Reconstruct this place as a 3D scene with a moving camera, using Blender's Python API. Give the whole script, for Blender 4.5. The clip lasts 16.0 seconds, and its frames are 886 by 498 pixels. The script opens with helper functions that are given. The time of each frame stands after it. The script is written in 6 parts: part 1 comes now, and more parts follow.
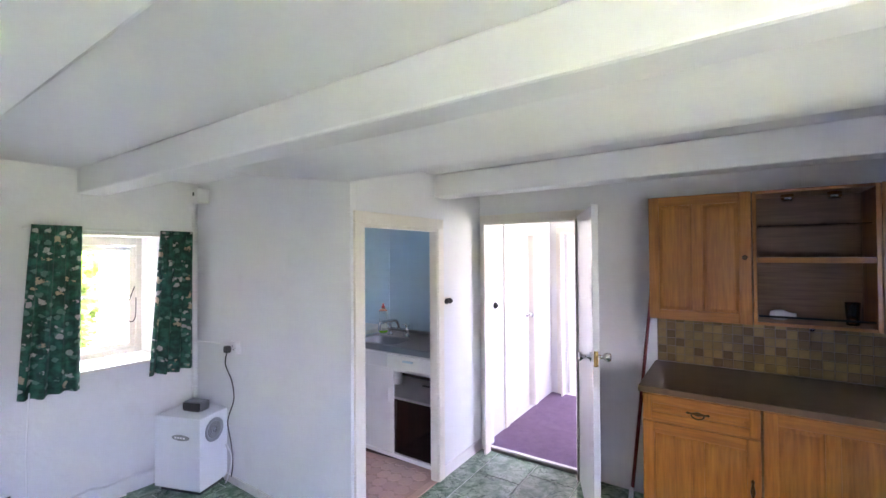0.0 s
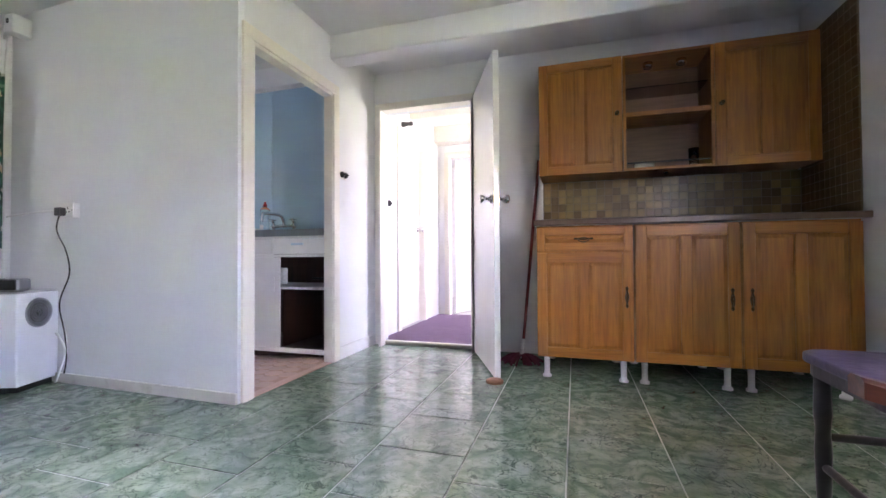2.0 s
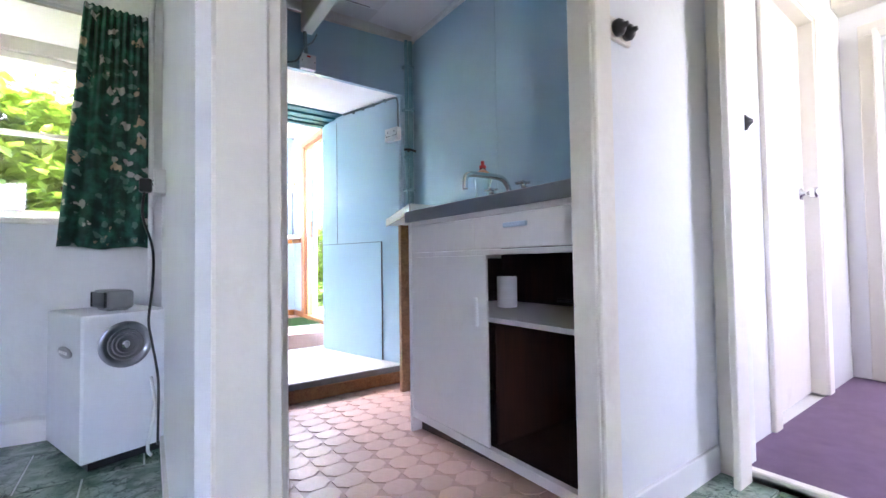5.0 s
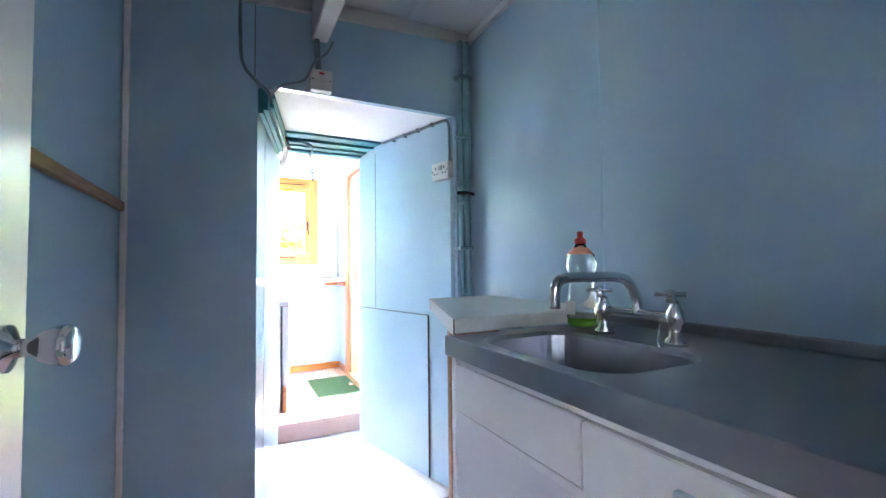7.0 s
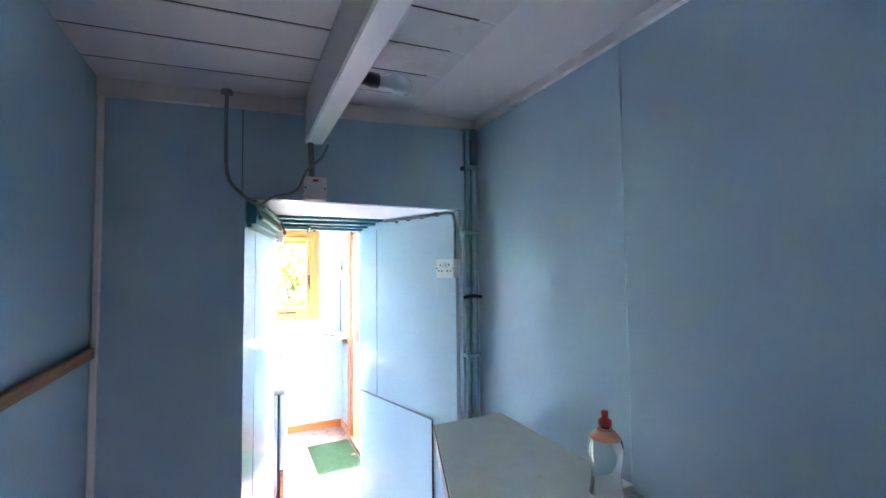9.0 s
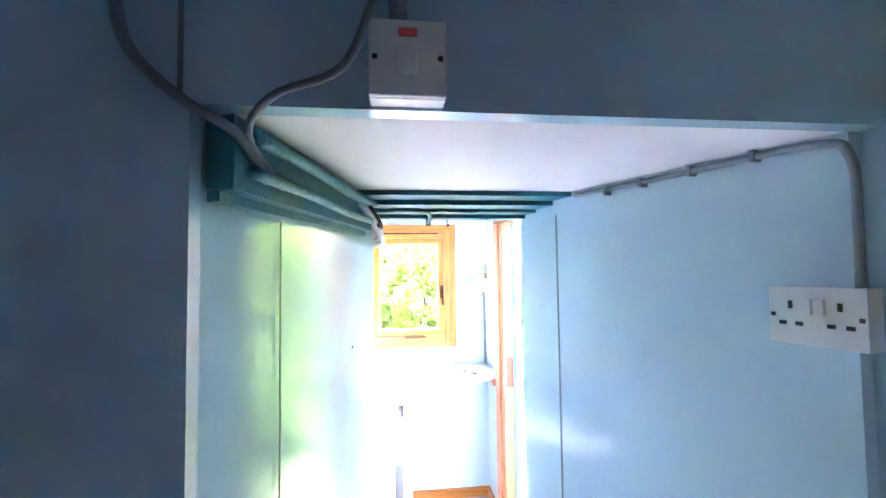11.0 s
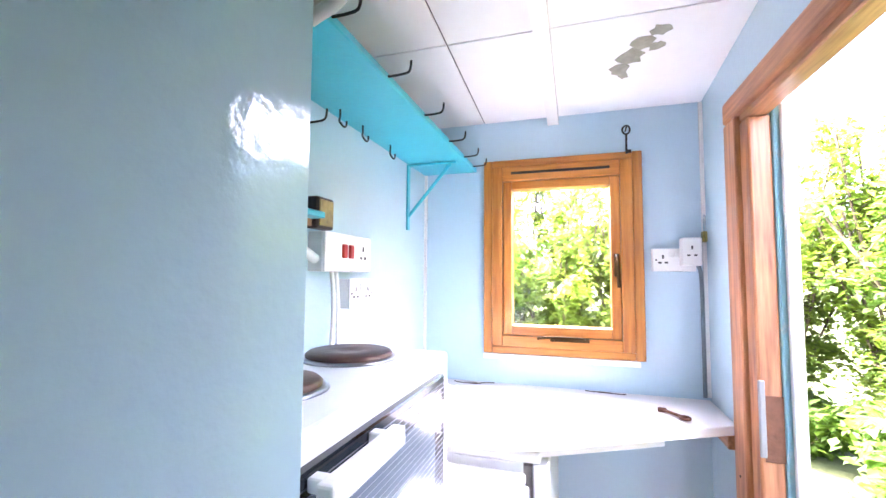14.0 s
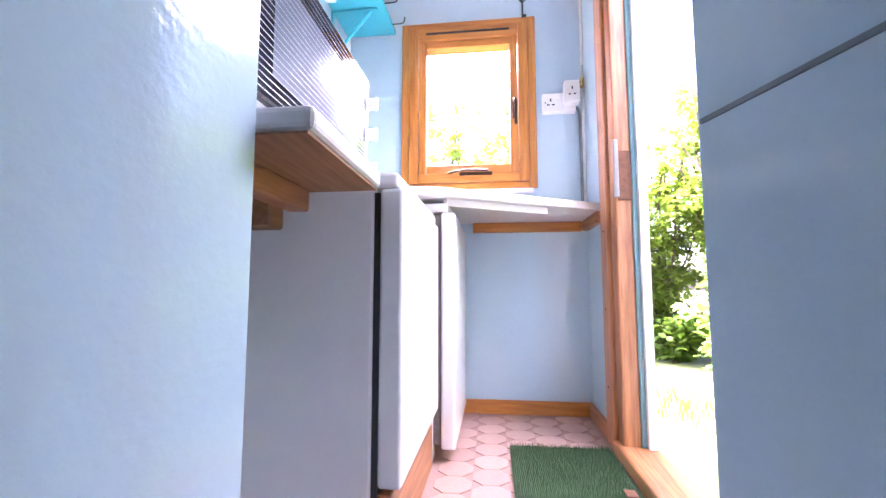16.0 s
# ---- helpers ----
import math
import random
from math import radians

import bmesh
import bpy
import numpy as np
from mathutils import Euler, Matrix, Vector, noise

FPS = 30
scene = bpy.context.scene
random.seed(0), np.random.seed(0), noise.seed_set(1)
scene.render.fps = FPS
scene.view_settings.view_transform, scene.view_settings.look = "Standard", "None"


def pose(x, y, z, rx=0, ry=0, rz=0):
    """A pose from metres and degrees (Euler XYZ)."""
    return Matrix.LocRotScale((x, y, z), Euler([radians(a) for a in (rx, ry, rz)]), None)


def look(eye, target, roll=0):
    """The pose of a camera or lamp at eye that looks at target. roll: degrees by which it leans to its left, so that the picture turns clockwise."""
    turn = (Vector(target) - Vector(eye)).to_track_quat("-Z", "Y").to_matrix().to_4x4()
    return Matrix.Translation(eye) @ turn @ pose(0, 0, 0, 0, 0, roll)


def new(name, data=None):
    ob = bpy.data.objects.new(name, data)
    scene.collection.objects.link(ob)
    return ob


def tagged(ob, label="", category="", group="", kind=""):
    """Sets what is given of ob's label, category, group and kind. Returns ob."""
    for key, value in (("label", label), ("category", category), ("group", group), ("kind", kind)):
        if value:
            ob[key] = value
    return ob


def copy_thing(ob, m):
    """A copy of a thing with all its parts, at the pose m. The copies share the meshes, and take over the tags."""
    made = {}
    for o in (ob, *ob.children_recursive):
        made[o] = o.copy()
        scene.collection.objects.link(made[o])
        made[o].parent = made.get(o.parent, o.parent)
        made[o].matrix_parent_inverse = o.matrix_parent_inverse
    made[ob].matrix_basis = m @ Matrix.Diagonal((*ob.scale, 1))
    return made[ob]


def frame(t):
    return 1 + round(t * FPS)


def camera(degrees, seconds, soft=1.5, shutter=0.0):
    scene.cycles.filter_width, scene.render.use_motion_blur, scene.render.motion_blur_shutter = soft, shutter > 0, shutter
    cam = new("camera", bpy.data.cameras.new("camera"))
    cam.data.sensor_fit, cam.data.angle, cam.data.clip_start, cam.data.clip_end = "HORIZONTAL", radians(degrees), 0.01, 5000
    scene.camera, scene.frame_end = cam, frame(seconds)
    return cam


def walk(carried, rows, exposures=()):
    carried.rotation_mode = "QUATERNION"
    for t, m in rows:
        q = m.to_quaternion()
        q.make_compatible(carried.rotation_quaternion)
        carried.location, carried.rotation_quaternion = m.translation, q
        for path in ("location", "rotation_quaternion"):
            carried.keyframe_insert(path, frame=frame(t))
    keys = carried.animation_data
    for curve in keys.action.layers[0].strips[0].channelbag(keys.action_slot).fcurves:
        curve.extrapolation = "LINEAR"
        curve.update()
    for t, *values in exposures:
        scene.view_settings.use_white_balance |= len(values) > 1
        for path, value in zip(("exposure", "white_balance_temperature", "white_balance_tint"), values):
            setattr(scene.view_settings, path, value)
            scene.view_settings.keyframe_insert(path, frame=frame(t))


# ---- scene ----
cam = camera(92.4, 16.0)
PATH = [
    (0, (1.825, -1.743, 1.694), (0.706, -0.086, 1.72), -0.4),
    (0.5, (1.877, -1.699, 1.559), (0.921, 0.058, 1.584), -0.7),
    (1, (1.867, -1.654, 1.316), (1.1, 0.193, 1.339), -0.7),
    (1.5, (1.786, -1.666, 1.012), (1.148, 0.23, 1.041), -0.4),
    (2, (1.626, -1.739, 0.74), (1.032, 0.17, 0.773), -0.3),
    (2.5, (1.386, -1.827, 0.624), (0.791, 0.082, 0.655), -0.5),
    (3, (1.165, -1.711, 0.676), (0.208, 0.045, 0.718), -0.8),
    (3.5, (1.049, -1.32, 0.767), (-0.238, 0.211, 0.819), -0.8),
    (3.7, (1.029, -1.135, 0.782), (-0.319, 0.341, 0.83), -0.8),
    (5.8, (0.276, 0.303, 0.685), (-1.458, 1.298, 0.766), -0.5),
    (6, (0.183, 0.34, 0.737), (-1.569, 1.299, 0.821), -0.4),
    (6.5, (0.036, 0.398, 0.936), (-1.738, 1.316, 1.017), -0.7),
    (7, (-0.013, 0.42, 1.124), (-1.804, 1.307, 1.203), -0.6),
    (7.5, (-0.036, 0.435, 1.3), (-1.83, 1.316, 1.382), -0.6),
    (8, (-0.035, 0.439, 1.456), (-1.829, 1.319, 1.537), -0.6),
    (8.2, (-0.028, 0.441, 1.511), (-1.822, 1.321, 1.6), -0.6),
    (10.3, (-0.778, 0.66, 1.641), (-2.698, 1.212, 1.729), -0.5),
    (10.5, (-0.932, 0.682, 1.66), (-2.879, 1.127, 1.746), -0.5),
    (11, (-1.353, 0.734, 1.678), (-3.337, 0.967, 1.765), -0.7),
    (11.5, (-1.738, 0.809, 1.689), (-3.735, 0.848, 1.786), -0.1),
    (12, (-2.006, 0.879, 1.717), (-3.984, 0.601, 1.8), 0.1),
    (12.5, (-2.188, 0.928, 1.681), (-4.122, 0.43, 1.787), 0.4),
    (13, (-2.293, 0.929, 1.647), (-4.209, 0.365, 1.755), 0.6),
    (13.5, (-2.366, 0.924, 1.58), (-4.272, 0.33, 1.69), 0.5),
    (14, (-2.415, 0.908, 1.467), (-4.317, 0.306, 1.596), 0.4),
    (14.5, (-2.447, 0.89, 1.321), (-4.351, 0.294, 1.456), 0.4),
    (15, (-2.452, 0.9, 1.116), (-4.354, 0.3, 1.266), 0.3),
    (15.5, (-2.406, 0.922, 0.909), (-4.344, 0.454, 1.067), 0.1),
    (16, (-2.289, 0.949, 0.698), (-4.267, 0.716, 0.878), -0.0),
]
walk(cam, [(t, look(eye, target, roll)) for t, eye, target, roll in PATH],
     [(0, 6.8, 6100, 37), (0.8, 6.85, 6200, 36), (2.5, 6.8, 6400, 33), (3.7, 6.6, 6400, 32), (5.8, 6.7, 5850, 28), (7.0, 6.75, 5850, 28), (8.2, 6.65, 5850, 29), (10.3, 6.5, 5750, 30), (11.2, 6.25, 5700, 32), (12.5, 5.35, 5750, 33), (13.2, 4.9, 5950, 33), (14.5, 4.6, 6150, 37), (15.5, 4.55, 6200, 42), (16, 4.65, 6150, 42)])

# ---- world, sun, exposure ----
wd = bpy.data.worlds.new("sky")
scene.world = wd
wd.use_nodes = True
wn = wd.node_tree.nodes
sky = wn.new("ShaderNodeTexSky")
sky.sky_type = "NISHITA"
sky.sun_disc = False
sky.sun_elevation = radians(60)
sky.sun_rotation = radians(180)
sky.air_density, sky.dust_density = 1.0, 5.0
wn["Background"].inputs["Strength"].default_value = 0.15
wd.node_tree.links.new(sky.outputs[0], wn["Background"].inputs[0])
sun = new("sun", bpy.data.lights.new("sun", "SUN"))
sun.data.energy, sun.data.angle, sun.data.color = 3.6, radians(12), (1, 0.96, 0.9)
sun.matrix_world = look((0, -5, 9), (0, 0, 0))


XE = 3.02


def area(name, eye, target, w, h, watts, color):
    li = new(name, bpy.data.lights.new(name, "AREA"))
    li.data.shape, li.data.size, li.data.size_y = "RECTANGLE", w, h
    li.data.energy, li.data.color = watts, color
    li.matrix_world = look(eye, target)
    return li


# two lamps added out in the garden, boosting the sky for lean-to and kitchen
area("added_sky_lamp_doorway", (-3.45, 2.05, 2.4), (-3.4, 0.75, 0.75), 1.1, 0.9, 5.0, (1.0, 1.0, 1.0))
area("added_sky_lamp_window", (-6.2, 0.84, 3.4), (-3.4, 0.9, 1.2), 2.2, 1.2, 60.0, (1.0, 1.0, 1.0))
# unseen lamps added to brighten the hall and the end room
area("added_fill_hall", (2.02, 2.4, 1.5), (0.5, 2.4, 1.2), 1.0, 1.0, 0.5, (1.0, 0.98, 0.97))
area("added_fill_end_room", (1.5, 4.9, 1.5), (0.5, 4.4, 1.0), 0.9, 0.9, 0.36, (1.0, 0.98, 0.97))


# ---- materials ----


def mat(name, base, rough=0.5, metal=0.0, var=0.12, scale=6.0, fine=60.0, bump=0.05, stain=None, stain_amt=0.0, stain_scale=2.5, coat=0.0, rand=0.0, spec=0.5):
    """A procedural surface: broad and fine colour variation, stains, relief."""
    m = bpy.data.materials.new(name)
    m.use_nodes = True
    nt = m.node_tree
    n, l = nt.nodes, nt.links
    b = n["Principled BSDF"]
    tc = n.new("ShaderNodeTexCoord")
    big, sm = n.new("ShaderNodeTexNoise"), n.new("ShaderNodeTexNoise")
    big.inputs["Scale"].default_value, sm.inputs["Scale"].default_value = scale, fine
    big.inputs["Detail"].default_value, sm.inputs["Detail"].default_value = 5, 3
    l.new(tc.outputs["Object"], big.inputs["Vector"])
    l.new(tc.outputs["Object"], sm.inputs["Vector"])
    mr = n.new("ShaderNodeMapRange")
    mr.inputs[3].default_value, mr.inputs[4].default_value = 1 - var, 1 + var
    l.new(big.outputs[0], mr.inputs[0])
    mr2 = n.new("ShaderNodeMapRange")
    mr2.inputs[3].default_value, mr2.inputs[4].default_value = 1 - var * 0.5, 1 + var * 0.5
    l.new(sm.outputs[0], mr2.inputs[0])
    mul = n.new("ShaderNodeMath")
    mul.operation = "MULTIPLY"
    l.new(mr.outputs[0], mul.inputs[0])
    l.new(mr2.outputs[0], mul.inputs[1])
    val = mul.outputs[0]
    if rand:
        oi = n.new("ShaderNodeObjectInfo")
        mr3 = n.new("ShaderNodeMapRange")
        mr3.inputs[3].default_value, mr3.inputs[4].default_value = 1 - rand, 1 + rand
        l.new(oi.outputs["Random"], mr3.inputs[0])
        mu2 = n.new("ShaderNodeMath")
        mu2.operation = "MULTIPLY"
        l.new(val, mu2.inputs[0])
        l.new(mr3.outputs[0], mu2.inputs[1])
        val = mu2.outputs[0]
    sc = n.new("ShaderNodeVectorMath")
    sc.operation = "SCALE"
    sc.inputs[0].default_value = base
    l.new(val, sc.inputs["Scale"])
    col = sc.outputs[0]
    if stain:
        st = n.new("ShaderNodeTexNoise")
        st.inputs["Scale"].default_value, st.inputs["Detail"].default_value = stain_scale, 8
        st.inputs["Roughness"].default_value = 0.7
        l.new(tc.outputs["Object"], st.inputs["Vector"])
        rp = n.new("ShaderNodeMapRange")
        rp.inputs[1].default_value, rp.inputs[2].default_value = 0.56, 0.72
        rp.inputs[3].default_value, rp.inputs[4].default_value = 0.0, stain_amt
        l.new(st.outputs[0], rp.inputs[0])
        mx = n.new("ShaderNodeMix")
        mx.data_type = "RGBA"
        l.new(rp.outputs[0], mx.inputs[0])
        l.new(col, mx.inputs[6])
        mx.inputs[7].default_value = (*stain, 1)
        col = mx.outputs[2]
    l.new(col, b.inputs["Base Color"])
    b.inputs["Roughness"].default_value, b.inputs["Metallic"].default_value = rough, metal
    b.inputs["Coat Weight"].default_value = coat
    b.inputs["Coat Roughness"].default_value = 0.08
    b.inputs["Specular IOR Level"].default_value = spec
    if bump:
        bp = n.new("ShaderNodeBump")
        bp.inputs["Strength"].default_value, bp.inputs["Distance"].default_value = min(1, bump * 4), 0.004
        ad = n.new("ShaderNodeMath")
        l.new(big.outputs[0], ad.inputs[0])
        l.new(sm.outputs[0], ad.inputs[1])
        l.new(ad.outputs[0], bp.inputs["Height"])
        l.new(bp.outputs[0], b.inputs["Normal"])
    return m


def wood(name, dark, light, axis=2, rough=0.4, coat=0.2, grain=14.0):
    """Timber with grain along one axis (0 x, 1 y, 2 z)."""
    m = bpy.data.materials.new(name)
    m.use_nodes = True
    n, l = m.node_tree.nodes, m.node_tree.links
    b = n["Principled BSDF"]
    tc, mp = n.new("ShaderNodeTexCoord"), n.new("ShaderNodeMapping")
    s = [grain] * 3
    s[axis] = grain * 0.07
    mp.inputs["Scale"].default_value = s
    oi = n.new("ShaderNodeObjectInfo")
    ofs = n.new("ShaderNodeVectorMath")
    ofs.operation = "SCALE"
    ofs.inputs[0].default_value = (3.1, 5.7, 9.3)
    l.new(oi.outputs["Random"], ofs.inputs["Scale"])
    add = n.new("ShaderNodeVectorMath")
    l.new(tc.outputs["Object"], add.inputs[0])
    l.new(ofs.outputs[0], add.inputs[1])
    l.new(add.outputs[0], mp.inputs["Vector"])
    a, f = n.new("ShaderNodeTexNoise"), n.new("ShaderNodeTexNoise")
    a.inputs["Scale"].default_value, a.inputs["Detail"].default_value, a.inputs["Distortion"].default_value = 1.0, 6, 1.2
    f.inputs["Scale"].default_value, f.inputs["Detail"].default_value = 7.0, 4
    l.new(mp.outputs[0], a.inputs["Vector"])
    l.new(mp.outputs[0], f.inputs["Vector"])
    mx = n.new("ShaderNodeMath")
    mx.operation = "MULTIPLY_ADD"
    mx.inputs[1].default_value = 0.55
    l.new(f.outputs[0], mx.inputs[0])
    hl = n.new("ShaderNodeMath")
    hl.operation = "MULTIPLY"
    hl.inputs[1].default_value = 0.6
    l.new(a.outputs[0], hl.inputs[0])
    l.new(hl.outputs[0], mx.inputs[2])
    cr = n.new("ShaderNodeValToRGB")
    cr.color_ramp.elements[0].position, cr.color_ramp.elements[0].color = 0.38, (*dark, 1)
    cr.color_ramp.elements[1].position, cr.color_ramp.elements[1].color = 0.72, (*light, 1)
    l.new(mx.outputs[0], cr.inputs[0])
    l.new(cr.outputs[0], b.inputs["Base Color"])
    b.inputs["Roughness"].default_value = rough
    b.inputs["Coat Weight"].default_value = coat
    bp = n.new("ShaderNodeBump")
    bp.inputs["Strength"].default_value, bp.inputs["Distance"].default_value = 0.25, 0.002
    l.new(mx.outputs[0], bp.inputs["Height"])
    l.new(bp.outputs[0], b.inputs["Normal"])
    return m


def marble_vinyl(name):
    """Mottled green marble-effect vinyl with thin dark veins."""
    m = bpy.data.materials.new(name)
    m.use_nodes = True
    n, l = m.node_tree.nodes, m.node_tree.links
    b = n["Principled BSDF"]
    tc = n.new("ShaderNodeTexCoord")
    oi = n.new("ShaderNodeObjectInfo")
    ofs = n.new("ShaderNodeVectorMath")
    ofs.operation = "SCALE"
    ofs.inputs[0].default_value = (7.0, 13.0, 4.0)
    l.new(oi.outputs["Random"], ofs.inputs["Scale"])
    add = n.new("ShaderNodeVectorMath")
    l.new(tc.outputs["Object"], add.inputs[0])
    l.new(ofs.outputs[0], add.inputs[1])
    big = n.new("ShaderNodeTexNoise")
    big.inputs["Scale"].default_value, big.inputs["Detail"].default_value, big.inputs["Distortion"].default_value = 9, 6, 1.5
    l.new(add.outputs[0], big.inputs["Vector"])
    cr = n.new("ShaderNodeValToRGB")
    cr.color_ramp.elements[0].position, cr.color_ramp.elements[0].color = 0.36, (0.12, 0.19, 0.135, 1)
    cr.color_ramp.elements[1].position, cr.color_ramp.elements[1].color = 0.62, (0.30, 0.38, 0.30, 1)
    l.new(big.outputs[0], cr.inputs[0])
    col = cr.outputs[0]
    # two nets of thin broken veins, the second finer and paler
    for sc, dist, wid, amt, tint in ((7.5, 2.6, 0.03, 0.9, (0.022, 0.05, 0.034)), (17, 2.0, 0.05, 0.6, (0.06, 0.11, 0.075))):
        vn, brk = n.new("ShaderNodeTexNoise"), n.new("ShaderNodeTexNoise")
        vn.inputs["Scale"].default_value, vn.inputs["Detail"].default_value, vn.inputs["Distortion"].default_value = sc, 4, dist
        brk.inputs["Scale"].default_value, brk.inputs["Detail"].default_value = sc * 1.7, 2
        l.new(add.outputs[0], vn.inputs["Vector"])
        l.new(add.outputs[0], brk.inputs["Vector"])
        sb, ab, mr, bk, mu = (n.new("ShaderNodeMath"), n.new("ShaderNodeMath"), n.new("ShaderNodeMapRange"), n.new("ShaderNodeMapRange"), n.new("ShaderNodeMath"))
        sb.operation, ab.operation, mu.operation = "SUBTRACT", "ABSOLUTE", "MULTIPLY"
        sb.inputs[1].default_value = 0.5
        l.new(vn.outputs[0], sb.inputs[0])
        l.new(sb.outputs[0], ab.inputs[0])
        mr.inputs[1].default_value, mr.inputs[2].default_value, mr.inputs[3].default_value, mr.inputs[4].default_value = 0.0, wid, amt, 0.0
        l.new(ab.outputs[0], mr.inputs[0])
        bk.inputs[1].default_value, bk.inputs[2].default_value = 0.42, 0.55
        l.new(brk.outputs[0], bk.inputs[0])
        l.new(mr.outputs[0], mu.inputs[0])
        l.new(bk.outputs[0], mu.inputs[1])
        mx = n.new("ShaderNodeMix")
        mx.data_type = "RGBA"
        l.new(mu.outputs[0], mx.inputs[0])
        l.new(col, mx.inputs[6])
        mx.inputs[7].default_value = (*tint, 1)
        col = mx.outputs[2]
    l.new(col, b.inputs["Base Color"])
    b.inputs["Roughness"].default_value = 0.16
    bp = n.new("ShaderNodeBump")
    bp.inputs["Strength"].default_value, bp.inputs["Distance"].default_value = 0.12, 0.002
    l.new(big.outputs[0], bp.inputs["Height"])
    l.new(bp.outputs[0], b.inputs["Normal"])
    return m


def floral(name):
    """Dark green furnishing cloth printed with pale flowers and leaves."""
    m = bpy.data.materials.new(name)
    m.use_nodes = True
    n, l = m.node_tree.nodes, m.node_tree.links
    b = n["Principled BSDF"]
    tc = n.new("ShaderNodeTexCoord")
    mp = n.new("ShaderNodeMapping")
    mp.inputs["Scale"].default_value = (0.3, 1.0, 1.0)
    l.new(tc.outputs["Object"], mp.inputs["Vector"])
    wob = n.new("ShaderNodeTexNoise")
    wob.inputs["Scale"].default_value = 42
    l.new(mp.outputs[0], wob.inputs["Vector"])
    col = None
    base = n.new("ShaderNodeTexNoise")
    base.inputs["Scale"].default_value, base.inputs["Detail"].default_value = 24, 4
    l.new(mp.outputs[0], base.inputs["Vector"])
    cr = n.new("ShaderNodeValToRGB")
    cr.color_ramp.elements[0].position, cr.color_ramp.elements[0].color = 0.42, (0.008, 0.05, 0.036, 1)
    cr.color_ramp.elements[1].position, cr.color_ramp.elements[1].color = 0.7, (0.03, 0.15, 0.10, 1)
    l.new(base.outputs[0], cr.inputs[0])
    col = cr.outputs[0]
    for sc, rad, tint in ((19, 0.3, (0.12, 0.24, 0.19)), (14, 0.22, (0.5, 0.5, 0.45)), (10.5, 0.19, (0.52, 0.42, 0.28))):
        v = n.new("ShaderNodeTexVoronoi")
        v.inputs["Scale"].default_value = sc
        l.new(mp.outputs[0], v.inputs["Vector"])
        md = n.new("ShaderNodeMath")
        md.operation = "MULTIPLY_ADD"
        md.inputs[1].default_value = 0.75
        l.new(wob.outputs[0], md.inputs[0])
        l.new(v.outputs["Distance"], md.inputs[2])
        mr = n.new("ShaderNodeMapRange")
        mr.inputs[1].default_value, mr.inputs[2].default_value = rad + 0.36, rad + 0.41
        mr.inputs[3].default_value, mr.inputs[4].default_value = 0.9, 0.0
        l.new(md.outputs[0], mr.inputs[0])
        sep = n.new("ShaderNodeSeparateColor")
        l.new(v.outputs["Color"], sep.inputs[0])
        gt = n.new("ShaderNodeMath")
        gt.operation = "GREATER_THAN"
        gt.inputs[1].default_value = 0.38
        l.new(sep.outputs[0], gt.inputs[0])
        mu = n.new("ShaderNodeMath")
        mu.operation = "MULTIPLY"
        l.new(mr.outputs[0], mu.inputs[0])
        l.new(gt.outputs[0], mu.inputs[1])
        mx = n.new("ShaderNodeMix")
        mx.data_type = "RGBA"
        l.new(mu.outputs[0], mx.inputs[0])
        l.new(col, mx.inputs[6])
        mx.inputs[7].default_value = (*tint, 1)
        col = mx.outputs[2]
    l.new(col, b.inputs["Base Color"])
    b.inputs["Roughness"].default_value = 0.8
    return m


def glass(name, tint=(1, 1, 1), rough=0.0):
    m = bpy.data.materials.new(name)
    m.use_nodes = True
    b = m.node_tree.nodes["Principled BSDF"]
    b.inputs["Base Color"].default_value = (*tint, 1)
    b.inputs["Roughness"].default_value = rough
    b.inputs["Transmission Weight"].default_value = 1.0
    b.inputs["IOR"].default_value = 1.45
    return m


def leaf(name, c):
    m = mat(name, c, 0.5, var=0.35, scale=3.0, fine=20, bump=0)
    nt = m.node_tree
    b, out = nt.nodes["Principled BSDF"], nt.nodes["Material Output"]
    tr, mxs = nt.nodes.new("ShaderNodeBsdfTranslucent"), nt.nodes.new("ShaderNodeMixShader")
    tr.inputs[0].default_value = (c[0] * 1.6, c[1] * 1.5, c[2] * 0.8, 1)
    mxs.inputs[0].default_value = 0.58
    nt.links.new(b.outputs[0], mxs.inputs[1])
    nt.links.new(tr.outputs[0], mxs.inputs[2])
    nt.links.new(mxs.outputs[0], out.inputs[0])
    return m


WALL = mat("white_emulsion", (0.74, 0.745, 0.75), 0.75, var=0.05, scale=2.2, fine=45, bump=0.07, stain=(0.6, 0.59, 0.55), stain_amt=0.25)
WALLD = mat("damp_white_plaster", (0.72, 0.72, 0.72), 0.8, var=0.06, scale=3.0, fine=30, bump=0.16, stain=(0.5, 0.46, 0.36), stain_amt=0.35, stain_scale=1.6)
CEIL = mat("white_ceiling_paint", (0.78, 0.78, 0.79), 0.7, var=0.04, scale=1.6, fine=30, bump=0.05)
CREAM = mat("cream_gloss_paint", (0.76, 0.72, 0.64), 0.3, var=0.06, scale=5, fine=50, bump=0.04, stain=(0.5, 0.42, 0.3), stain_amt=0.3, stain_scale=5)
GLOSSW = mat("white_gloss_paint", (0.78, 0.775, 0.76), 0.22, var=0.04, scale=4, fine=40, bump=0.03, stain=(0.6, 0.56, 0.48), stain_amt=0.2)
SKIRT = mat("scuffed_white_skirting", (0.66, 0.64, 0.58), 0.45, var=0.08, scale=7, fine=50, bump=0.06, stain=(0.34, 0.29, 0.2), stain_amt=0.6, stain_scale=4)
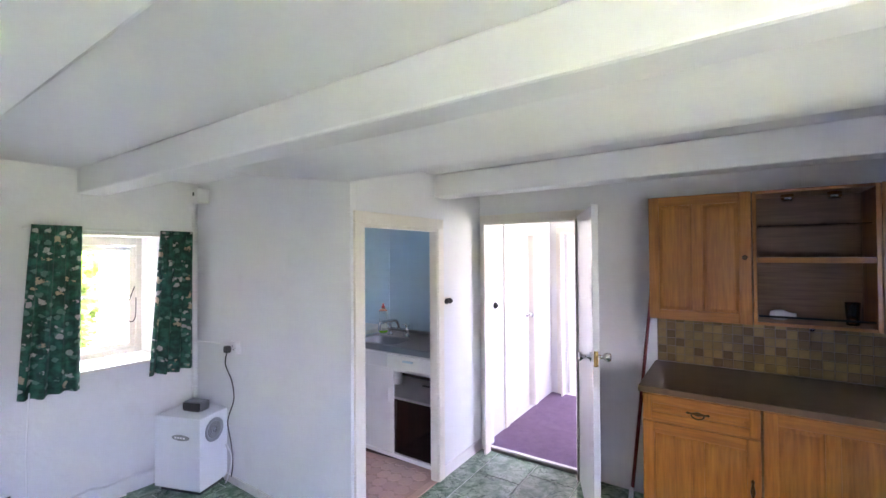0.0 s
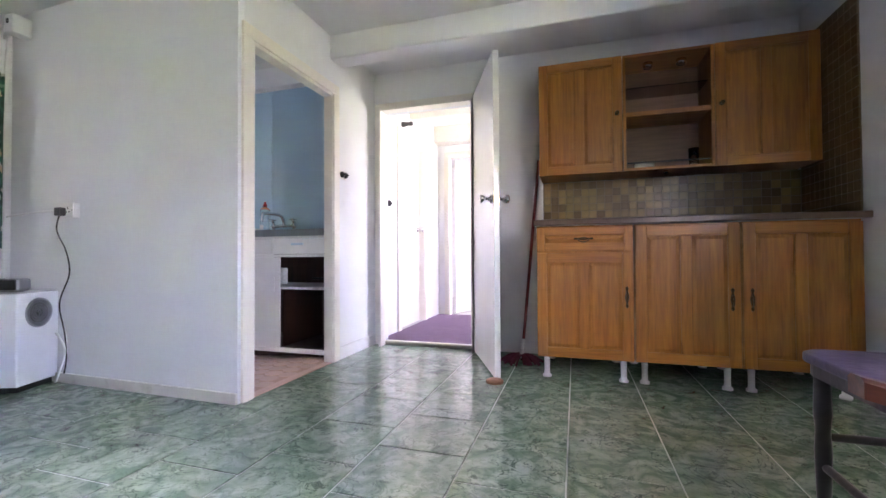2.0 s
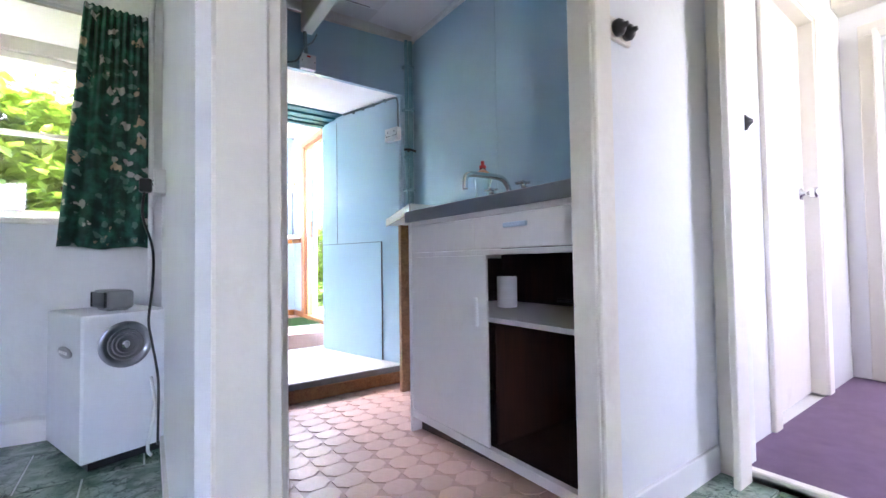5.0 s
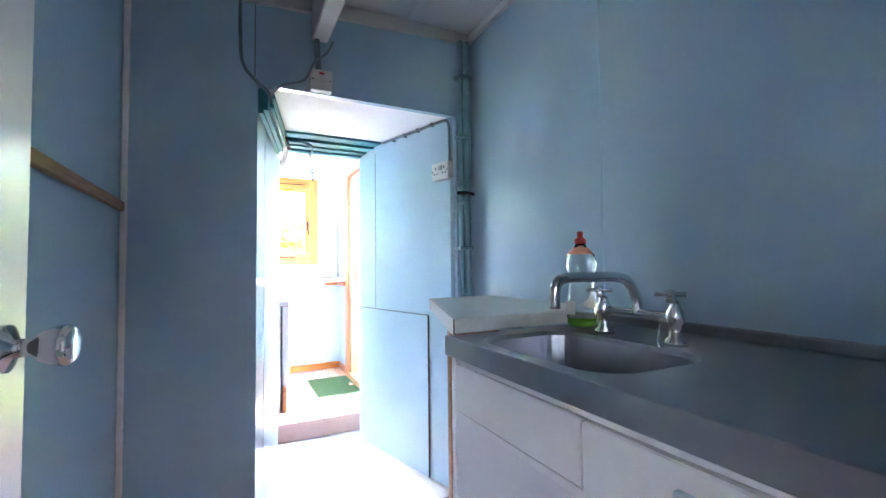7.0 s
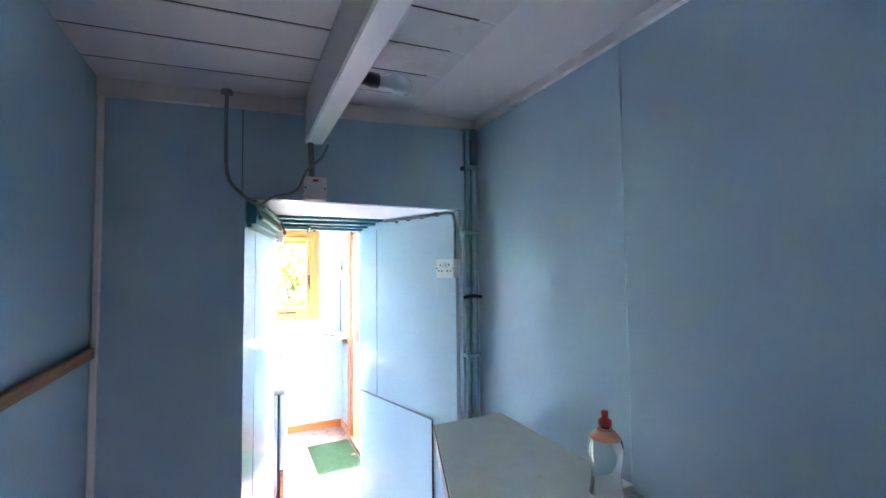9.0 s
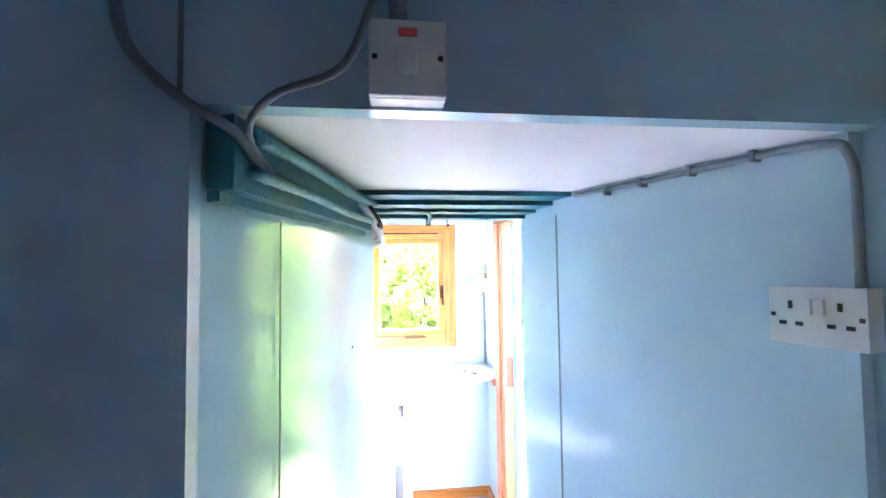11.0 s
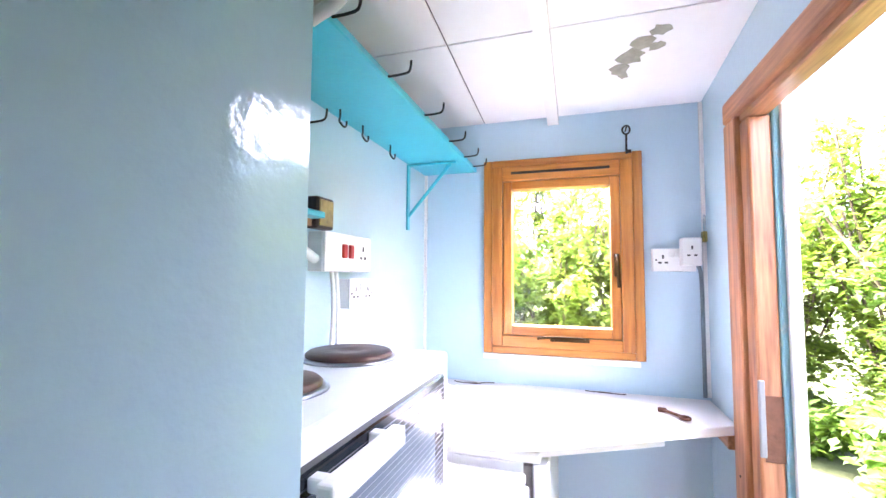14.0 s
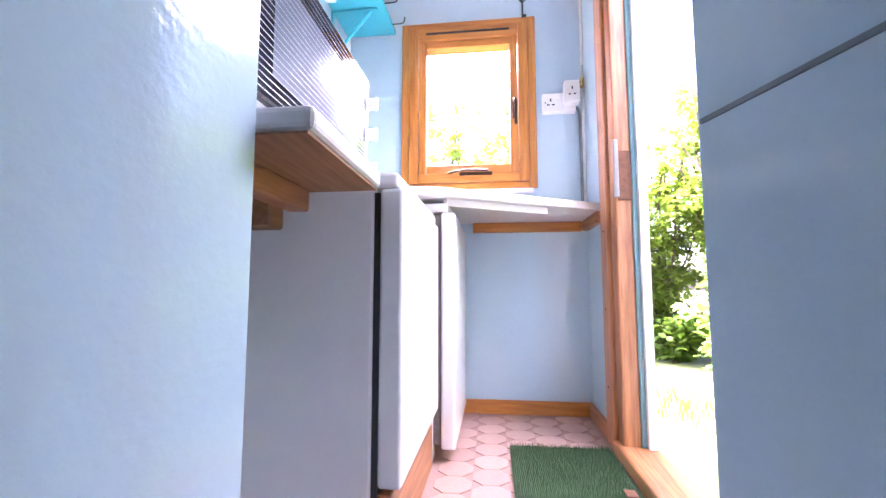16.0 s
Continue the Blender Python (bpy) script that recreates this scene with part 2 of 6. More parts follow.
BLUE = mat("pale_blue_gloss_board", (0.41, 0.58, 0.68), 0.12, var=0.06, scale=1.4, fine=70, bump=0.03, stain=(0.28, 0.42, 0.5), stain_amt=0.25, stain_scale=1.2)
BLUEL = mat("light_blue_gloss_board", (0.47, 0.63, 0.72), 0.09, var=0.05, scale=1.6, fine=80, bump=0.03, stain=(0.38, 0.52, 0.6), stain_amt=0.2, stain_scale=1.5)
TEAL = mat("peeling_teal_paint", (0.008, 0.15, 0.2), 0.5, var=0.4, scale=9, fine=70, bump=0.25, stain=(0.16, 0.07, 0.03), stain_amt=0.7, stain_scale=7)
TURQ = mat("turquoise_gloss_paint", (0.02, 0.42, 0.52), 0.35, var=0.12, scale=4, fine=60, bump=0.04)
VINYL = marble_vinyl("green_marble_vinyl")
SEAM = mat("pale_vinyl_seam", (0.45, 0.52, 0.46), 0.5)
PINKT = mat("pink_floor_tile", (0.52, 0.33, 0.27), 0.4, var=0.14, scale=9, fine=60, bump=0.06, rand=0.1, stain=(0.3, 0.17, 0.12), stain_amt=0.4, stain_scale=8)
GROUT = mat("dirty_grout", (0.44, 0.29, 0.24), 0.8, bump=0.1)
CARPET = mat("purple_carpet", (0.15, 0.095, 0.155), 0.95, var=0.25, scale=14, fine=400, bump=0.25, stain=(0.2, 0.14, 0.19), stain_amt=0.5)
OAK_V = wood("honey_oak_vertical", (0.24, 0.08, 0.008), (0.42, 0.155, 0.018), 2)
OAK_H = wood("honey_oak_horizontal", (0.24, 0.08, 0.008), (0.42, 0.155, 0.018), 0)
PINE_V = wood("varnished_pine_vertical", (0.36, 0.11, 0.016), (0.6, 0.24, 0.045), 2, 0.3, 0.4)
PINE_H = wood("varnished_pine_horizontal", (0.36, 0.11, 0.016), (0.6, 0.24, 0.045), 1, 0.3, 0.4)
FRAME_V = wood("worn_red_brown_door_timber", (0.2, 0.065, 0.02), (0.55, 0.24, 0.1), 2, 0.45, 0.2)
FRAME_H = wood("worn_red_brown_door_timber_flat", (0.2, 0.065, 0.02), (0.55, 0.24, 0.1), 0, 0.45, 0.2)
CHAIRW = wood("dark_red_chair_wood", (0.045, 0.01, 0.004), (0.12, 0.03, 0.011), 0, 0.3, 0.4)
# dark timber, also used as painted shade behind open ceiling joints
DARKW = wood("dark_brown_board_and_gap_shade", (0.02, 0.007, 0.004), (0.05, 0.018, 0.01), 2, 0.5, 0.1)
ROUGHW = wood("bare_brown_batten", (0.17, 0.075, 0.03), (0.36, 0.19, 0.09), 0, 0.6, 0.0)
LAMIN = mat("brown_laminate_worktop", (0.13, 0.078, 0.042), 0.3, var=0.3, scale=14, fine=120, bump=0.02)
TILEA = mat("brown_glazed_mosaic_tile", (0.21, 0.14, 0.055), 0.22, var=0.15, scale=20, fine=90, bump=0.05, rand=0.42)
TGROUT = mat("tan_tile_grout", (0.2, 0.15, 0.09), 0.85)
STEEL = mat("brushed_stainless_steel", (0.33, 0.34, 0.36), 0.33, 1.0, var=0.06, scale=5, fine=150, bump=0.02)
CHROME = mat("worn_chrome", (0.66, 0.67, 0.69), 0.12, 1.0, var=0.06, scale=30, bump=0.0)
BRASS = mat("antique_brass", (0.07, 0.042, 0.018), 0.35, 1.0, var=0.2, scale=40)
GOLD = mat("polished_brass", (0.62, 0.42, 0.14), 0.25, 1.0, var=0.1, scale=40)
IRON = mat("dark_iron", (0.03, 0.028, 0.027), 0.5, 0.7, var=0.3, scale=40)
RUST = mat("rusty_iron", (0.16, 0.07, 0.04), 0.7, 0.4, var=0.4, scale=40, bump=0.15)
BLACKP = mat("black_plastic", (0.012, 0.012, 0.013), 0.3, var=0.15, scale=20, bump=0.0)
GREYP = mat("grey_plastic", (0.22, 0.225, 0.23), 0.35, var=0.1, scale=20)
WHITEP = mat("white_plastic", (0.75, 0.75, 0.74), 0.35, var=0.04, scale=12, bump=0.01)
WHITEE = mat("white_enamel", (0.76, 0.77, 0.79), 0.25, var=0.04, scale=5, fine=60, bump=0.01, stain=(0.6, 0.56, 0.5), stain_amt=0.2, stain_scale=5)
WHITEM = mat("white_melamine", (0.72, 0.71, 0.7), 0.3, var=0.05, scale=4, fine=50, bump=0.02, stain=(0.5, 0.47, 0.42), stain_amt=0.3, stain_scale=4)
REDP = mat("red_plastic", (0.5, 0.02, 0.02), 0.35, var=0.1, scale=20)
GREYC = mat("grey_painted_cable", (0.16, 0.2, 0.22), 0.5, var=0.2, scale=15)
PIPE = mat("blue_painted_pipe", (0.15, 0.3, 0.36), 0.3, var=0.2, scale=15, bump=0.06)
CURTAIN = floral("green_floral_curtain_cloth")
OVENG = mat("black_oven_glass", (0.01, 0.013, 0.018), 0.07, var=0.1, scale=4, bump=0.0)
HOB = mat("brown_cast_iron_hotplate", (0.07, 0.035, 0.028), 0.45, 0.3, var=0.25, scale=25, bump=0.08)
FUR = mat("brown_crushed_velour", (0.11, 0.058, 0.03), 0.7, var=0.6, scale=26, fine=120, bump=0.4, stain=(0.5, 0.41, 0.31), stain_amt=0.9, stain_scale=9)
PURPLE = mat("purple_vinyl_cloth", (0.05, 0.04, 0.085), 0.4, var=0.5, scale=12, fine=40, bump=0.1, stain=(0.2, 0.18, 0.24), stain_amt=0.6, stain_scale=9)
MATG = mat("green_plastic_grass_mat", (0.055, 0.12, 0.05), 0.6, var=0.4, scale=22, fine=180, bump=0.2)
BARK = mat("shrub_bark", (0.1, 0.07, 0.045), 0.9, var=0.3, scale=20, bump=0.3)
SOIL = mat("rough_grass_and_soil", (0.1, 0.125, 0.045), 0.95, var=0.45, scale=3.0, fine=25, bump=0.4, stain=(0.14, 0.1, 0.065), stain_amt=0.9, stain_scale=1.4)
GRASS = leaf("grass_blade", (0.08, 0.14, 0.03))
LEAF_A = leaf("bright_spring_leaf", (0.15, 0.23, 0.04))
LEAF_B = leaf("deep_green_leaf", (0.09, 0.17, 0.03))
STONE = mat("rendered_stone_outside", (0.5, 0.48, 0.44), 0.9, var=0.15, scale=4, bump=0.3)
GLASS = glass("window_glass")
CLEARP = glass("clear_bottle_plastic", (0.95, 0.97, 0.97), 0.05)
SOAP = mat("green_washing_up_liquid", (0.2, 0.55, 0.05), 0.1, var=0.05)
LAMPW = mat("opal_lamp_glass", (0.75, 0.75, 0.73), 0.2, var=0.03)
PICT = mat("faded_picture_print", (0.3, 0.2, 0.06), 0.3, var=0.8, scale=22, fine=70)
SLATE = mat("dark_painted_slate", (0.13, 0.15, 0.18), 0.5, var=0.3, scale=9, bump=0.15, stain=(0.05, 0.05, 0.055), stain_amt=0.6)
CEILB = mat("grubby_white_board_paint", (0.68, 0.68, 0.68), 0.4, var=0.07, scale=4, fine=40, bump=0.05, stain=(0.42, 0.38, 0.3), stain_amt=0.55, stain_scale=3.2)
FLAKE = mat("flaking_pale_teal_paint", (0.2, 0.4, 0.43), 0.55, var=0.25, scale=9, bump=0.2, stain=(0.5, 0.42, 0.34), stain_amt=0.9, stain_scale=9)
BLACKW = mat("black_stained_chair_wood", (0.014, 0.012, 0.013), 0.35, var=0.3, scale=20)
CREAML = mat("pale_green_cream_laminate", (0.5, 0.54, 0.49), 0.3, var=0.1, scale=5, fine=40, bump=0.02, stain=(0.34, 0.36, 0.28), stain_amt=0.5, stain_scale=3.5)
PEEL = mat("bare_cement_patch", (0.3, 0.3, 0.24), 0.9, var=0.4, scale=20, bump=0.2)

# ---- builders ----
ORG = {}


def thing(name, at=(0, 0, 0), label="", category="", group="", kind=""):
    e = new(name)
    e.empty_display_size = 0.1
    e.location = at
    ORG[e.name] = Vector(at)
    return tagged(e, label, category, group, kind)


def part(name, bm, material, parent=None, label="", smooth=False):
    """Links a bmesh, given in world metres, as one mesh under its parent."""
    me = bpy.data.meshes.new(name)
    org = ORG[parent.name] if parent else Vector((0, 0, 0))
    bmesh.ops.translate(bm, verts=bm.verts, vec=-org)
    if smooth:
        for f in bm.faces:
            f.smooth = True
    bm.to_mesh(me)
    bm.free()
    me.materials.append(material)
    ob = new(name, me)
    if parent:
        ob.parent = parent
    ORG[ob.name] = org
    return tagged(ob, label)


def solo(name, bm, material, label="", category="", group="", kind="", smooth=False):
    return tagged(part(name, bm, material, None, "", smooth), label, category, group, kind)


def B():
    return bmesh.new()


def box(bm, lo, hi, bev=0.0, seg=1):
    lo2 = [min(a, b) for a, b in zip(lo, hi)]
    hi2 = [max(a, b) for a, b in zip(lo, hi)]
    r = bmesh.ops.create_cube(bm, size=1.0)
    vs = r["verts"]
    for v in vs:
        v.co = Vector([(a + b) / 2 + c * (b - a) for a, b, c in zip(lo2, hi2, v.co)])
    if bev:
        es = list({e for v in vs for e in v.link_edges})
        bmesh.ops.bevel(bm, geom=es, offset=bev, segments=seg, affect="EDGES", profile=0.5)
    return bm


def prism(bm, pts, z0, z1, bev=0.0):
    """An upright prism over a ground outline; z0 and z1 are numbers or functions of (x, y)."""
    f0 = z0 if callable(z0) else (lambda x, y: z0)
    f1 = z1 if callable(z1) else (lambda x, y: z1)
    lo = [bm.verts.new((x, y, f0(x, y))) for x, y in pts]
    hi = [bm.verts.new((x, y, f1(x, y))) for x, y in pts]
    fs = [bm.faces.new(lo[::-1]), bm.faces.new(hi)]
    k = len(pts)
    for i in range(k):
        fs.append(bm.faces.new((lo[i], lo[(i + 1) % k], hi[(i + 1) % k], hi[i])))
    bmesh.ops.recalc_face_normals(bm, faces=fs)
    if bev:
        bmesh.ops.bevel(bm, geom=list({e for f in fs for e in f.edges}), offset=bev, segments=2, affect="EDGES", profile=0.5)
    return bm


def cyl(bm, p0, p1, r0, r1=None, seg=16):
    r1 = r0 if r1 is None else r1
    p0, p1 = Vector(p0), Vector(p1)
    d = p1 - p0
    m = Matrix.Translation((p0 + p1) / 2) @ d.to_track_quat("Z", "Y").to_matrix().to_4x4()
    bmesh.ops.create_cone(bm, cap_ends=True, segments=seg, radius1=r0, radius2=r1, depth=d.length, matrix=m)
    return bm


def lathe(bm, c, prof, seg=20, axis="Z"):
    """Turns (radius, height) pairs round an axis through c."""
    rings = []
    for r, h in prof:
        ring = []
        for i in range(seg):
            a = 2 * math.pi * i / seg
            p = (r * math.cos(a), r * math.sin(a), h)
            if axis == "Y":
                p = (p[0], p[2], p[1])
            elif axis == "X":
                p = (p[2], p[0], p[1])
            ring.append(bm.verts.new(Vector(c) + Vector(p)))
        rings.append(ring)
    fs = []
    for a, b in zip(rings, rings[1:]):
        for i in range(seg):
            fs.append(bm.faces.new((a[i], a[(i + 1) % seg], b[(i + 1) % seg], b[i])))
    fs.append(bm.faces.new(rings[0][::-1]))
    fs.append(bm.faces.new(rings[-1]))
    bmesh.ops.recalc_face_normals(bm, faces=fs)
    return bm


def tube(bm, pts, r, seg=8, steps=6):
    """A smooth round cable or pipe through the points."""
    P = [Vector(p) for p in pts]
    line = []
    for i in range(len(P) - 1):
        a, b, c, d = P[max(i - 1, 0)], P[i], P[i + 1], P[min(i + 2, len(P) - 1)]
        for k in range(steps):
            t = k / steps
            line.append(0.5 * ((2 * b) + (c - a) * t + (2 * a - 5 * b + 4 * c - d) * t * t + (3 * b - a - 3 * c + d) * t ** 3))
    line.append(P[-1])
    rings = []
    up = Vector((0.31, 0.2, 0.93)).normalized()
    for i, p in enumerate(line):
        d = (line[min(i + 1, len(line) - 1)] - line[max(i - 1, 0)]).normalized()
        s = d.cross(up)
        if s.length < 0.05:
            s = d.cross(Vector((1, 0, 0)))
        s.normalize()
        u = s.cross(d)
        up = u
        rings.append([bm.verts.new(p + r * (math.cos(a) * s + math.sin(a) * u)) for a in (2 * math.pi * j / seg for j in range(seg))])
    fs = []
    for a, b in zip(rings, rings[1:]):
        for j in range(seg):
            fs.append(bm.faces.new((a[j], a[(j + 1) % seg], b[(j + 1) % seg], b[j])))
    fs.append(bm.faces.new(rings[0][::-1]))
    fs.append(bm.faces.new(rings[-1]))
    bmesh.ops.recalc_face_normals(bm, faces=fs)
    return bm


def wall_y(bm, y0, y1, x0, x1, z0, z1, holes=()):
    """A wall along x between y0 and y1, with holes (xa, xb, za, zb) in order along x."""
    x = x0
    for xa, xb, za, zb in holes:
        box(bm, (x, y0, z0), (xa, y1, z1))
        if za > z0:
            box(bm, (xa, y0, z0), (xb, y1, za))
        if zb < z1:
            box(bm, (xa, y0, zb), (xb, y1, z1))
        x = xb
    box(bm, (x, y0, z0), (x1, y1, z1))
    return bm


def wall_x(bm, x0, x1, y0, y1, z0, z1, holes=()):
    y = y0
    for ya, yb, za, zb in holes:
        box(bm, (x0, y, z0), (x1, ya, z1))
        if za > z0:
            box(bm, (x0, ya, z0), (x1, yb, za))
        if zb < z1:
            box(bm, (x0, ya, zb), (x1, yb, z1))
        y = yb
    box(bm, (x0, y, z0), (x1, y1, z1))
    return bm

# ---- large structure: living room ----
XW, XE, YS, YN = -1.82, 3.02, -3.4, 1.54     # window wall, east wall, south wall, north wall
HC = 2.29                                    # ceiling height
XK, YK0, YK1 = -1.86, 0.05, 1.5              # small kitchen: far wall, near side, far side
ZK = 0.006
XO, XL = -2.75, -4.235                       # outer face of the house, window wall of the lean-to
YL0, YL1, ZL = 0.245, 1.37, 0.145

bm = box(B(), (XW - 0.1, YS - 0.1, -0.2), (XE + 0.1, 0.03, -0.004))
box(bm, (0.0, 0.03, -0.2), (XE + 0.1, YN + 0.1, -0.004))
solo("floor_living", bm, SEAM, kind="structure", label="pale seams between green vinyl floor squares")
bm = wall_x(B(), XW - 0.5, XW, YS, 0.06, -0.2, HC, [(-0.78, -0.22, 0.92, 1.86)])
wall_w = solo("wall_west", bm, WALLD, kind="structure", label="thick uneven white plaster wall with deep window recess")
solo("wall_south", wall_y(B(), YS - 0.25, YS, XW, XE, -0.2, HC), WALL, kind="structure", label="plain white plaster wall")
solo("wall_east", wall_x(B(), XE, XE + 0.2, YS - 0.25, YN + 0.12, -0.2, HC, [(-2.15, -1.35, 1.0, 1.9)]), WALL, kind="structure", label="plain white wall beside the kitchen units")
solo("wall_partition", prism(B(), [(XW, 0.03), (0.0, 0.0), (0.0, 0.045), (XW, 0.052)], -0.2, HC), WALL, kind="structure", label="white painted board partition with a slight bow")
bm = wall_x(B(), -0.05, 0.0, 0.048, YN, -0.2, HC, [(0.085, 0.875, -0.2, 1.895)])
solo("wall_kitchen_door", bm, WALL, kind="structure", label="white wall with the small kitchen doorway")
bm = wall_y(B(), YN, YN + 0.1, -0.05, XE, -0.2, HC, [(0.075, 0.875, -0.2, 1.965)])
solo("wall_north", bm, WALL, kind="structure", label="white wall with hall doorway behind the units")
solo("ceiling_living", box(B(), (XW - 0.5, YS - 0.25, HC), (XE + 0.2, YN + 0.1, HC + 0.1)), CEIL, kind="structure", label="white painted boarded ceiling")
for nm, ya, yb, zb in (("beam_middle", -0.755, -0.60, 2.12), ("beam_near", -1.62, -1.42, 2.12), ("beam_back", -2.55, -2.38, 2.12), ("beam_unit_wall", 0.845, 1.0, 2.12)):
    solo(nm, box(B(), (XW if ya < 0 else 0.0, ya, zb), (XE, yb, HC), 0.012, 2), CEIL, kind="structure", label="white painted ceiling beam")
bm = B()
prof = [(-0.50, HC), (-0.28, 2.215), (-0.06, 2.135), (0.0, 2.122), (0.03, 2.15), (0.05, HC)]
va = [bm.verts.new((-0.9, y, HC if i in (0, 5) else HC - (HC - z) * 0.25)) for i, (y, z) in enumerate(prof)]
vb = [bm.verts.new((0.0, y, z)) for y, z in prof]
vc = [bm.verts.new((XE, y, z)) for y, z in prof]
for p, q in ((va, vb), (vb, vc)):
    for i in range(5):
        bm.faces.new((p[i], p[i + 1], q[i + 1], q[i]))
for v in (va, vc):
    bm.faces.new(v)
bmesh.ops.recalc_face_normals(bm, faces=bm.faces)
solo("beam_plastered", bm, CEIL, kind="structure", label="boxed plaster swelling in the ceiling", smooth=True)
# skirtings
bm = B()
prism(bm, [(XW, 0.018), (0.0, -0.012), (0.0, 0.0), (XW, 0.03)], 0, 0.055)
solo("baseboard_partition", bm, SKIRT, kind="structure", label="low scuffed white skirting")
solo("baseboard_kitchen_door_wall", box(B(), (0.0, 0.945, 0), (0.014, 1.52, 0.09), 0.003), GLOSSW, kind="structure", label="white gloss skirting board")
# crumbling foot of the window wall
bm = B()
prev = None
for i in range(40):
    y = YS + (0.02 - YS) * i / 39
    w = 0.035 + 0.03 * noise.noise((y * 4, 0, 0)) + 0.02 * noise.noise((y * 15, 3, 0))
    h = 0.10 + 0.05 * noise.noise((y * 5, 7, 0))
    row = [bm.verts.new(p) for p in ((XW - 0.01, y, h), (XW + w * 0.5, y, h * 0.8), (XW + w, y, 0.03), (XW + w + 0.015, y, -0.01))]
    if prev:
        for k in range(3):
            bm.faces.new((prev[k], prev[k + 1], row[k + 1], row[k]))
    prev = row
bmesh.ops.recalc_face_normals(bm, faces=bm.faces)
solo("baseboard_crumbled_plaster", bm, WALLD, kind="structure", label="crumbling damp plaster along the wall foot")

# ---- small kitchen ----
zf = lambda x, y=0: 0.003 + 0.0545 * min(0.0, x + 0.3)    # the floor falls towards the outer wall
bm = B()
for xa, xb in ((XK - 0.02, -0.3), (-0.3, 0.0)):
    prism(bm, [(xa, YK0 - 0.02), (xb, YK0 - 0.02), (xb, YK1 + 0.02), (xa, YK1 + 0.02)], -0.3, lambda x, y: zf(x) - 0.003)
solo("floor_kitchen", bm, GROUT, kind="structure", label="grubby sloping floor under pink vinyl squares")
ZF = zf(XK)
kz = lambda x, y: 2.235 + 0.05 * (y - YK0)
bm = B()
for a, b in (((XK - 0.03, YK0 + 0.0), (XK, 0.505)),):
    prism(bm, [(XK - 0.03, YK0), (XK, YK0), (XK, 0.505), (XK - 0.03, 0.505)], -0.2, 2.4)
prism(bm, [(XK - 0.03, 0.505), (XK, 0.505), (XK, 1.412), (XK - 0.03, 1.412)], 1.868, 2.4)
prism(bm, [(XK - 0.03, 1.412), (XK, 1.412), (XK, YK1), (XK - 0.03, YK1)], -0.2, 2.4)
solo("wall_kitchen_far", bm, BLUE, kind="structure", label="pale blue gloss hardboard wall with open passage")
bm = box(B(), (XK - 0.03, YK1, -0.2), (-1.02, YK1 + 0.1, 2.4))
box(bm, (-1.016, YK1 - 0.001, -0.2), (-0.05, YK1 + 0.1, 2.4))
solo("wall_kitchen_right", bm, BLUE, kind="structure", label="pale blue gloss hardboard wall above the sink")
bm = box(B(), (XK, YK0 + 0.004, ZF), (-0.78, YK0 + 0.012, 2.4))
box(bm, (-0.777, YK0 + 0.004, ZF), (-0.05, YK0 + 0.013, 2.4))
solo("wall_kitchen_left", bm, BLUE, kind="structure", label="pale blue gloss hardboard lining")
solo("wall_kitchen_door_lining", wall_x(B(), -0.056, -0.051, YK0, YK1, ZK, 2.4, [(0.085, 0.875, ZK, 1.895)]), BLUE, kind="structure", label="blue lining round the doorway")
bm = B()
pitch = 0.186
for i in range(10):
    xa, xb = -0.02 - i * pitch, max(XK, -0.02 - (i + 1) * pitch + 0.011)
    prism(bm, [(xb, YK0), (xa, YK0), (xa, YK1), (xb, YK1)], kz, lambda x, y: kz(x, y) + 0.002)
solo("ceiling_kitchen", bm, CEILB, kind="structure", label="white painted tongue-and-groove boards with open joints")
# near-black sheet close behind the boards paints shade into their open joints
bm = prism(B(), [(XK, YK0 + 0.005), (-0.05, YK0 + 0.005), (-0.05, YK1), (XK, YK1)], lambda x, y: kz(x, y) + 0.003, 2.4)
solo("ceiling_kitchen_backing", bm, DARKW, kind="structure", label="dark sheet painted as the shade above the boards")
solo("beam_kitchen", box(B(), (XK, 0.715, 2.095), (-0.05, 0.785, 2.30), 0.006), GLOSSW, kind="structure", label="white painted timber beam")
bm = prism(B(), [(XK, YK0), (XK + 0.022, YK0), (XK + 0.022, YK1), (XK, YK1)], lambda x, y: kz(x, y) - 0.06, lambda x, y: kz(x, y) - 0.002)
solo("trim_kitchen_cornice", bm, SKIRT, kind="structure", label="yellowed white cornice strip")
bm = box(B(), (XK, YK1 - 0.022, kz(0, YK1) - 0.05), (-0.05, YK1, kz(0, YK1) - 0.004))
solo("trim_kitchen_cornice_right", bm, GLOSSW, kind="structure", label="white cornice strip")
bm = box(B(), (XK, YK0 + 0.012, ZF), (XK + 0.02, 0.505, ZF + 0.072), 0.003)
prism(bm, [(XK + 0.02, YK0 + 0.013), (-0.9, YK0 + 0.013), (-0.9, YK0 + 0.03), (XK + 0.02, YK0 + 0.03)], zf, lambda x, y: zf(x) + 0.072)
solo("baseboard_kitchen", bm, ROUGHW, kind="structure", label="bare brown wooden skirting")
solo("step_kerb_front", box(B(), (XK, 0.506, ZF), (XK + 0.02, 1.412, ZF + 0.072), 0.003), ROUGHW, kind="structure", label="bare wooden board below the step")
solo("step_edge_slate", box(B(), (XK, 0.507, ZF + 0.073), (XK + 0.012, 1.412, 0.028), 0.003), SLATE, kind="structure", label="dark slate edge of the step")
solo("trim_batten_left", box(B(), (XK + 0.03, YK0 + 0.013, 1.325), (-0.6, YK0 + 0.03, 1.358), 0.003), ROUGHW, kind="structure", label="bare wooden batten across the blue wall")
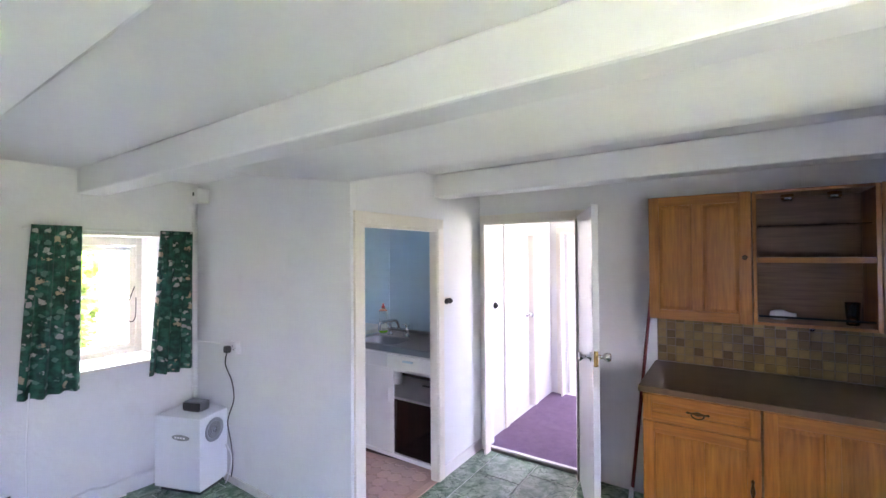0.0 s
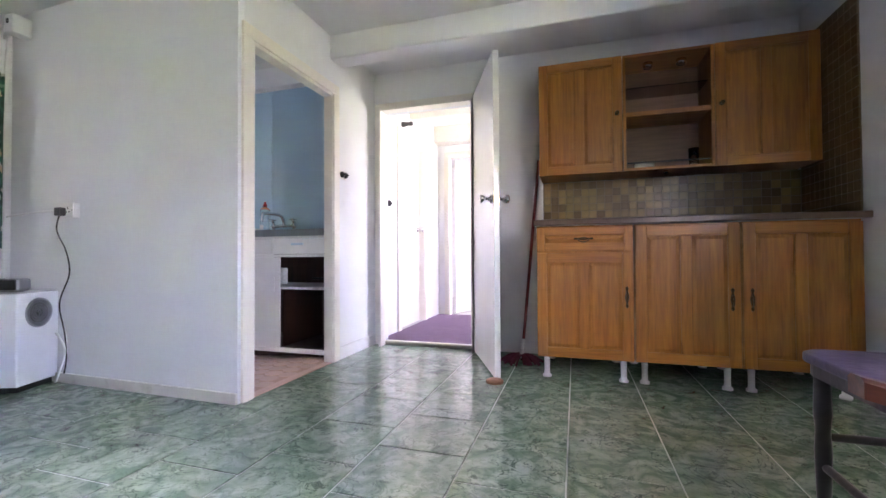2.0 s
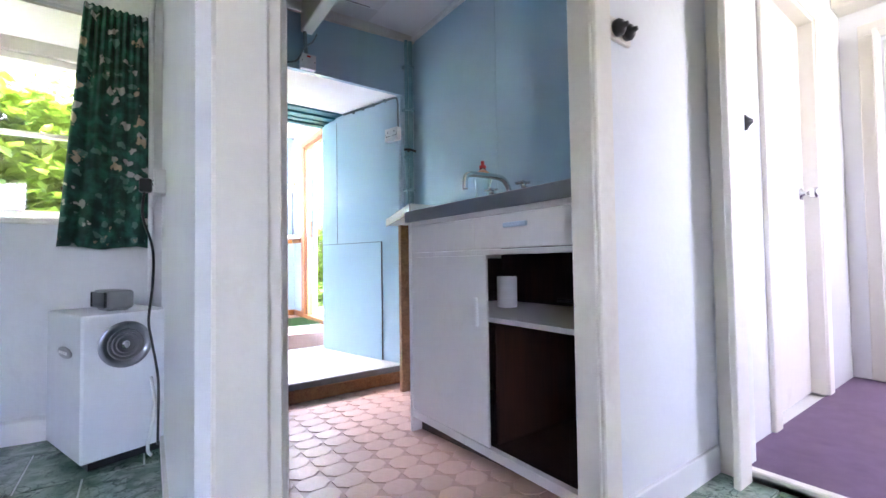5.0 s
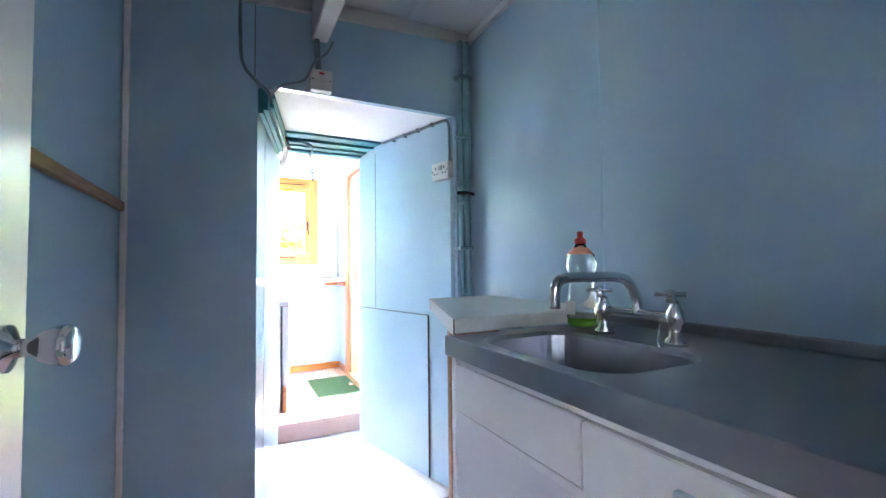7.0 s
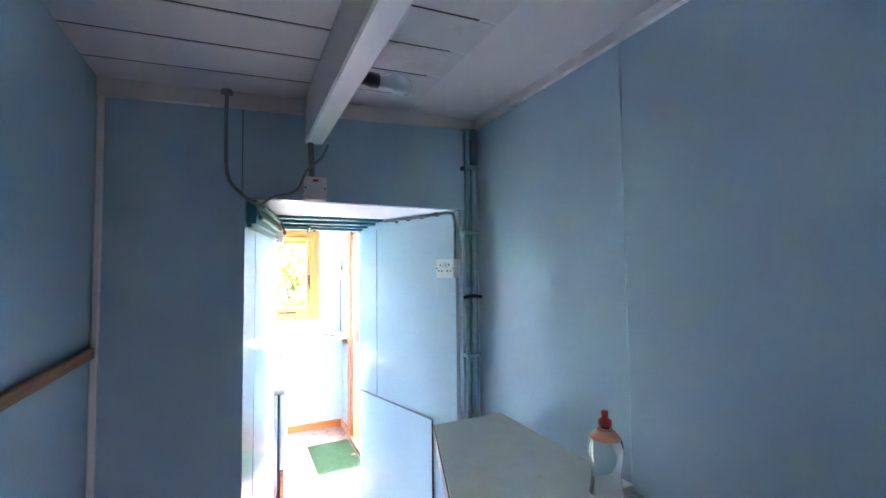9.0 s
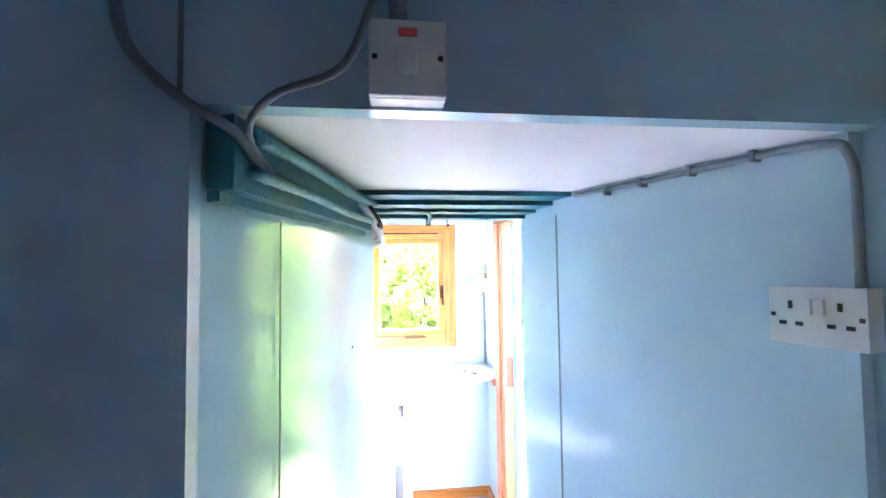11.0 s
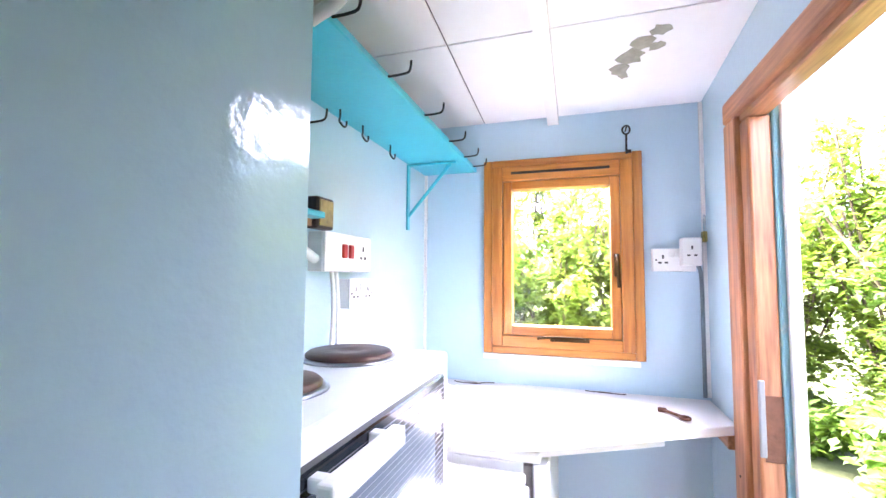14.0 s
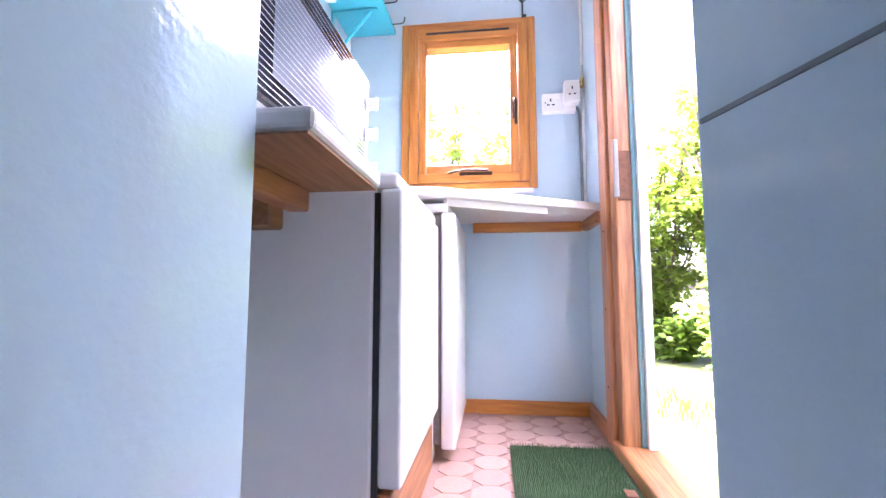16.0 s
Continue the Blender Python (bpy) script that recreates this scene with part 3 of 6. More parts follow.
solo("trim_corner_bead", box(B(), (XK, YK0 + 0.013, ZF + 0.075), (XK + 0.018, YK0 + 0.034, 2.2), 0.004), GLOSSW, kind="structure", label="white corner bead")
solo("trim_panel_joint", box(B(), (XK, 0.492, 1.88), (XK + 0.003, 0.497, 2.2)), GREYC, kind="structure", label="dark joint between wall boards")

# ---- passage through the thick wall ----
PL = [(XK - 0.03, 0.505), (XO, 0.67)]
PR = [(XK - 0.03, 1.392), (XO, 1.165)]
solo("wall_passage_left", prism(B(), [PL[0], PL[1], (XO, 0.36), (XK - 0.03, 0.36)], -0.2, 2.35), BLUEL, kind="structure", label="light blue gloss boarded reveal")
solo("wall_passage_right", prism(B(), [PR[0], PR[1], (XO, 1.9), (XK - 0.03, 1.9)], -0.2, 2.35), BLUEL, kind="structure", label="light blue gloss boarded reveal")
pan = [Vector(PR[0]).lerp(Vector(PR[1]), k) for k in (0.2, 0.985)]
off = Vector((PR[1][1] - PR[0][1], PR[0][0] - PR[1][0])).normalized() * -0.009
solo("wall_passage_lower_board", prism(B(), [pan[0], pan[1], pan[1] + off, pan[0] + off], 0.031, 0.862), BLUEL, kind="structure", label="light blue gloss board lining the lower reveal")
solo("trim_board_edge", prism(B(), [pan[0], pan[0] + off, pan[0] + off + Vector((0.006, -0.001)), pan[0] + Vector((0.006, -0.001))], 0.031, 0.862), DARKW, kind="structure", label="dark raw edge of the reveal board")
solo("trim_board_top", prism(B(), [pan[0], pan[1], pan[1] + off * 1.1, pan[0] + off * 1.1], 0.863, 0.868), GREYC, kind="structure", label="dark joint above the lower reveal board")
cz = lambda x, y: 1.868 + 0.03 * (XK - x)
solo("ceiling_passage", prism(B(), [(XK - 0.03, 0.45), (XK - 0.03, 1.5), (XO, 1.3), (XO, 0.6)], cz, 2.35), CEIL, kind="structure", label="white painted slab over the passage")
solo("floor_passage", box(B(), (XK, 0.4, -0.2), (XO - 0.12, 1.45, 0.03), 0.004), mat("worn_grey_step_paint", (0.5, 0.5, 0.49), 0.6, var=0.2, scale=8, bump=0.1, stain=(0.25, 0.24, 0.22), stain_amt=0.6), kind="structure", label="worn grey painted concrete step")

# ---- lean-to ----
lz = lambda x, y: 2.145 + 0.09 * (x - XL)
solo("floor_lean_to", box(B(), (XL - 0.1, YL0 - 0.1, -0.3), (XO - 0.12, YL1 + 0.12, ZL - 0.004)), GROUT, kind="structure", label="grubby floor under pink tiles")
solo("wall_lean_to_window", wall_x(B(), XL - 0.1, XL, YL0 - 0.1, YL1 + 0.1, -0.3, 2.4, [(0.56, 1.115, 1.19, 1.93)]), BLUEL, kind="structure", label="light blue board wall with pine window")
solo("wall_lean_to_left", box(B(), (XL, YL0 - 0.1, -0.3), (XO + 0.1, YL0, 2.4)), BLUEL, kind="structure", label="light blue board wall behind the cooker")
solo("wall_lean_to_door", wall_y(B(), YL1, YL1 + 0.09, XL, XO + 0.2, -0.3, 2.4, [(-3.88, -2.98, -0.3, 1.975)]), BLUEL, kind="structure", label="light blue board wall with open back doorway")
bm = B()
for a, b in ((XL, -3.66), (-3.655, -3.05), (-3.045, XO + 0.1)):
    for ya, yb in ((YL0, 0.52), (0.525, 0.815), (0.82, YL1)):
        prism(bm, [(a, ya), (b, ya), (b, yb), (a, yb)], lz, lambda x, y: lz(x, y) + 0.006, 0.001)
# thin dark sheet gives the ceiling cracks their shade by colour
solo("ceiling_lean_to_backing", prism(B(), [(XL, YL0), (XO + 0.1, YL0), (XO + 0.1, YL1), (XL, YL1)], lambda x, y: lz(x, y) + 0.007, lambda x, y: lz(x, y) + 0.028), DARKW, kind="structure", label="dark sheet painted as shade behind the ceiling joints")
solo("ceiling_lean_to", bm, CEIL, kind="structure", label="white painted ceiling boards with cracked joints")
solo("roof_lean_to", prism(B(), [(XL - 0.25, YL0 - 0.2), (XO + 0.1, YL0 - 0.2), (XO + 0.1, YL1 + 0.2), (XL - 0.25, YL1 + 0.2)], lambda x, y: lz(x, y) + 0.03, lambda x, y: lz(x, y) + 0.12), STONE, kind="structure", label="flat felt roof over the lean-to")
solo("beam_lean_to", prism(B(), [(XL, 0.795), (XO, 0.795), (XO, 0.84), (XL, 0.84)], lambda x, y: lz(x, y) - 0.035, lz), GLOSSW, kind="structure", label="thin white painted ceiling batten")
bm = box(B(), (XL, 0.8, ZL), (XL + 0.016, YL1, ZL + 0.06), 0.003)
solo("baseboard_lean_to", bm, PINE_H, kind="structure", label="orange-brown wooden skirting")
solo("baseboard_lean_to_side", box(B(), (XL + 0.016, YL1 - 0.016, ZL), (-3.94, YL1, ZL + 0.06), 0.003), FRAME_H, kind="structure", label="orange-brown wooden skirting")
solo("trim_corner_strip", box(B(), (XL, YL1 - 0.012, 1.03), (XL + 0.012, YL1, 2.14)), GLOSSW, kind="structure", label="white corner bead")
solo("trim_corner_strip_left", box(B(), (XL, YL0, 1.03), (XL + 0.012, YL0 + 0.012, 2.13)), GLOSSW, kind="structure", label="white corner bead")

# outer shell and hall
solo("wall_house_outside", wall_x(B(), XO, XO + 0.4, -3.6, 0.36, -0.3, 2.5, [(-0.95, -0.05, 0.85, 1.95)]), STONE, kind="structure", label="rendered outer wall of the house")
solo("wall_house_outside_north", box(B(), (XO + 0.003, 1.9, -0.3), (XK, 4.0, 2.5)), STONE, kind="structure", label="rendered outer wall of the house")

# hall beyond the north wall
HX0, HX1, HY0, HY1, HZ = 0.02, 2.0, YN + 0.1, 3.25, 0.03
solo("floor_hall", box(B(), (HX0 - 0.9, HY0 - 0.098, -0.2), (HX1 + 0.1, HY1 + 2.2, HZ - 0.012)), GLOSSW, kind="structure", label="pale boarded floor beyond the carpet")
solo("floor_hall_carpet", box(B(), (HX0, HY0 - 0.06, HZ - 0.012), (HX1, HY1, HZ), 0.003), CARPET, kind="structure", label="worn purple hall carpet")
solo("trim_hall_threshold", box(B(), (0.075, HY0 - 0.098, -0.005), (0.875, HY0 - 0.062, HZ + 0.004), 0.004), CREAM, kind="structure", label="worn cream door threshold")
solo("wall_hall_left", wall_x(B(), HX0 - 0.1, HX0, HY0, HY1, -0.2, 2.4, [(2.02, 2.72, -0.2, 1.93)]), GLOSSW, kind="structure", label="white hall wall with cream doorway")
solo("wall_hall_end", wall_y(B(), HY1, HY1 + 0.1, HX0 - 0.1, HX1, -0.2, 2.4, [(0.16, 0.92, -0.2, 1.95)]), GLOSSW, kind="structure", label="white hall end wall with doorway")
solo("wall_hall_right", wall_x(B(), HX1, HX1 + 0.1, HY0, HY1 + 2.2, -0.2, 2.4, [(2.15, 2.7, 1.25, 1.8)]), GLOSSW, kind="structure", label="plain white hall wall")
solo("wall_end_room", box(B(), (HX0 - 0.9, HY1 + 2.2, -0.2), (HX1 + 0.1, HY1 + 2.3, 2.4)), GLOSSW, kind="structure", label="plain white wall of the end room")
solo("wall_end_room_left", box(B(), (HX0 - 0.9, HY0 + 0.2, -0.2), (HX0 - 0.8, HY1 + 2.2, 2.4)), CREAM, kind="structure", label="plain cream wall of the side room")
solo("ceiling_hall", box(B(), (HX0 - 0.9, HY0, 2.3), (HX1 + 0.1, HY1 + 2.3, 2.4)), CEIL, kind="structure", label="white hall ceiling")
solo("beam_hall", box(B(), (HX0, 2.3, 2.14), (HX1, 2.42, 2.3), 0.008), CREAM, kind="structure", label="cream painted hall beam")
solo("beam_hall_end", box(B(), (HX0, HY1 - 0.16, 2.1), (HX1, HY1, 2.3), 0.008), CREAM, kind="structure", label="cream painted hall beam")


def casing(name, axis, face, a, b, z0, z1, w, t, m, label, reveal=0.0):
    """Door casing: two jambs and a head on one wall face, with linings set into the opening. face: the wall's face; t: signed depth."""
    th = thing(name, label=label, category="door frame", kind="structure")
    f0, f1 = face, face + t

    def pc(nm, lo, hi):
        p = (lambda u, v: (u, v)) if axis == "y" else (lambda u, v: (v, u))
        x0, y0 = p(lo[0], f0)
        x1, y1 = p(hi[0], f1)
        part(nm, box(B(), (x0, y0, lo[1]), (x1, y1, hi[1]), 0.004), m, th)
    pc("jamb", (a - w, z0), (a, z1))
    pc("jamb", (b, z0), (b + w, z1))
    pc("head", (a - w, z1), (b + w, z1 + w))
    if reveal:
        for nm, lo, hi in (("lining", (a - 0.001, z0), (a + 0.02, z1)), ("lining", (b - 0.008, z0), (b + 0.001, z1)), ("lining_head", (a + 0.02, z1 - 0.02), (b - 0.008, z1 + 0.001))):
            u0, u1 = (lo[0], hi[0])
            f2 = face - reveal
            if axis == "y":
                part(nm, box(B(), (u0, face + t * 0.5, lo[1]), (u1, f2, hi[1]), 0.003), m, th)
            else:
                part(nm, box(B(), (face + t * 0.5, u0, lo[1]), (f2, u1, hi[1]), 0.003), m, th)
    return th


casing("door_frame_kitchen", "x", 0.0, 0.09, 0.87, 0.0, 1.885, 0.072, 0.02, CREAM, "cream gloss casing round the kitchen doorway", 0.06)
casing("door_frame_hall", "y", YN, 0.08, 0.87, 0.0, 1.96, 0.07, -0.02, CREAM, "cream gloss casing round the hall doorway", 0.1)
casing("door_frame_side_room", "x", HX0, 2.03, 2.71, HZ, 1.92, 0.07, 0.02, CREAM, "cream casing round the side room doorway", 0.1)
casing("door_frame_end_room", "y", HY1, 0.17, 0.91, HZ, 1.94, 0.07, -0.02, CREAM, "cream casing round the end room doorway", 0.1)


def knob(bm, c, d, s=1.0):
    """A turned door knob with rose, standing out along unit vector d from c."""
    pr = [(0.03, 0), (0.03, 0.006), (0.012, 0.012), (0.011, 0.03), (0.02, 0.038), (0.026, 0.052), (0.027, 0.066), (0.021, 0.072), (0.012, 0.073)]
    b2 = B()
    lathe(b2, (0, 0, 0), [(r * s, h * s) for r, h in pr], 20)
    m = Matrix.Translation(c) @ Vector(d).to_track_quat("Z", "Y").to_matrix().to_4x4()
    bmesh.ops.transform(b2, matrix=m, verts=b2.verts)
    me = bpy.data.meshes.new("tmp")
    b2.to_mesh(me)
    b2.free()
    bm.from_mesh(me)
    bpy.data.meshes.remove(me)
    return bm


def flush_door(name, hinge, ang, width, height, z0, label, knob_z=1.06, m=GLOSSW):
    """A flush door; built along local +x from its hinge, then turned about it."""
    th = thing(name, label=label, category="door", kind="structure")
    leafm = part("leaf", box(B(), (0, -0.018, 0), (width, 0.018, height), 0.003, 2), m, th)
    for s in (1, -1):
        part("knob", knob(B(), (width - 0.06, 0.018 * s, knob_z), (0, s, 0)), CHROME, th, "worn chrome knob", True)
    part("latch_plate", box(B(), (width - 0.001, -0.013, knob_z - 0.045), (width + 0.0015, 0.013, knob_z + 0.045), 0.001), GOLD, th, "brass latch plate")
    bm = box(B(), (width - 0.004, -0.006, knob_z - 0.012), (width + 0.008, 0.006, knob_z + 0.012), 0.002)
    part("latch", bm, GOLD, th, "brass latch tongue")
    th.matrix_world = pose(hinge[0], hinge[1], z0, 0, 0, ang)
    return th


ha = math.degrees(math.atan2(0.77 - 1.53, 1.18 - 0.865))
flush_door("door_1", (0.865, 1.535), ha, 0.825, 1.965, 0.012, "white gloss flush door standing open", 1.075)
flush_door("door_2", (-0.055, 0.118), 177.6, 0.74, 1.86, ZK + 0.02, "white gloss flush kitchen door standing open", 1.0)
flush_door("door_3", (0.2, HY1 + 0.09), 72.0, 0.72, 1.9, HZ, "white flush door ajar to the end room", 1.0)
flush_door("door_4", (HX0 - 0.06, 2.04), 91.0, 0.66, 1.88, HZ, "cream flush side room door", 1.0, CREAM)

# deep window of the living room
win = thing("window_1", (XW - 0.4, -0.5, 0.92), "cream painted casement in a deep recess", "window", kind="structure")
xw = XW - 0.42
bm = B()
for lo, hi in (((-0.78, 0.92), (-0.74, 1.86)), ((-0.26, 0.92), (-0.22, 1.86)), ((-0.74, 0.92), (-0.26, 0.96)), ((-0.74, 1.78), (-0.26, 1.86))):
    box(bm, (xw - 0.05, lo[0], lo[1]), (xw + 0.02, hi[0], hi[1]), 0.004)
part("window_frame", bm, CREAM, win)
bm = B()
for lo, hi in (((-0.738, 0.962), (-0.70, 1.778)), ((-0.30, 0.962), (-0.262, 1.778)), ((-0.70, 0.962), (-0.30, 1.0)), ((-0.70, 1.74), (-0.30, 1.778)), ((-0.70, 1.37), (-0.30, 1.392))):
    box(bm, (xw - 0.035, lo[0], lo[1]), (xw + 0.005, hi[0], hi[1]), 0.004)
part("sash", bm, CREAM, win)
for za, zb in ((1.0, 1.37), (1.392, 1.74)):
    o = part("pane", box(B(), (xw - 0.018, -0.70, za), (xw - 0.014, -0.30, zb)), GLASS, win)
    o.visible_shadow = False
part("window_sill", box(B(), (xw + 0.02, -0.78, 0.90), (XW + 0.02, -0.22, 0.922), 0.004), CREAM, win)
part("stay_cord", tube(B(), [(xw + 0.03, -0.275, 1.45), (xw + 0.04, -0.31, 1.36), (xw + 0.04, -0.345, 1.25), (xw + 0.04, -0.31, 1.17), (xw + 0.03, -0.27, 1.2), (xw + 0.03, -0.265, 1.36)], 0.0035), IRON, win, "dark looped wire")
part("reveal_lining", box(B(), (xw + 0.02, -0.779, 1.848), (XW - 0.002, -0.221, 1.8595), 0.001), CREAM, win, "cream gloss head lining")
solo("curtain_track", box(B(), (XW, -1.02, 1.872), (XW + 0.016, 0.0, 1.888), 0.002), WHITEP, "slim white plastic curtain track on the wall", "curtain rail")


def curtain(y0t, y1t, y0b, y1b, z0, z1, n, seed):
    """Gathered cloth, double sided, with pleats tight at the head and loose at the hem."""
    rnd = random.Random(seed)
    ph = [rnd.uniform(0, 6.28) for _ in range(4)]
    bm = B()
    rows, cols = 26, 120
    grid = []
    for s in (0, 1):
        g = []
        for i in range(rows + 1):
            v = i / rows
            z = z1 + (z0 - z1) * v
            r = []
            for j in range(cols + 1):
                u = j / cols
                y = (y0t + (y1t - y0t) * u) * (1 - v) + (y0b + (y1b - y0b) * u) * v
                a = 0.010 * (1 - v) * math.sin(u * n * 6.28 * 1.6 + ph[0]) + (0.012 + 0.02 * v) * math.sin(u * n * 6.28 * 0.62 + ph[1] + v * 0.7) * min(1, v * 3 + 0.2)
                a += 0.008 * v * math.sin(u * 17 + ph[2] + v * 3)
                r.append(bm.verts.new((XW + 0.05 + a + s * 0.003, y, z + 0.006 * math.sin(u * 9 + ph[3]) * v)))
            g.append(r)
        grid.append(g)
    for s in (0, 1):
        for i in range(rows):
            for j in range(cols):
                q = (grid[s][i][j], grid[s][i][j + 1], grid[s][i + 1][j + 1], grid[s][i + 1][j])
                bm.faces.new(q if s else q[::-1])
    for i in range(rows):
        for j in (0, cols):
            bm.faces.new((grid[0][i][j], grid[1][i][j], grid[1][i + 1][j], grid[0][i + 1][j]))
    for j in range(cols):
        for i in (0, rows):
            bm.faces.new((grid[0][i][j], grid[0][i][j + 1], grid[1][i][j + 1], grid[1][i][j]))
    bmesh.ops.recalc_face_normals(bm, faces=bm.faces)
    return bm


solo("curtain", curtain(-0.99, -0.735, -1.05, -0.74, 0.815, 1.90, 6, 1), CURTAIN, "dark green floral curtain drawn aside", "curtain", "window curtains", smooth=True)
solo("curtain", curtain(-0.265, -0.03, -0.345, -0.02, 0.80, 1.89, 6, 2), CURTAIN, "dark green floral curtain drawn aside", "curtain", "window curtains", smooth=True)

# ---- fitted kitchen units ----
FY, UY = 0.885, 1.235


def panel_door(parent, x0, x1, z0, z1, y, hx=None, hz=None, name="door", drawer=False):
    """Framed oak door or drawer front with raised fielded panels and a brass pull."""
    s = 0.058 if not drawer else 0.045
    d = part(name, box(B(), (x0 + 0.002, y + 0.0185, z0 + 0.002), (x1 - 0.002, y + 0.0205, z1 - 0.002)), OAK_V, parent)
    part("stile", box(B(), (x0, y, z0), (x0 + s, y + 0.018, z1), 0.003), OAK_V, d)
    part("stile", box(B(), (x1 - s, y, z0), (x1, y + 0.018, z1), 0.003), OAK_V, d)
    part("rail", box(B(), (x0 + s, y + 0.0005, z0), (x1 - s, y + 0.018, z0 + s), 0.003), OAK_H, d)
    part("rail", box(B(), (x0 + s, y + 0.0005, z1 - s), (x1 - s, y + 0.018, z1), 0.003), OAK_H, d)
    cells = [(x0 + s, x1 - s)]
    if not drawer:
        c = (x0 + x1) / 2
        part("muntin", box(B(), (c - 0.028, y + 0.0005, z0 + s), (c + 0.028, y + 0.0195, z1 - s), 0.003), OAK_V, d)
        cells = [(x0 + s, c - 0.028), (c + 0.028, x1 - s)]
    for a, b in cells:
        p = B()
        box(p, (a, y + 0.011, z0 + s), (b, y + 0.018, z1 - s))
        q = 0.022
        lo = [p.verts.new((X, y + 0.0105, Z)) for X, Z in ((a + 0.006, z0 + s + 0.006), (b - 0.006, z0 + s + 0.006), (b - 0.006, z1 - s - 0.006), (a + 0.006, z1 - s - 0.006))]
        hi = [p.verts.new((X, y + 0.003, Z)) for X, Z in ((a + q, z0 + s + q), (b - q, z0 + s + q), (b - q, z1 - s - q), (a + q, z1 - s - q))]
        p.faces.new(hi[::-1])
        for k in range(4):
            p.faces.new((lo[k], hi[k], hi[(k + 1) % 4], lo[(k + 1) % 4]))
        bmesh.ops.recalc_face_normals(p, faces=p.faces)
        part("panel", p, OAK_H if drawer else OAK_V, d)
    if hx is not None:
        h = B()
        if drawer:
            lathe(h, (hx, y - 0.004, hz), [(0.001, -0.055), (0.007, -0.05), (0.004, -0.03), (0.008, -0.012), (0.012, 0), (0.008, 0.012), (0.004, 0.03), (0.007, 0.05), (0.001, 0.055)], 10, "X")
            tube(h, [(hx - 0.03, y, hz), (hx - 0.025, y - 0.02, hz - 0.012), (hx, y - 0.026, hz - 0.02), (hx + 0.025, y - 0.02, hz - 0.012), (hx + 0.03, y, hz)], 0.004)
        else:
            lathe(h, (hx, y - 0.004, hz), [(0.001, -0.062), (0.009, -0.052), (0.005, -0.036), (0.009, -0.015), (0.012, 0), (0.009, 0.015), (0.005, 0.036), (0.009, 0.052), (0.001, 0.062)], 10)
            tube(h, [(hx, y, hz + 0.03), (hx, y - 0.022, hz + 0.015), (hx, y - 0.024, hz - 0.02), (hx, y - 0.01, hz - 0.034)], 0.004)
        part("handle", h, BRASS, d, "antique brass drop handle", True)
    return d


def base_unit(x0, x1, label, doors, drawer=False):
    t = thing("base_cabinet", ((x0 + x1) / 2, 1.2, 0), label, "cabinet", "fitted base units")
    part("carcass", box(B(), (x0 + 0.003, FY + 0.021, 0.13), (x1 - 0.003, YN - 0.02, 0.916)), OAK_V, t)
    top = 0.905
    if drawer:
        panel_door(t, x0 + 0.004, x1 - 0.004, 0.765, 0.905, FY, (x0 + x1) / 2, 0.838, "drawer", True)
        top = 0.755
    for a, b, hx in doors:
        panel_door(t, a + 0.004, b - 0.004, 0.135, top, FY, hx, 0.5)
    for lx in (x0 + 0.055, x1 - 0.055):
        for ly in (FY + 0.07, YN - 0.1):
            part("leg", lathe(B(), (lx, ly, 0.0), [(0.026, 0.0), (0.027, 0.012), (0.017, 0.02), (0.016, 0.06), (0.018, 0.129)], 12), WHITEP, t, "white plastic leg", True)
    return t


base_unit(1.40, 1.945, "oak base unit with drawer on white plastic legs", [(1.40, 1.945, 1.905)], True)
base_unit(1.947, 2.47, "oak base unit with panelled door on plastic legs", [(1.947, 2.47, 2.425)])
base_unit(2.472, 2.995, "oak base unit beside the wall on plastic legs", [(2.472, 2.995, 2.515)])
solo("unit_worktop", box(B(), (1.385, FY - 0.025, 0.918), (XE - 0.001, YN - 0.002, 0.953), 0.006, 2), LAMIN, "brown mottled laminate worktop on the oak units", "worktop")


def wall_unit(x0, x1, hx, label):
    t = thing("wall_cabinet", ((x0 + x1) / 2, 1.4, 1.28), label, "cabinet", "wall units")
    part("carcass", box(B(), (x0 + 0.002, UY + 0.021, 1.285), (x1 - 0.002, YN - 0.002, 2.04)), OAK_V, t)
    d = panel_door(t, x0 + 0.003, x1 - 0.003, 1.282, 2.043, UY)
    part("handle", knob(B(), (hx, UY, 1.665), (0, -1, 0), 0.45), BRASS, d, "antique brass knob", True)


wall_unit(1.393, 1.93, 1.895, "oak wall unit with two-panel door")
wall_unit(2.455, 2.995, 2.49, "oak wall unit with two-panel door beside the tiles")
t = thing("open_wall_cabinet", (2.19, 1.4, 1.28), "open oak wall unit with shelves and dark interior", "cabinet", "wall units")
part("side", box(B(), (1.932, UY, 1.285), (1.95, YN - 0.006, 2.04), 0.002), OAK_V, t)
part("side", box(B(), (2.435, UY, 1.285), (2.453, YN - 0.006, 2.04), 0.002), OAK_V, t)
part("bottom", box(B(), (1.95, UY, 1.285), (2.435, YN - 0.006, 1.303), 0.002), OAK_H, t)
part("top", box(B(), (1.95, UY, 2.022), (2.435, YN - 0.006, 2.04), 0.002), OAK_H, t)
part("back_panel", box(B(), (1.95, YN - 0.02, 1.303), (2.435, YN - 0.008, 2.022)), wood("brown_back_board", (0.09, 0.04, 0.016), (0.17, 0.085, 0.04), 0, 0.5, 0.1), t)
part("shelf", box(B(), (1.951, UY + 0.004, 1.635), (2.434, YN - 0.021, 1.665), 0.002), OAK_H, t)
part("glass_shelf", box(B(), (1.951, UY + 0.07, 1.84), (2.434, YN - 0.021, 1.845)), glass("smoked_glass", (0.55, 0.5, 0.45)), t, "smoked glass shelf")
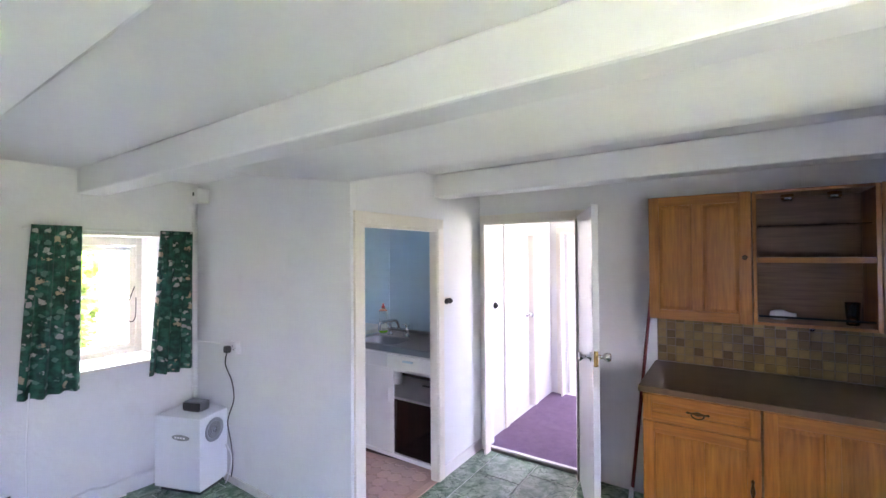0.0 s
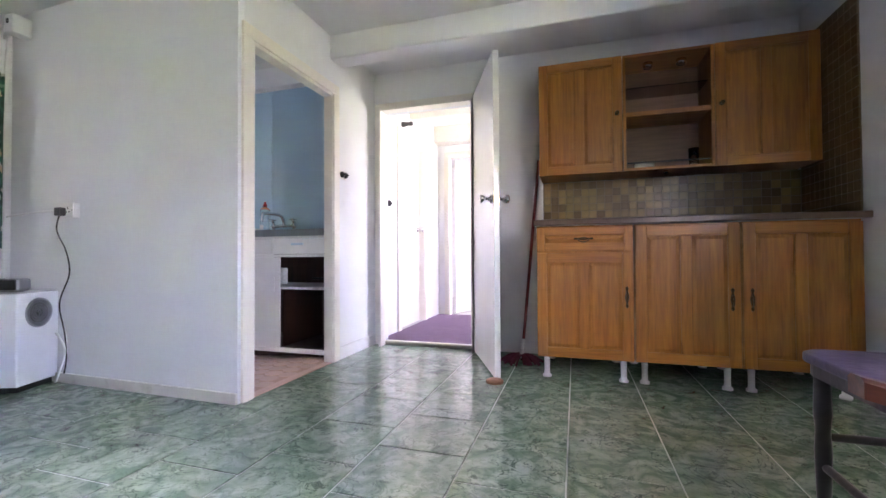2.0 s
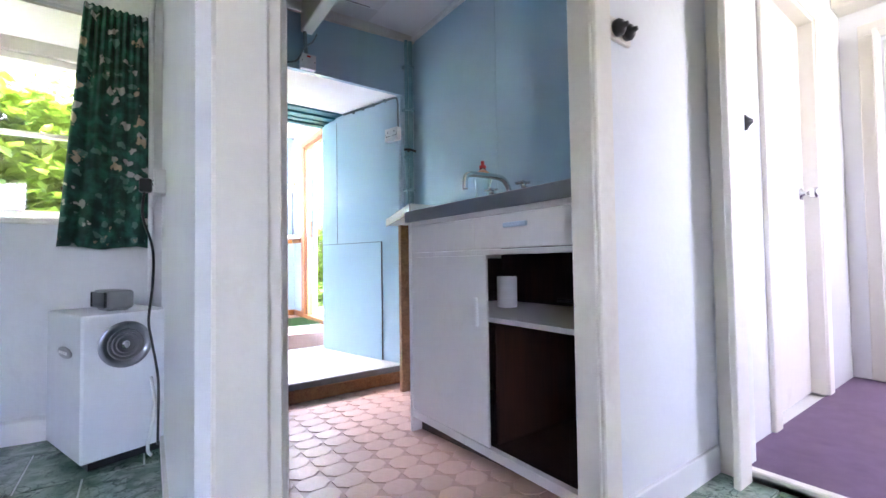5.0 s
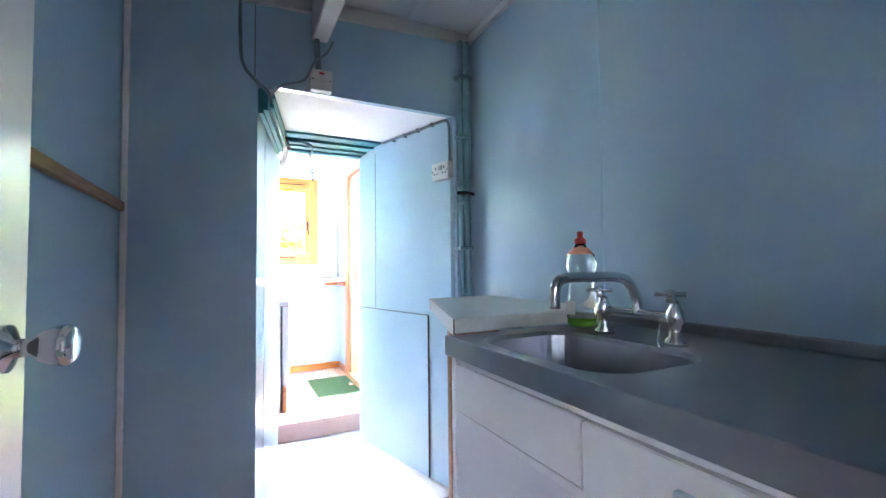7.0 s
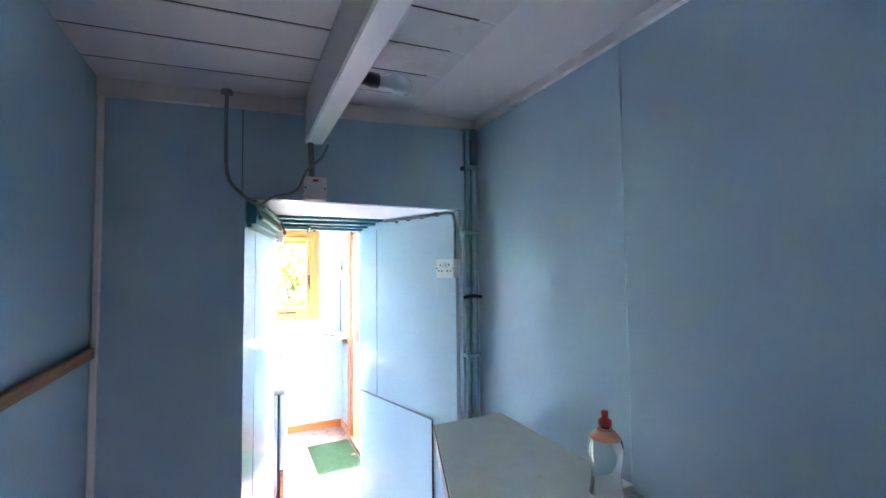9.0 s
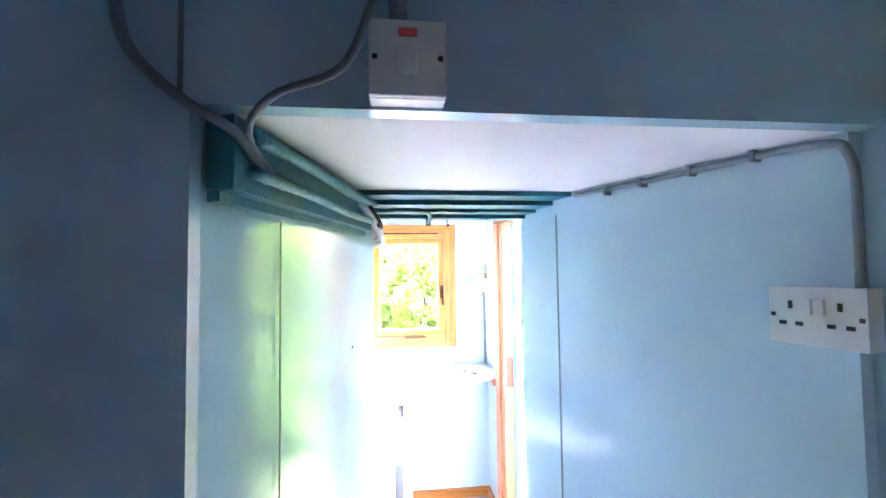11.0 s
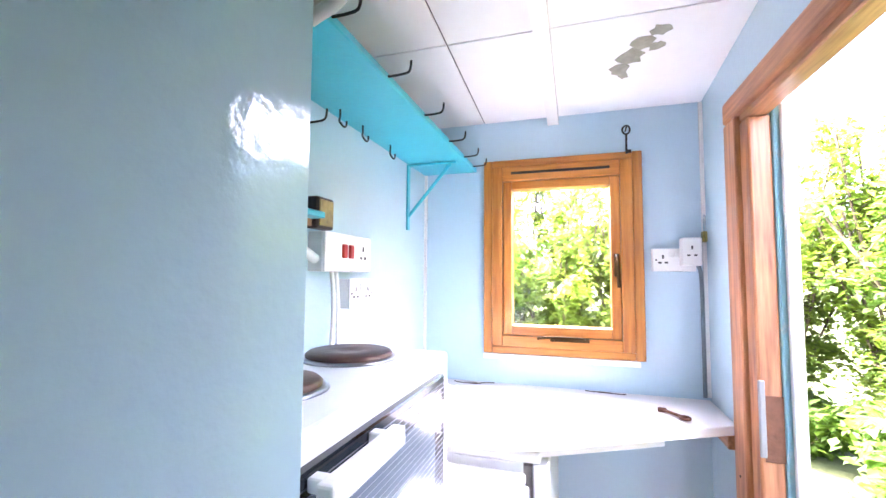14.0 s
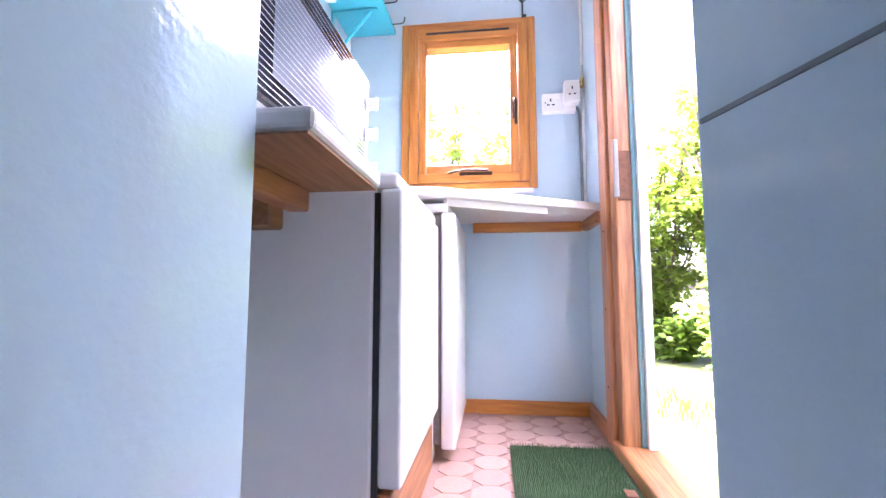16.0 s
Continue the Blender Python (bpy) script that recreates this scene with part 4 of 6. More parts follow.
part("gallery_rail", tube(B(), [(1.955, UY + 0.012, 1.335), (2.19, UY + 0.011, 1.335), (2.43, UY + 0.012, 1.335)], 0.006), IRON, t, "dark gallery rail")
for xx in (2.1, 2.3):
    solo("spot_lamp", lathe(B(), (xx, 1.36, 1.985), [(0.03, 0.036), (0.032, 0.01), (0.026, 0.0), (0.015, 0.004)], 16), CHROME, "small round downlight in the open unit", "lamp", smooth=True)
solo("drinking_glass", lathe(B(), (2.36, 1.34, 1.304), [(0.026, 0), (0.032, 0.12), (0.03, 0.12), (0.024, 0.006)], 20), CLEARP, "clear tumbler on the open shelf", "glass", smooth=True)
bm = lathe(B(), (2.07, 1.36, 1.334), [(0.004, -0.06), (0.02, -0.055), (0.03, -0.03), (0.03, 0.0), (0.018, 0.03), (0.013, 0.06)], 16, "X")
solo("light_bulb", bm, LAMPW, "spare white light bulb lying on the shelf", "light bulb", smooth=True)
part("unit_underside_lamp", lathe(B(), (2.19, 1.3, 1.262), [(0.008, 0.0), (0.014, 0.008), (0.014, 0.022)], 12), CHROME, t, "tiny chrome fitting", True)

# mop leaning by the units
mp = thing("mop", (1.3, 1.3, 0), "red-handled floor mop leaning against the wall", "mop")
part("pole", cyl(B(), (1.268, 1.26, 0.06), (1.372, 1.50, 1.45), 0.011), mat("dark_red_metal_pole", (0.16, 0.012, 0.02), 0.35, 0.2), mp)
part("socket", cyl(B(), (1.262, 1.247, 0.03), (1.272, 1.27, 0.16), 0.015, 0.013), WHITEP, mp, "white plastic socket")
bm = B()
rnd = random.Random(4)
for i in range(46):
    a, r = rnd.uniform(0, 6.28), rnd.uniform(0.07, 0.15)
    e = (1.26 + r * math.cos(a) * 1.1, 1.22 + r * math.sin(a) * 0.8)
    tube(bm, [(1.262, 1.245, 0.05), ((1.262 + e[0]) / 2, (1.245 + e[1]) / 2, 0.045 + rnd.uniform(0, 0.015)), (e[0], e[1], 0.009)], 0.0075, 5, 3)
part("mop_head", bm, mat("dark_red_mop_yarn", (0.1, 0.012, 0.03), 0.9, var=0.4, scale=30), mp, "dark red yarn head", True)
solo("door_stop", lathe(B(), (1.17, 0.73, 0.0), [(0.05, 0.0), (0.052, 0.012), (0.04, 0.02), (0.01, 0.021)], 20), ROUGHW, "flat brown wedge under the open door", "door stop", smooth=True)

# heater box by the window
hb = thing("dehumidifier", (-1.47, -0.2, 0), "white cabinet dehumidifier with grey oval badge", "dehumidifier")
bx = [(-1.66, -0.36), (-1.27, -0.22), (-1.40, 0.0), (-1.76, -0.1)]
hb_m = Matrix.Translation((-1.27, -0.22, 0)) @ Matrix.Rotation(math.atan2(-0.14, -0.39), 4, "Z")


def hbp(name, bm, m, label="", smooth=False, parent=None):
    bmesh.ops.transform(bm, matrix=hb_m, verts=bm.verts)
    return part(name, bm, m, parent or hb, label, smooth)


# local frame: x runs along the front, y into the room's side, z up
hbp("casing", box(B(), (0.0, -0.30, 0.035), (0.40, 0.0, 0.545), 0.008, 2), WHITEE)
hbp("foot", box(B(), (0.03, -0.27, 0.0), (0.37, -0.03, 0.04)), BLACKP, "black plinth")
hbp("badge", (lambda b: (bmesh.ops.scale(b, vec=(1, 1, 0.27), verts=b.verts), bmesh.ops.translate(b, vec=(0.165, 0.001, 0.405), verts=b.verts), b)[2])(lathe(B(), (0, 0, 0), [(0.078, 0.0), (0.075, 0.004), (0.06, 0.005), (0.001, 0.005)], 28, "Y")), GREYP, "grey oval control badge", True)
for k in range(4):
    hbp("badge_button", box(B(), (0.125 + k * 0.024, 0.006, 0.399), (0.14 + k * 0.024, 0.008, 0.411), 0.001), WHITEP)
hbp("speaker_ring", lathe(B(), (-0.001, -0.13, 0.43), [(0.085, 0.0), (0.083, -0.006), (0.07, -0.007), (0.066, 0.0), (0.001, 0.0)], 28, "X"), STEEL, "round silver grille", True)
for r in (0.055, 0.042, 0.029):
    hbp("speaker_rib", lathe(B(), (-0.0015, -0.13, 0.43), [(r + 0.003, 0.0), (r + 0.002, -0.004), (r - 0.002, -0.004), (r - 0.003, 0.0)], 24, "X"), GREYP, smooth=True)
hbp("speaker_hub", lathe(B(), (-0.001, -0.13, 0.43), [(0.016, 0.0), (0.015, -0.006), (0.004, -0.008)], 16, "X"), CHROME, smooth=True)
ck = thing("clock_radio", (-1.5, -0.22, 0.545), "small black and silver clock radio on the white cabinet", "clock radio")
for nm, bmx, mm, lb in (("body", box(B(), (0.09, -0.19, 0.553), (0.25, -0.10, 0.625), 0.014, 3), GREYP, "silver rounded body"), ("display", box(B(), (0.098, -0.1005, 0.559), (0.242, -0.096, 0.619), 0.008, 2), BLACKP, "glossy black face"), ("base", box(B(), (0.12, -0.18, 0.546), (0.22, -0.11, 0.556), 0.002), GREYP, "")):
    bmesh.ops.transform(bmx, matrix=hb_m, verts=bmx.verts)
    part(nm, bmx, mm, ck, lb)


def socket_plate(name, c, w, h, face, label, gangs=1, switch=False, rocker=None, cat="socket"):
    """A surface-mounted plate on a wall. face is '+x', '-x', '+y' or '-y'; c is the centre on the wall face."""
    t = thing(name, c, label, cat)
    s = 1 if face[0] == "+" else -1

    def bb(u0, u1, v0, v1, d0, d1, bev=0.002):
        if face[1] == "x":
            return box(B(), (c[0] + s * d0, c[1] + u0, c[2] + v0), (c[0] + s * d1, c[1] + u1, c[2] + v1), bev, 2)
        return box(B(), (c[0] + u0, c[1] + s * d0, c[2] + v0), (c[0] + u1, c[1] + s * d1, c[2] + v1), bev, 2)
    part("back_box", bb(-w / 2, w / 2, -h / 2, h / 2, 0.0, 0.028), WHITEP, t)
    part("face_plate", bb(-w / 2, w / 2, -h / 2, h / 2, 0.029, 0.037), WHITEP, t)
    for u in (-w * 0.42, w * 0.42):
        part("screw", bb(u - 0.003, u + 0.003, -0.003, 0.003, 0.036, 0.0385, 0.001), IRON, t)
    if switch:
        part("rocker", bb(-0.011, 0.011, -0.02, 0.014, 0.036, 0.043), WHITEP, t)
        part("neon", bb(-0.011, 0.011, 0.024, 0.034, 0.036, 0.039), REDP, t, "red neon window")
    else:
        for g in range(gangs):
            u = (g - (gangs - 1) / 2) * 0.075
            for du, dv, a, b in ((0, 0.012, 0.0035, 0.007), (-0.011, -0.01, 0.006, 0.0035), (0.011, -0.01, 0.006, 0.0035)):
                part("pin_slot", bb(u + du - a, u + du + a, dv - b, dv + b, 0.036, 0.0376, 0.0005), BLACKP, t)
            if gangs == 2:
                uu = u * 0.24
                part("rocker", bb(uu - 0.007, uu + 0.007, 0.008, 0.03, 0.036, 0.044), rocker or WHITEP, t)
    return t


socket_plate("wall_socket", (-1.21, 0.0175, 1.02), 0.086, 0.086, "-y", "white surface wall socket with black plug", 1)
pl = thing("plug", (-1.235, -0.03, 1.0), "black mains plug in the wall socket", "plug")
part("body", box(B(), (-1.262, -0.062, 0.985), (-1.215, -0.022, 1.035), 0.008, 2), BLACKP, pl)
part("lead", tube(B(), [(-1.238, -0.045, 0.99), (-1.25, -0.05, 0.9), (-1.22, -0.02, 0.78), (-1.19, -0.02, 0.65), (-1.24, -0.03, 0.52), (-1.27, -0.02, 0.44), (-1.26, 0.0, 0.3), (-1.24, 0.0, 0.16), (-1.26, 0.0, 0.06)], 0.0045), BLACKP, pl, "black flex", True)
solo("white_flex", tube(B(), [(-1.3, -0.02, 0.3), (-1.24, -0.01, 0.2), (-1.26, -0.03, 0.06), (-1.3, -0.02, 0.012)], 0.006), WHITEP, "white flex hanging beside the cabinet", "cable", smooth=True)
solo("floor_cable", tube(B(), [(-1.6, -0.48, 0.012), (-1.4, -0.55, 0.008), (-1.5, -0.78, 0.008), (-1.68, -0.86, 0.008), (-1.74, -0.7, 0.02), (-1.72, -0.5, 0.02)], 0.0065), WHITEP, "white extension cable loose on the floor", "cable", smooth=True)
solo("cable_connector", box(B(), (-1.77, -0.66, 0.0), (-1.69, -0.60, 0.035), 0.008, 2), WHITEP, "white plastic connector on the floor", "connector")
solo("hanging_string", tube(B(), [(XW + 0.03, -0.99, 0.85), (XW + 0.02, -1.0, 0.5), (XW + 0.06, -1.02, 0.03), (XW + 0.1, -1.2, 0.006)], 0.004), WHITEP, "thin white cord hanging below the curtain", "cord", smooth=True)
dt = thing("junction_box", (XW + 0.1, 0.0, 2.16), "white plastic box with dark slot high in the corner", "junction box")
part("body", box(B(), (-1.68, -0.085, 2.11), (-1.60, 0.018, 2.225), 0.008, 2), WHITEP, dt)
part("slot", box(B(), (-1.656, -0.087, 2.165), (-1.635, -0.084, 2.195), 0.004, 2), BLACKP, dt)
part("conduit", tube(B(), [(XW + 0.03, 0.0, 2.16), (XW + 0.03, -0.015, 1.9), (XW + 0.03, -0.015, 1.6), (XW + 0.03, -0.015, 0.5)], 0.012), WHITEP, dt, "white painted conduit", True)
part("branch", tube(B(), [(-1.68, -0.03, 2.18), (-1.76, -0.03, 2.18), (XW + 0.03, -0.02, 2.12)], 0.012), WHITEP, dt, "white painted conduit", True)
solo("wall_conduit", tube(B(), [(XW + 0.03, -0.008, 1.0), (-1.5, 0.0, 1.02), (-1.25, 0.005, 1.02)], 0.007), WHITEP, "thin painted cable along the partition", "cable", smooth=True)


def toggle_pair(c, label):
    t = thing("light_switch", c, label, "switch")
    part("plate", box(B(), (c[0], c[1] - 0.05, c[2] - 0.03), (c[0] + 0.012, c[1] + 0.05, c[2] + 0.03), 0.004, 2), CREAM, t)
    for dy in (-0.022, 0.022):
        part("dolly", lathe(B(), (c[0] + 0.012, c[1] + dy, c[2]), [(0.022, 0.0), (0.023, 0.012), (0.017, 0.02), (0.008, 0.022), (0.006, 0.034)], 16, "X"), BLACKP, t, "round black bakelite switch", True)


toggle_pair((0.0, 1.0, 1.335), "pair of old round black bakelite switches")
sw = thing("hall_switch", (HX0, 1.76, 1.25), "old round black bakelite hall switch", "switch")
part("dolly", lathe(B(), (HX0, 1.78, 1.22), [(0.03, 0.0), (0.03, 0.014), (0.018, 0.022), (0.007, 0.036)], 16, "X"), BLACKP, sw, "", True)
hl = thing("hall_wall_lamp", (HX0, 2.28, 2.0), "small black lampholder on the hall wall", "lampholder")
part("holder", lathe(B(), (HX0, 2.1, 2.03), [(0.03, 0.0), (0.026, 0.02), (0.018, 0.06), (0.022, 0.1), (0.018, 0.11)], 16, "X"), BLACKP, hl, "", True)
solo("end_room_socket", box(B(), (0.72, HY1 + 2.16, 0.30), (0.80, HY1 + 2.2, 0.38), 0.006), BLACKP, "dark socket low on the end room wall", "socket")


# ---- small kitchen: sink unit ----
su = thing("sink_cabinet", (-0.53, 1.2, ZK), "white melamine sink cabinet with one sliding door missing", "cabinet")
SX0, SX1, SY = -1.005, -0.058, 0.932
part("side_panel", box(B(), (SX0, SY, zf(SX0)), (SX0 + 0.016, YK1 - 0.005, 0.895), 0.002), WHITEM, su)
part("side_panel", box(B(), (SX1 - 0.016, SY, ZK), (SX1, YK1 - 0.005, 0.895), 0.002), WHITEM, su)
part("bottom_rail", box(B(), (SX0 + 0.017, SY + 0.003, 0.03), (SX1 - 0.017, SY + 0.03, 0.062), 0.002), WHITEM, su)
part("top_rail", box(B(), (SX0 + 0.017, SY + 0.003, 0.875), (SX1 - 0.017, SY + 0.02, 0.895), 0.002), WHITEM, su)
part("middle_rail", box(B(), (SX0 + 0.017, SY + 0.002, 0.738), (SX1 - 0.017, SY + 0.03, 0.757), 0.002), WHITEM, su)
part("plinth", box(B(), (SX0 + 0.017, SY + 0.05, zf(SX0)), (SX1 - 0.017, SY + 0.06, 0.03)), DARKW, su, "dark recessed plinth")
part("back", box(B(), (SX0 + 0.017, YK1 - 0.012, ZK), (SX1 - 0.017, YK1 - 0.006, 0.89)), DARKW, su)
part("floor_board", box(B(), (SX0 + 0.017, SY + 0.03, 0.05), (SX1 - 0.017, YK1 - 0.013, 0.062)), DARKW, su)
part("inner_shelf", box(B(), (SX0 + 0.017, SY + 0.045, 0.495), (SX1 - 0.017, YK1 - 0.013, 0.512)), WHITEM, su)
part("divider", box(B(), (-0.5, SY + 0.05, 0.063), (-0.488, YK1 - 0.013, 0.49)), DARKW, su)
# near-black sheets over the inner faces of the white side panels
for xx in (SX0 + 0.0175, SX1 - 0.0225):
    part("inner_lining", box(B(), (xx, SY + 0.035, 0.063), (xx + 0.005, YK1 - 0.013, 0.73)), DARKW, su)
fp = part("false_front", box(B(), (SX0 + 0.02, SY, 0.759), (-0.547, SY + 0.014, 0.873), 0.002), WHITEM, su)
dw = part("drawer", box(B(), (-0.541, SY - 0.006, 0.759), (SX1 - 0.02, SY + 0.012, 0.873), 0.003), WHITEM, su)
part("drawer_pull", box(B(), (-0.373, SY - 0.02, 0.826), (-0.272, SY - 0.006, 0.842), 0.004, 2), mat("pale_blue_plastic", (0.45, 0.58, 0.68), 0.35), dw, "pale blue pull")
sd = part("sliding_door", box(B(), (SX0 + 0.018, SY + 0.006, 0.064), (-0.487, SY + 0.016, 0.737), 0.001), WHITEM, su)
part("door_pull", box(B(), (-0.545, SY - 0.006, 0.48), (-0.53, SY + 0.006, 0.585), 0.003), WHITEP, sd)
# things stored in the open side
solo("spray_can", lathe(B(), (-0.165, 1.36, 0.513), [(0.022, 0), (0.022, 0.12), (0.012, 0.13), (0.013, 0.134), (0.013, 0.165), (0.004, 0.167)], 16), GREYP, "grey spray can with dark cap inside the cupboard", "spray can", smooth=True)
solo("kitchen_roll", lathe(B(), (-0.725, 1.27, 0.513), [(0.018, 0.0), (0.042, 0.0), (0.044, 0.004), (0.044, 0.13), (0.042, 0.134), (0.018, 0.134)], 24), WHITEP, "white paper roll standing on the cupboard shelf", "paper roll", smooth=True)
pan2 = thing("saucepan", (-0.22, 1.22, 0.513), "small dark saucepan on the cupboard shelf", "saucepan")
part("pot", lathe(B(), (-0.22, 1.22, 0.513), [(0.05, 0.0), (0.06, 0.006), (0.062, 0.06), (0.06, 0.06), (0.056, 0.008), (0.001, 0.006)], 24), IRON, pan2, "", True)
part("handle", tube(B(), [(-0.28, 1.21, 0.563), (-0.33, 1.19, 0.568), (-0.37, 1.18, 0.57)], 0.007), BLACKP, pan2, "black handle", True)

sk = thing("sink", (-0.53, 1.2, 0.895), "stainless steel single bowl sink with ribbed drainer", "sink")
bxa, bxb, bya, byb = -0.955, -0.515, 0.962, 1.262
bm = B()
zt = 0.94
N = 32


def rrect(a, b, c, d, r, n=8):
    pts = []
    for cx, cy, a0 in ((b - r, d - r, 0), (a + r, d - r, 90), (a + r, c + r, 180), (b - r, c + r, 270)):
        for k in range(n):
            an = radians(a0 + 90 * k / (n - 1))
            pts.append((cx + r * math.cos(an), cy + r * math.sin(an)))
    return pts


outer = rrect(SX0 - 0.006, SX1 + 0.003, SY - 0.012, YK1 - 0.004, 0.006)
r1 = rrect(bxa, bxb, bya, byb, 0.085)
r2 = rrect(bxa + 0.008, bxb - 0.008, bya + 0.008, byb - 0.008, 0.08)
r3 = rrect(bxa + 0.025, bxb - 0.025, bya + 0.025, byb - 0.025, 0.07)
rings = []
for pts, z in ((outer, 0.905), (outer, zt), (r1, zt), (r2, zt - 0.01), (r3, zt - 0.15), (rrect(bxa + 0.07, bxb - 0.07, bya + 0.07, byb - 0.07, 0.06), zt - 0.165)):
    rings.append([bm.verts.new((x, y, z)) for x, y in pts])
for a, b in zip(rings, rings[1:]):
    for k in range(N):
        bm.faces.new((a[k], a[(k + 1) % N], b[(k + 1) % N], b[k]))
bm.faces.new(rings[-1])
bmesh.ops.recalc_face_normals(bm, faces=bm.faces)
part("bowl_and_top", bm, STEEL, sk)
part("upstand", box(B(), (SX0 - 0.006, YK1 - 0.022, zt), (SX1 + 0.003, YK1 - 0.005, zt + 0.03), 0.006, 2), STEEL, sk)
part("front_lip", box(B(), (SX0 - 0.006, SY - 0.016, 0.893), (SX1 + 0.003, SY - 0.010, zt + 0.004), 0.002), STEEL, sk)
for xx in (-0.66, -0.56):
    part("overflow_hole", lathe(B(), (xx, byb - 0.022, 0.87), [(0.014, 0.0), (0.014, -0.003), (0.001, -0.003)], 14, "Y"), BLACKP, sk)
part("waste", lathe(B(), (-0.72, 1.14, 0.7755), [(0.035, 0.0), (0.034, 0.003), (0.012, 0.001)], 18), CHROME, sk, "", True)
tp = thing("mixer_tap", (-0.74, 1.31, zt), "old chrome bridge mixer tap with cross heads", "tap")
for xx, nm in ((-0.85, "pillar"), (-0.645, "pillar")):
    part(nm, lathe(B(), (xx, 1.315, zt), [(0.026, 0), (0.024, 0.01), (0.014, 0.02), (0.013, 0.045), (0.019, 0.052), (0.019, 0.075), (0.013, 0.085), (0.011, 0.1)], 16), CHROME, tp, "", True)
    bm = B()
    for a in (35, 125):
        d = Vector((math.cos(radians(a)), math.sin(radians(a)), 0)) * 0.032
        c = Vector((xx, 1.30, zt + 0.115))
        cyl(bm, c - d, c + d, 0.0055, seg=10)
    lathe(bm, (xx, 1.302, zt + 0.095), [(0.01, 0), (0.012, 0.01), (0.012, 0.024), (0.006, 0.03)], 12)
    part("cross_head", bm, CHROME, tp, "", True)
part("bridge", tube(B(), [(-0.85, 1.315, zt + 0.062), (-0.75, 1.315, zt + 0.062), (-0.645, 1.315, zt + 0.062)], 0.012), CHROME, tp, "", True)
part("spout", tube(B(), [(-0.745, 1.315, zt + 0.06), (-0.745, 1.312, zt + 0.10), (-0.747, 1.29, zt + 0.138), (-0.752, 1.255, zt + 0.152), (-0.757, 1.17, zt + 0.154), (-0.762, 1.10, zt + 0.152), (-0.766, 1.078, zt + 0.135), (-0.767, 1.074, zt + 0.085)], 0.0125, 12), CHROME, tp, "", True)
part("plug_chain", tube(B(), [(-0.67, 1.30, zt + 0.05), (-0.66, 1.275, zt + 0.012), (-0.63, 1.24, zt + 0.006)], 0.002), CHROME, tp, "thin ball chain", True)
bt = thing("washing_up_bottle", (-0.985, 1.36, 0.96), "clear washing-up liquid bottle, nearly empty, red cap", "bottle")
bz = 0.942
BC = (-0.972, 1.355, bz)
bt.location = BC
ORG[bt.name] = Vector(BC)
part("bottle", lathe(B(), BC, [(0.034, 0.0), (0.042, 0.006), (0.043, 0.07), (0.037, 0.11), (0.037, 0.14), (0.046, 0.18), (0.04, 0.21), (0.018, 0.235), (0.014, 0.245)], 24), CLEARP, bt, "", True)
part("liquid", lathe(B(), (BC[0], BC[1], bz + 0.003), [(0.032, 0.0), (0.04, 0.006), (0.04, 0.022), (0.001, 0.022)], 20), SOAP, bt, "green liquid", True)
part("cap", lathe(B(), (BC[0], BC[1], bz + 0.243), [(0.017, 0), (0.017, 0.014), (0.008, 0.02), (0.01, 0.034), (0.008, 0.038)], 16), REDP, bt, "red flip cap", True)
part("sleeve", lathe(B(), (BC[0], BC[1], bz + 0.212), [(0.0405, 0.0), (0.022, 0.02), (0.021, 0.02), (0.04, 0.0)], 20), mat("orange_label", (0.7, 0.28, 0.18), 0.4), bt, "orange label", True)
part("back_label", box(B(), (BC[0] - 0.02, BC[1] - 0.0455, bz + 0.035), (BC[0] + 0.02, BC[1] - 0.044, bz + 0.075), 0.0005), WHITEP, bt, "white paper label")

wt = thing("corner_worktop", (-1.35, 1.35, 0.96), "cracked pale laminate worktop with brown edge beside the sink", "worktop")
wpts = [(-1.69, 1.19), (-1.005, 0.945), (-1.012, YK1 - 0.002), (-1.69, YK1 - 0.002)]
part("slab", prism(B(), wpts, 0.945, 0.985, 0.003), CREAML, wt)
part("front_edging", prism(B(), [(-1.693, 1.185), (-1.008, 0.9405), (-1.006, 0.944), (-1.691, 1.189)], 0.938, 0.984), LAMIN, wt, "brown edge strip")
part("support", box(B(), (-1.64, 1.24, zf(-1.64)), (-1.61, YK1 - 0.01, 0.944), 0.003), ROUGHW, wt, "bare board support")

# pipes, cables, switch, lamp
for k, (yy, rr) in enumerate(((1.425, 0.013), (1.458, 0.016))):
    p = thing("water_pipe", (XK + 0.03, yy, ZK), "blue painted vertical pipe in the corner", "pipe", "corner pipes")
    part("pipe", tube(B(), [(XK + 0.03, yy, 0.9), (XK + 0.03, yy, 1.4), (XK + 0.03 + 0.004 * k, yy, 1.8), (XK + 0.03, yy, 2.24)], rr, 12), PIPE, p, "", True)
    if k == 0:
        part("stop_valve", lathe(B(), (XK + 0.03, yy, 1.47), [(0.014, -0.05), (0.02, -0.045), (0.02, -0.03), (0.014, -0.025), (0.018, 0.0), (0.014, 0.025), (0.02, 0.03), (0.02, 0.045), (0.014, 0.05)], 14), PIPE, p, "", True)
        part("valve_tap", tube(B(), [(XK + 0.07, yy - 0.045, 1.47), (XK + 0.075, yy, 1.475), (XK + 0.07, yy + 0.045, 1.47)], 0.008), IRON, p, "dark valve handle", True)
        part("valve_stem", cyl(B(), (XK + 0.03, yy, 1.47), (XK + 0.075, yy, 1.473), 0.007), IRON, p)
    for zz in (1.2, 1.75, 2.05):
        part("clip", box(B(), (XK + 0.001, yy - 0.02, zz), (XK + 0.05, yy + 0.02, zz + 0.018), 0.003), PIPE, p)
socket_plate("cooker_switch", (XK, 0.752, 1.915), 0.088, 0.088, "+x", "white isolator switch with red neon above the passage", 1, True, cat="switch")
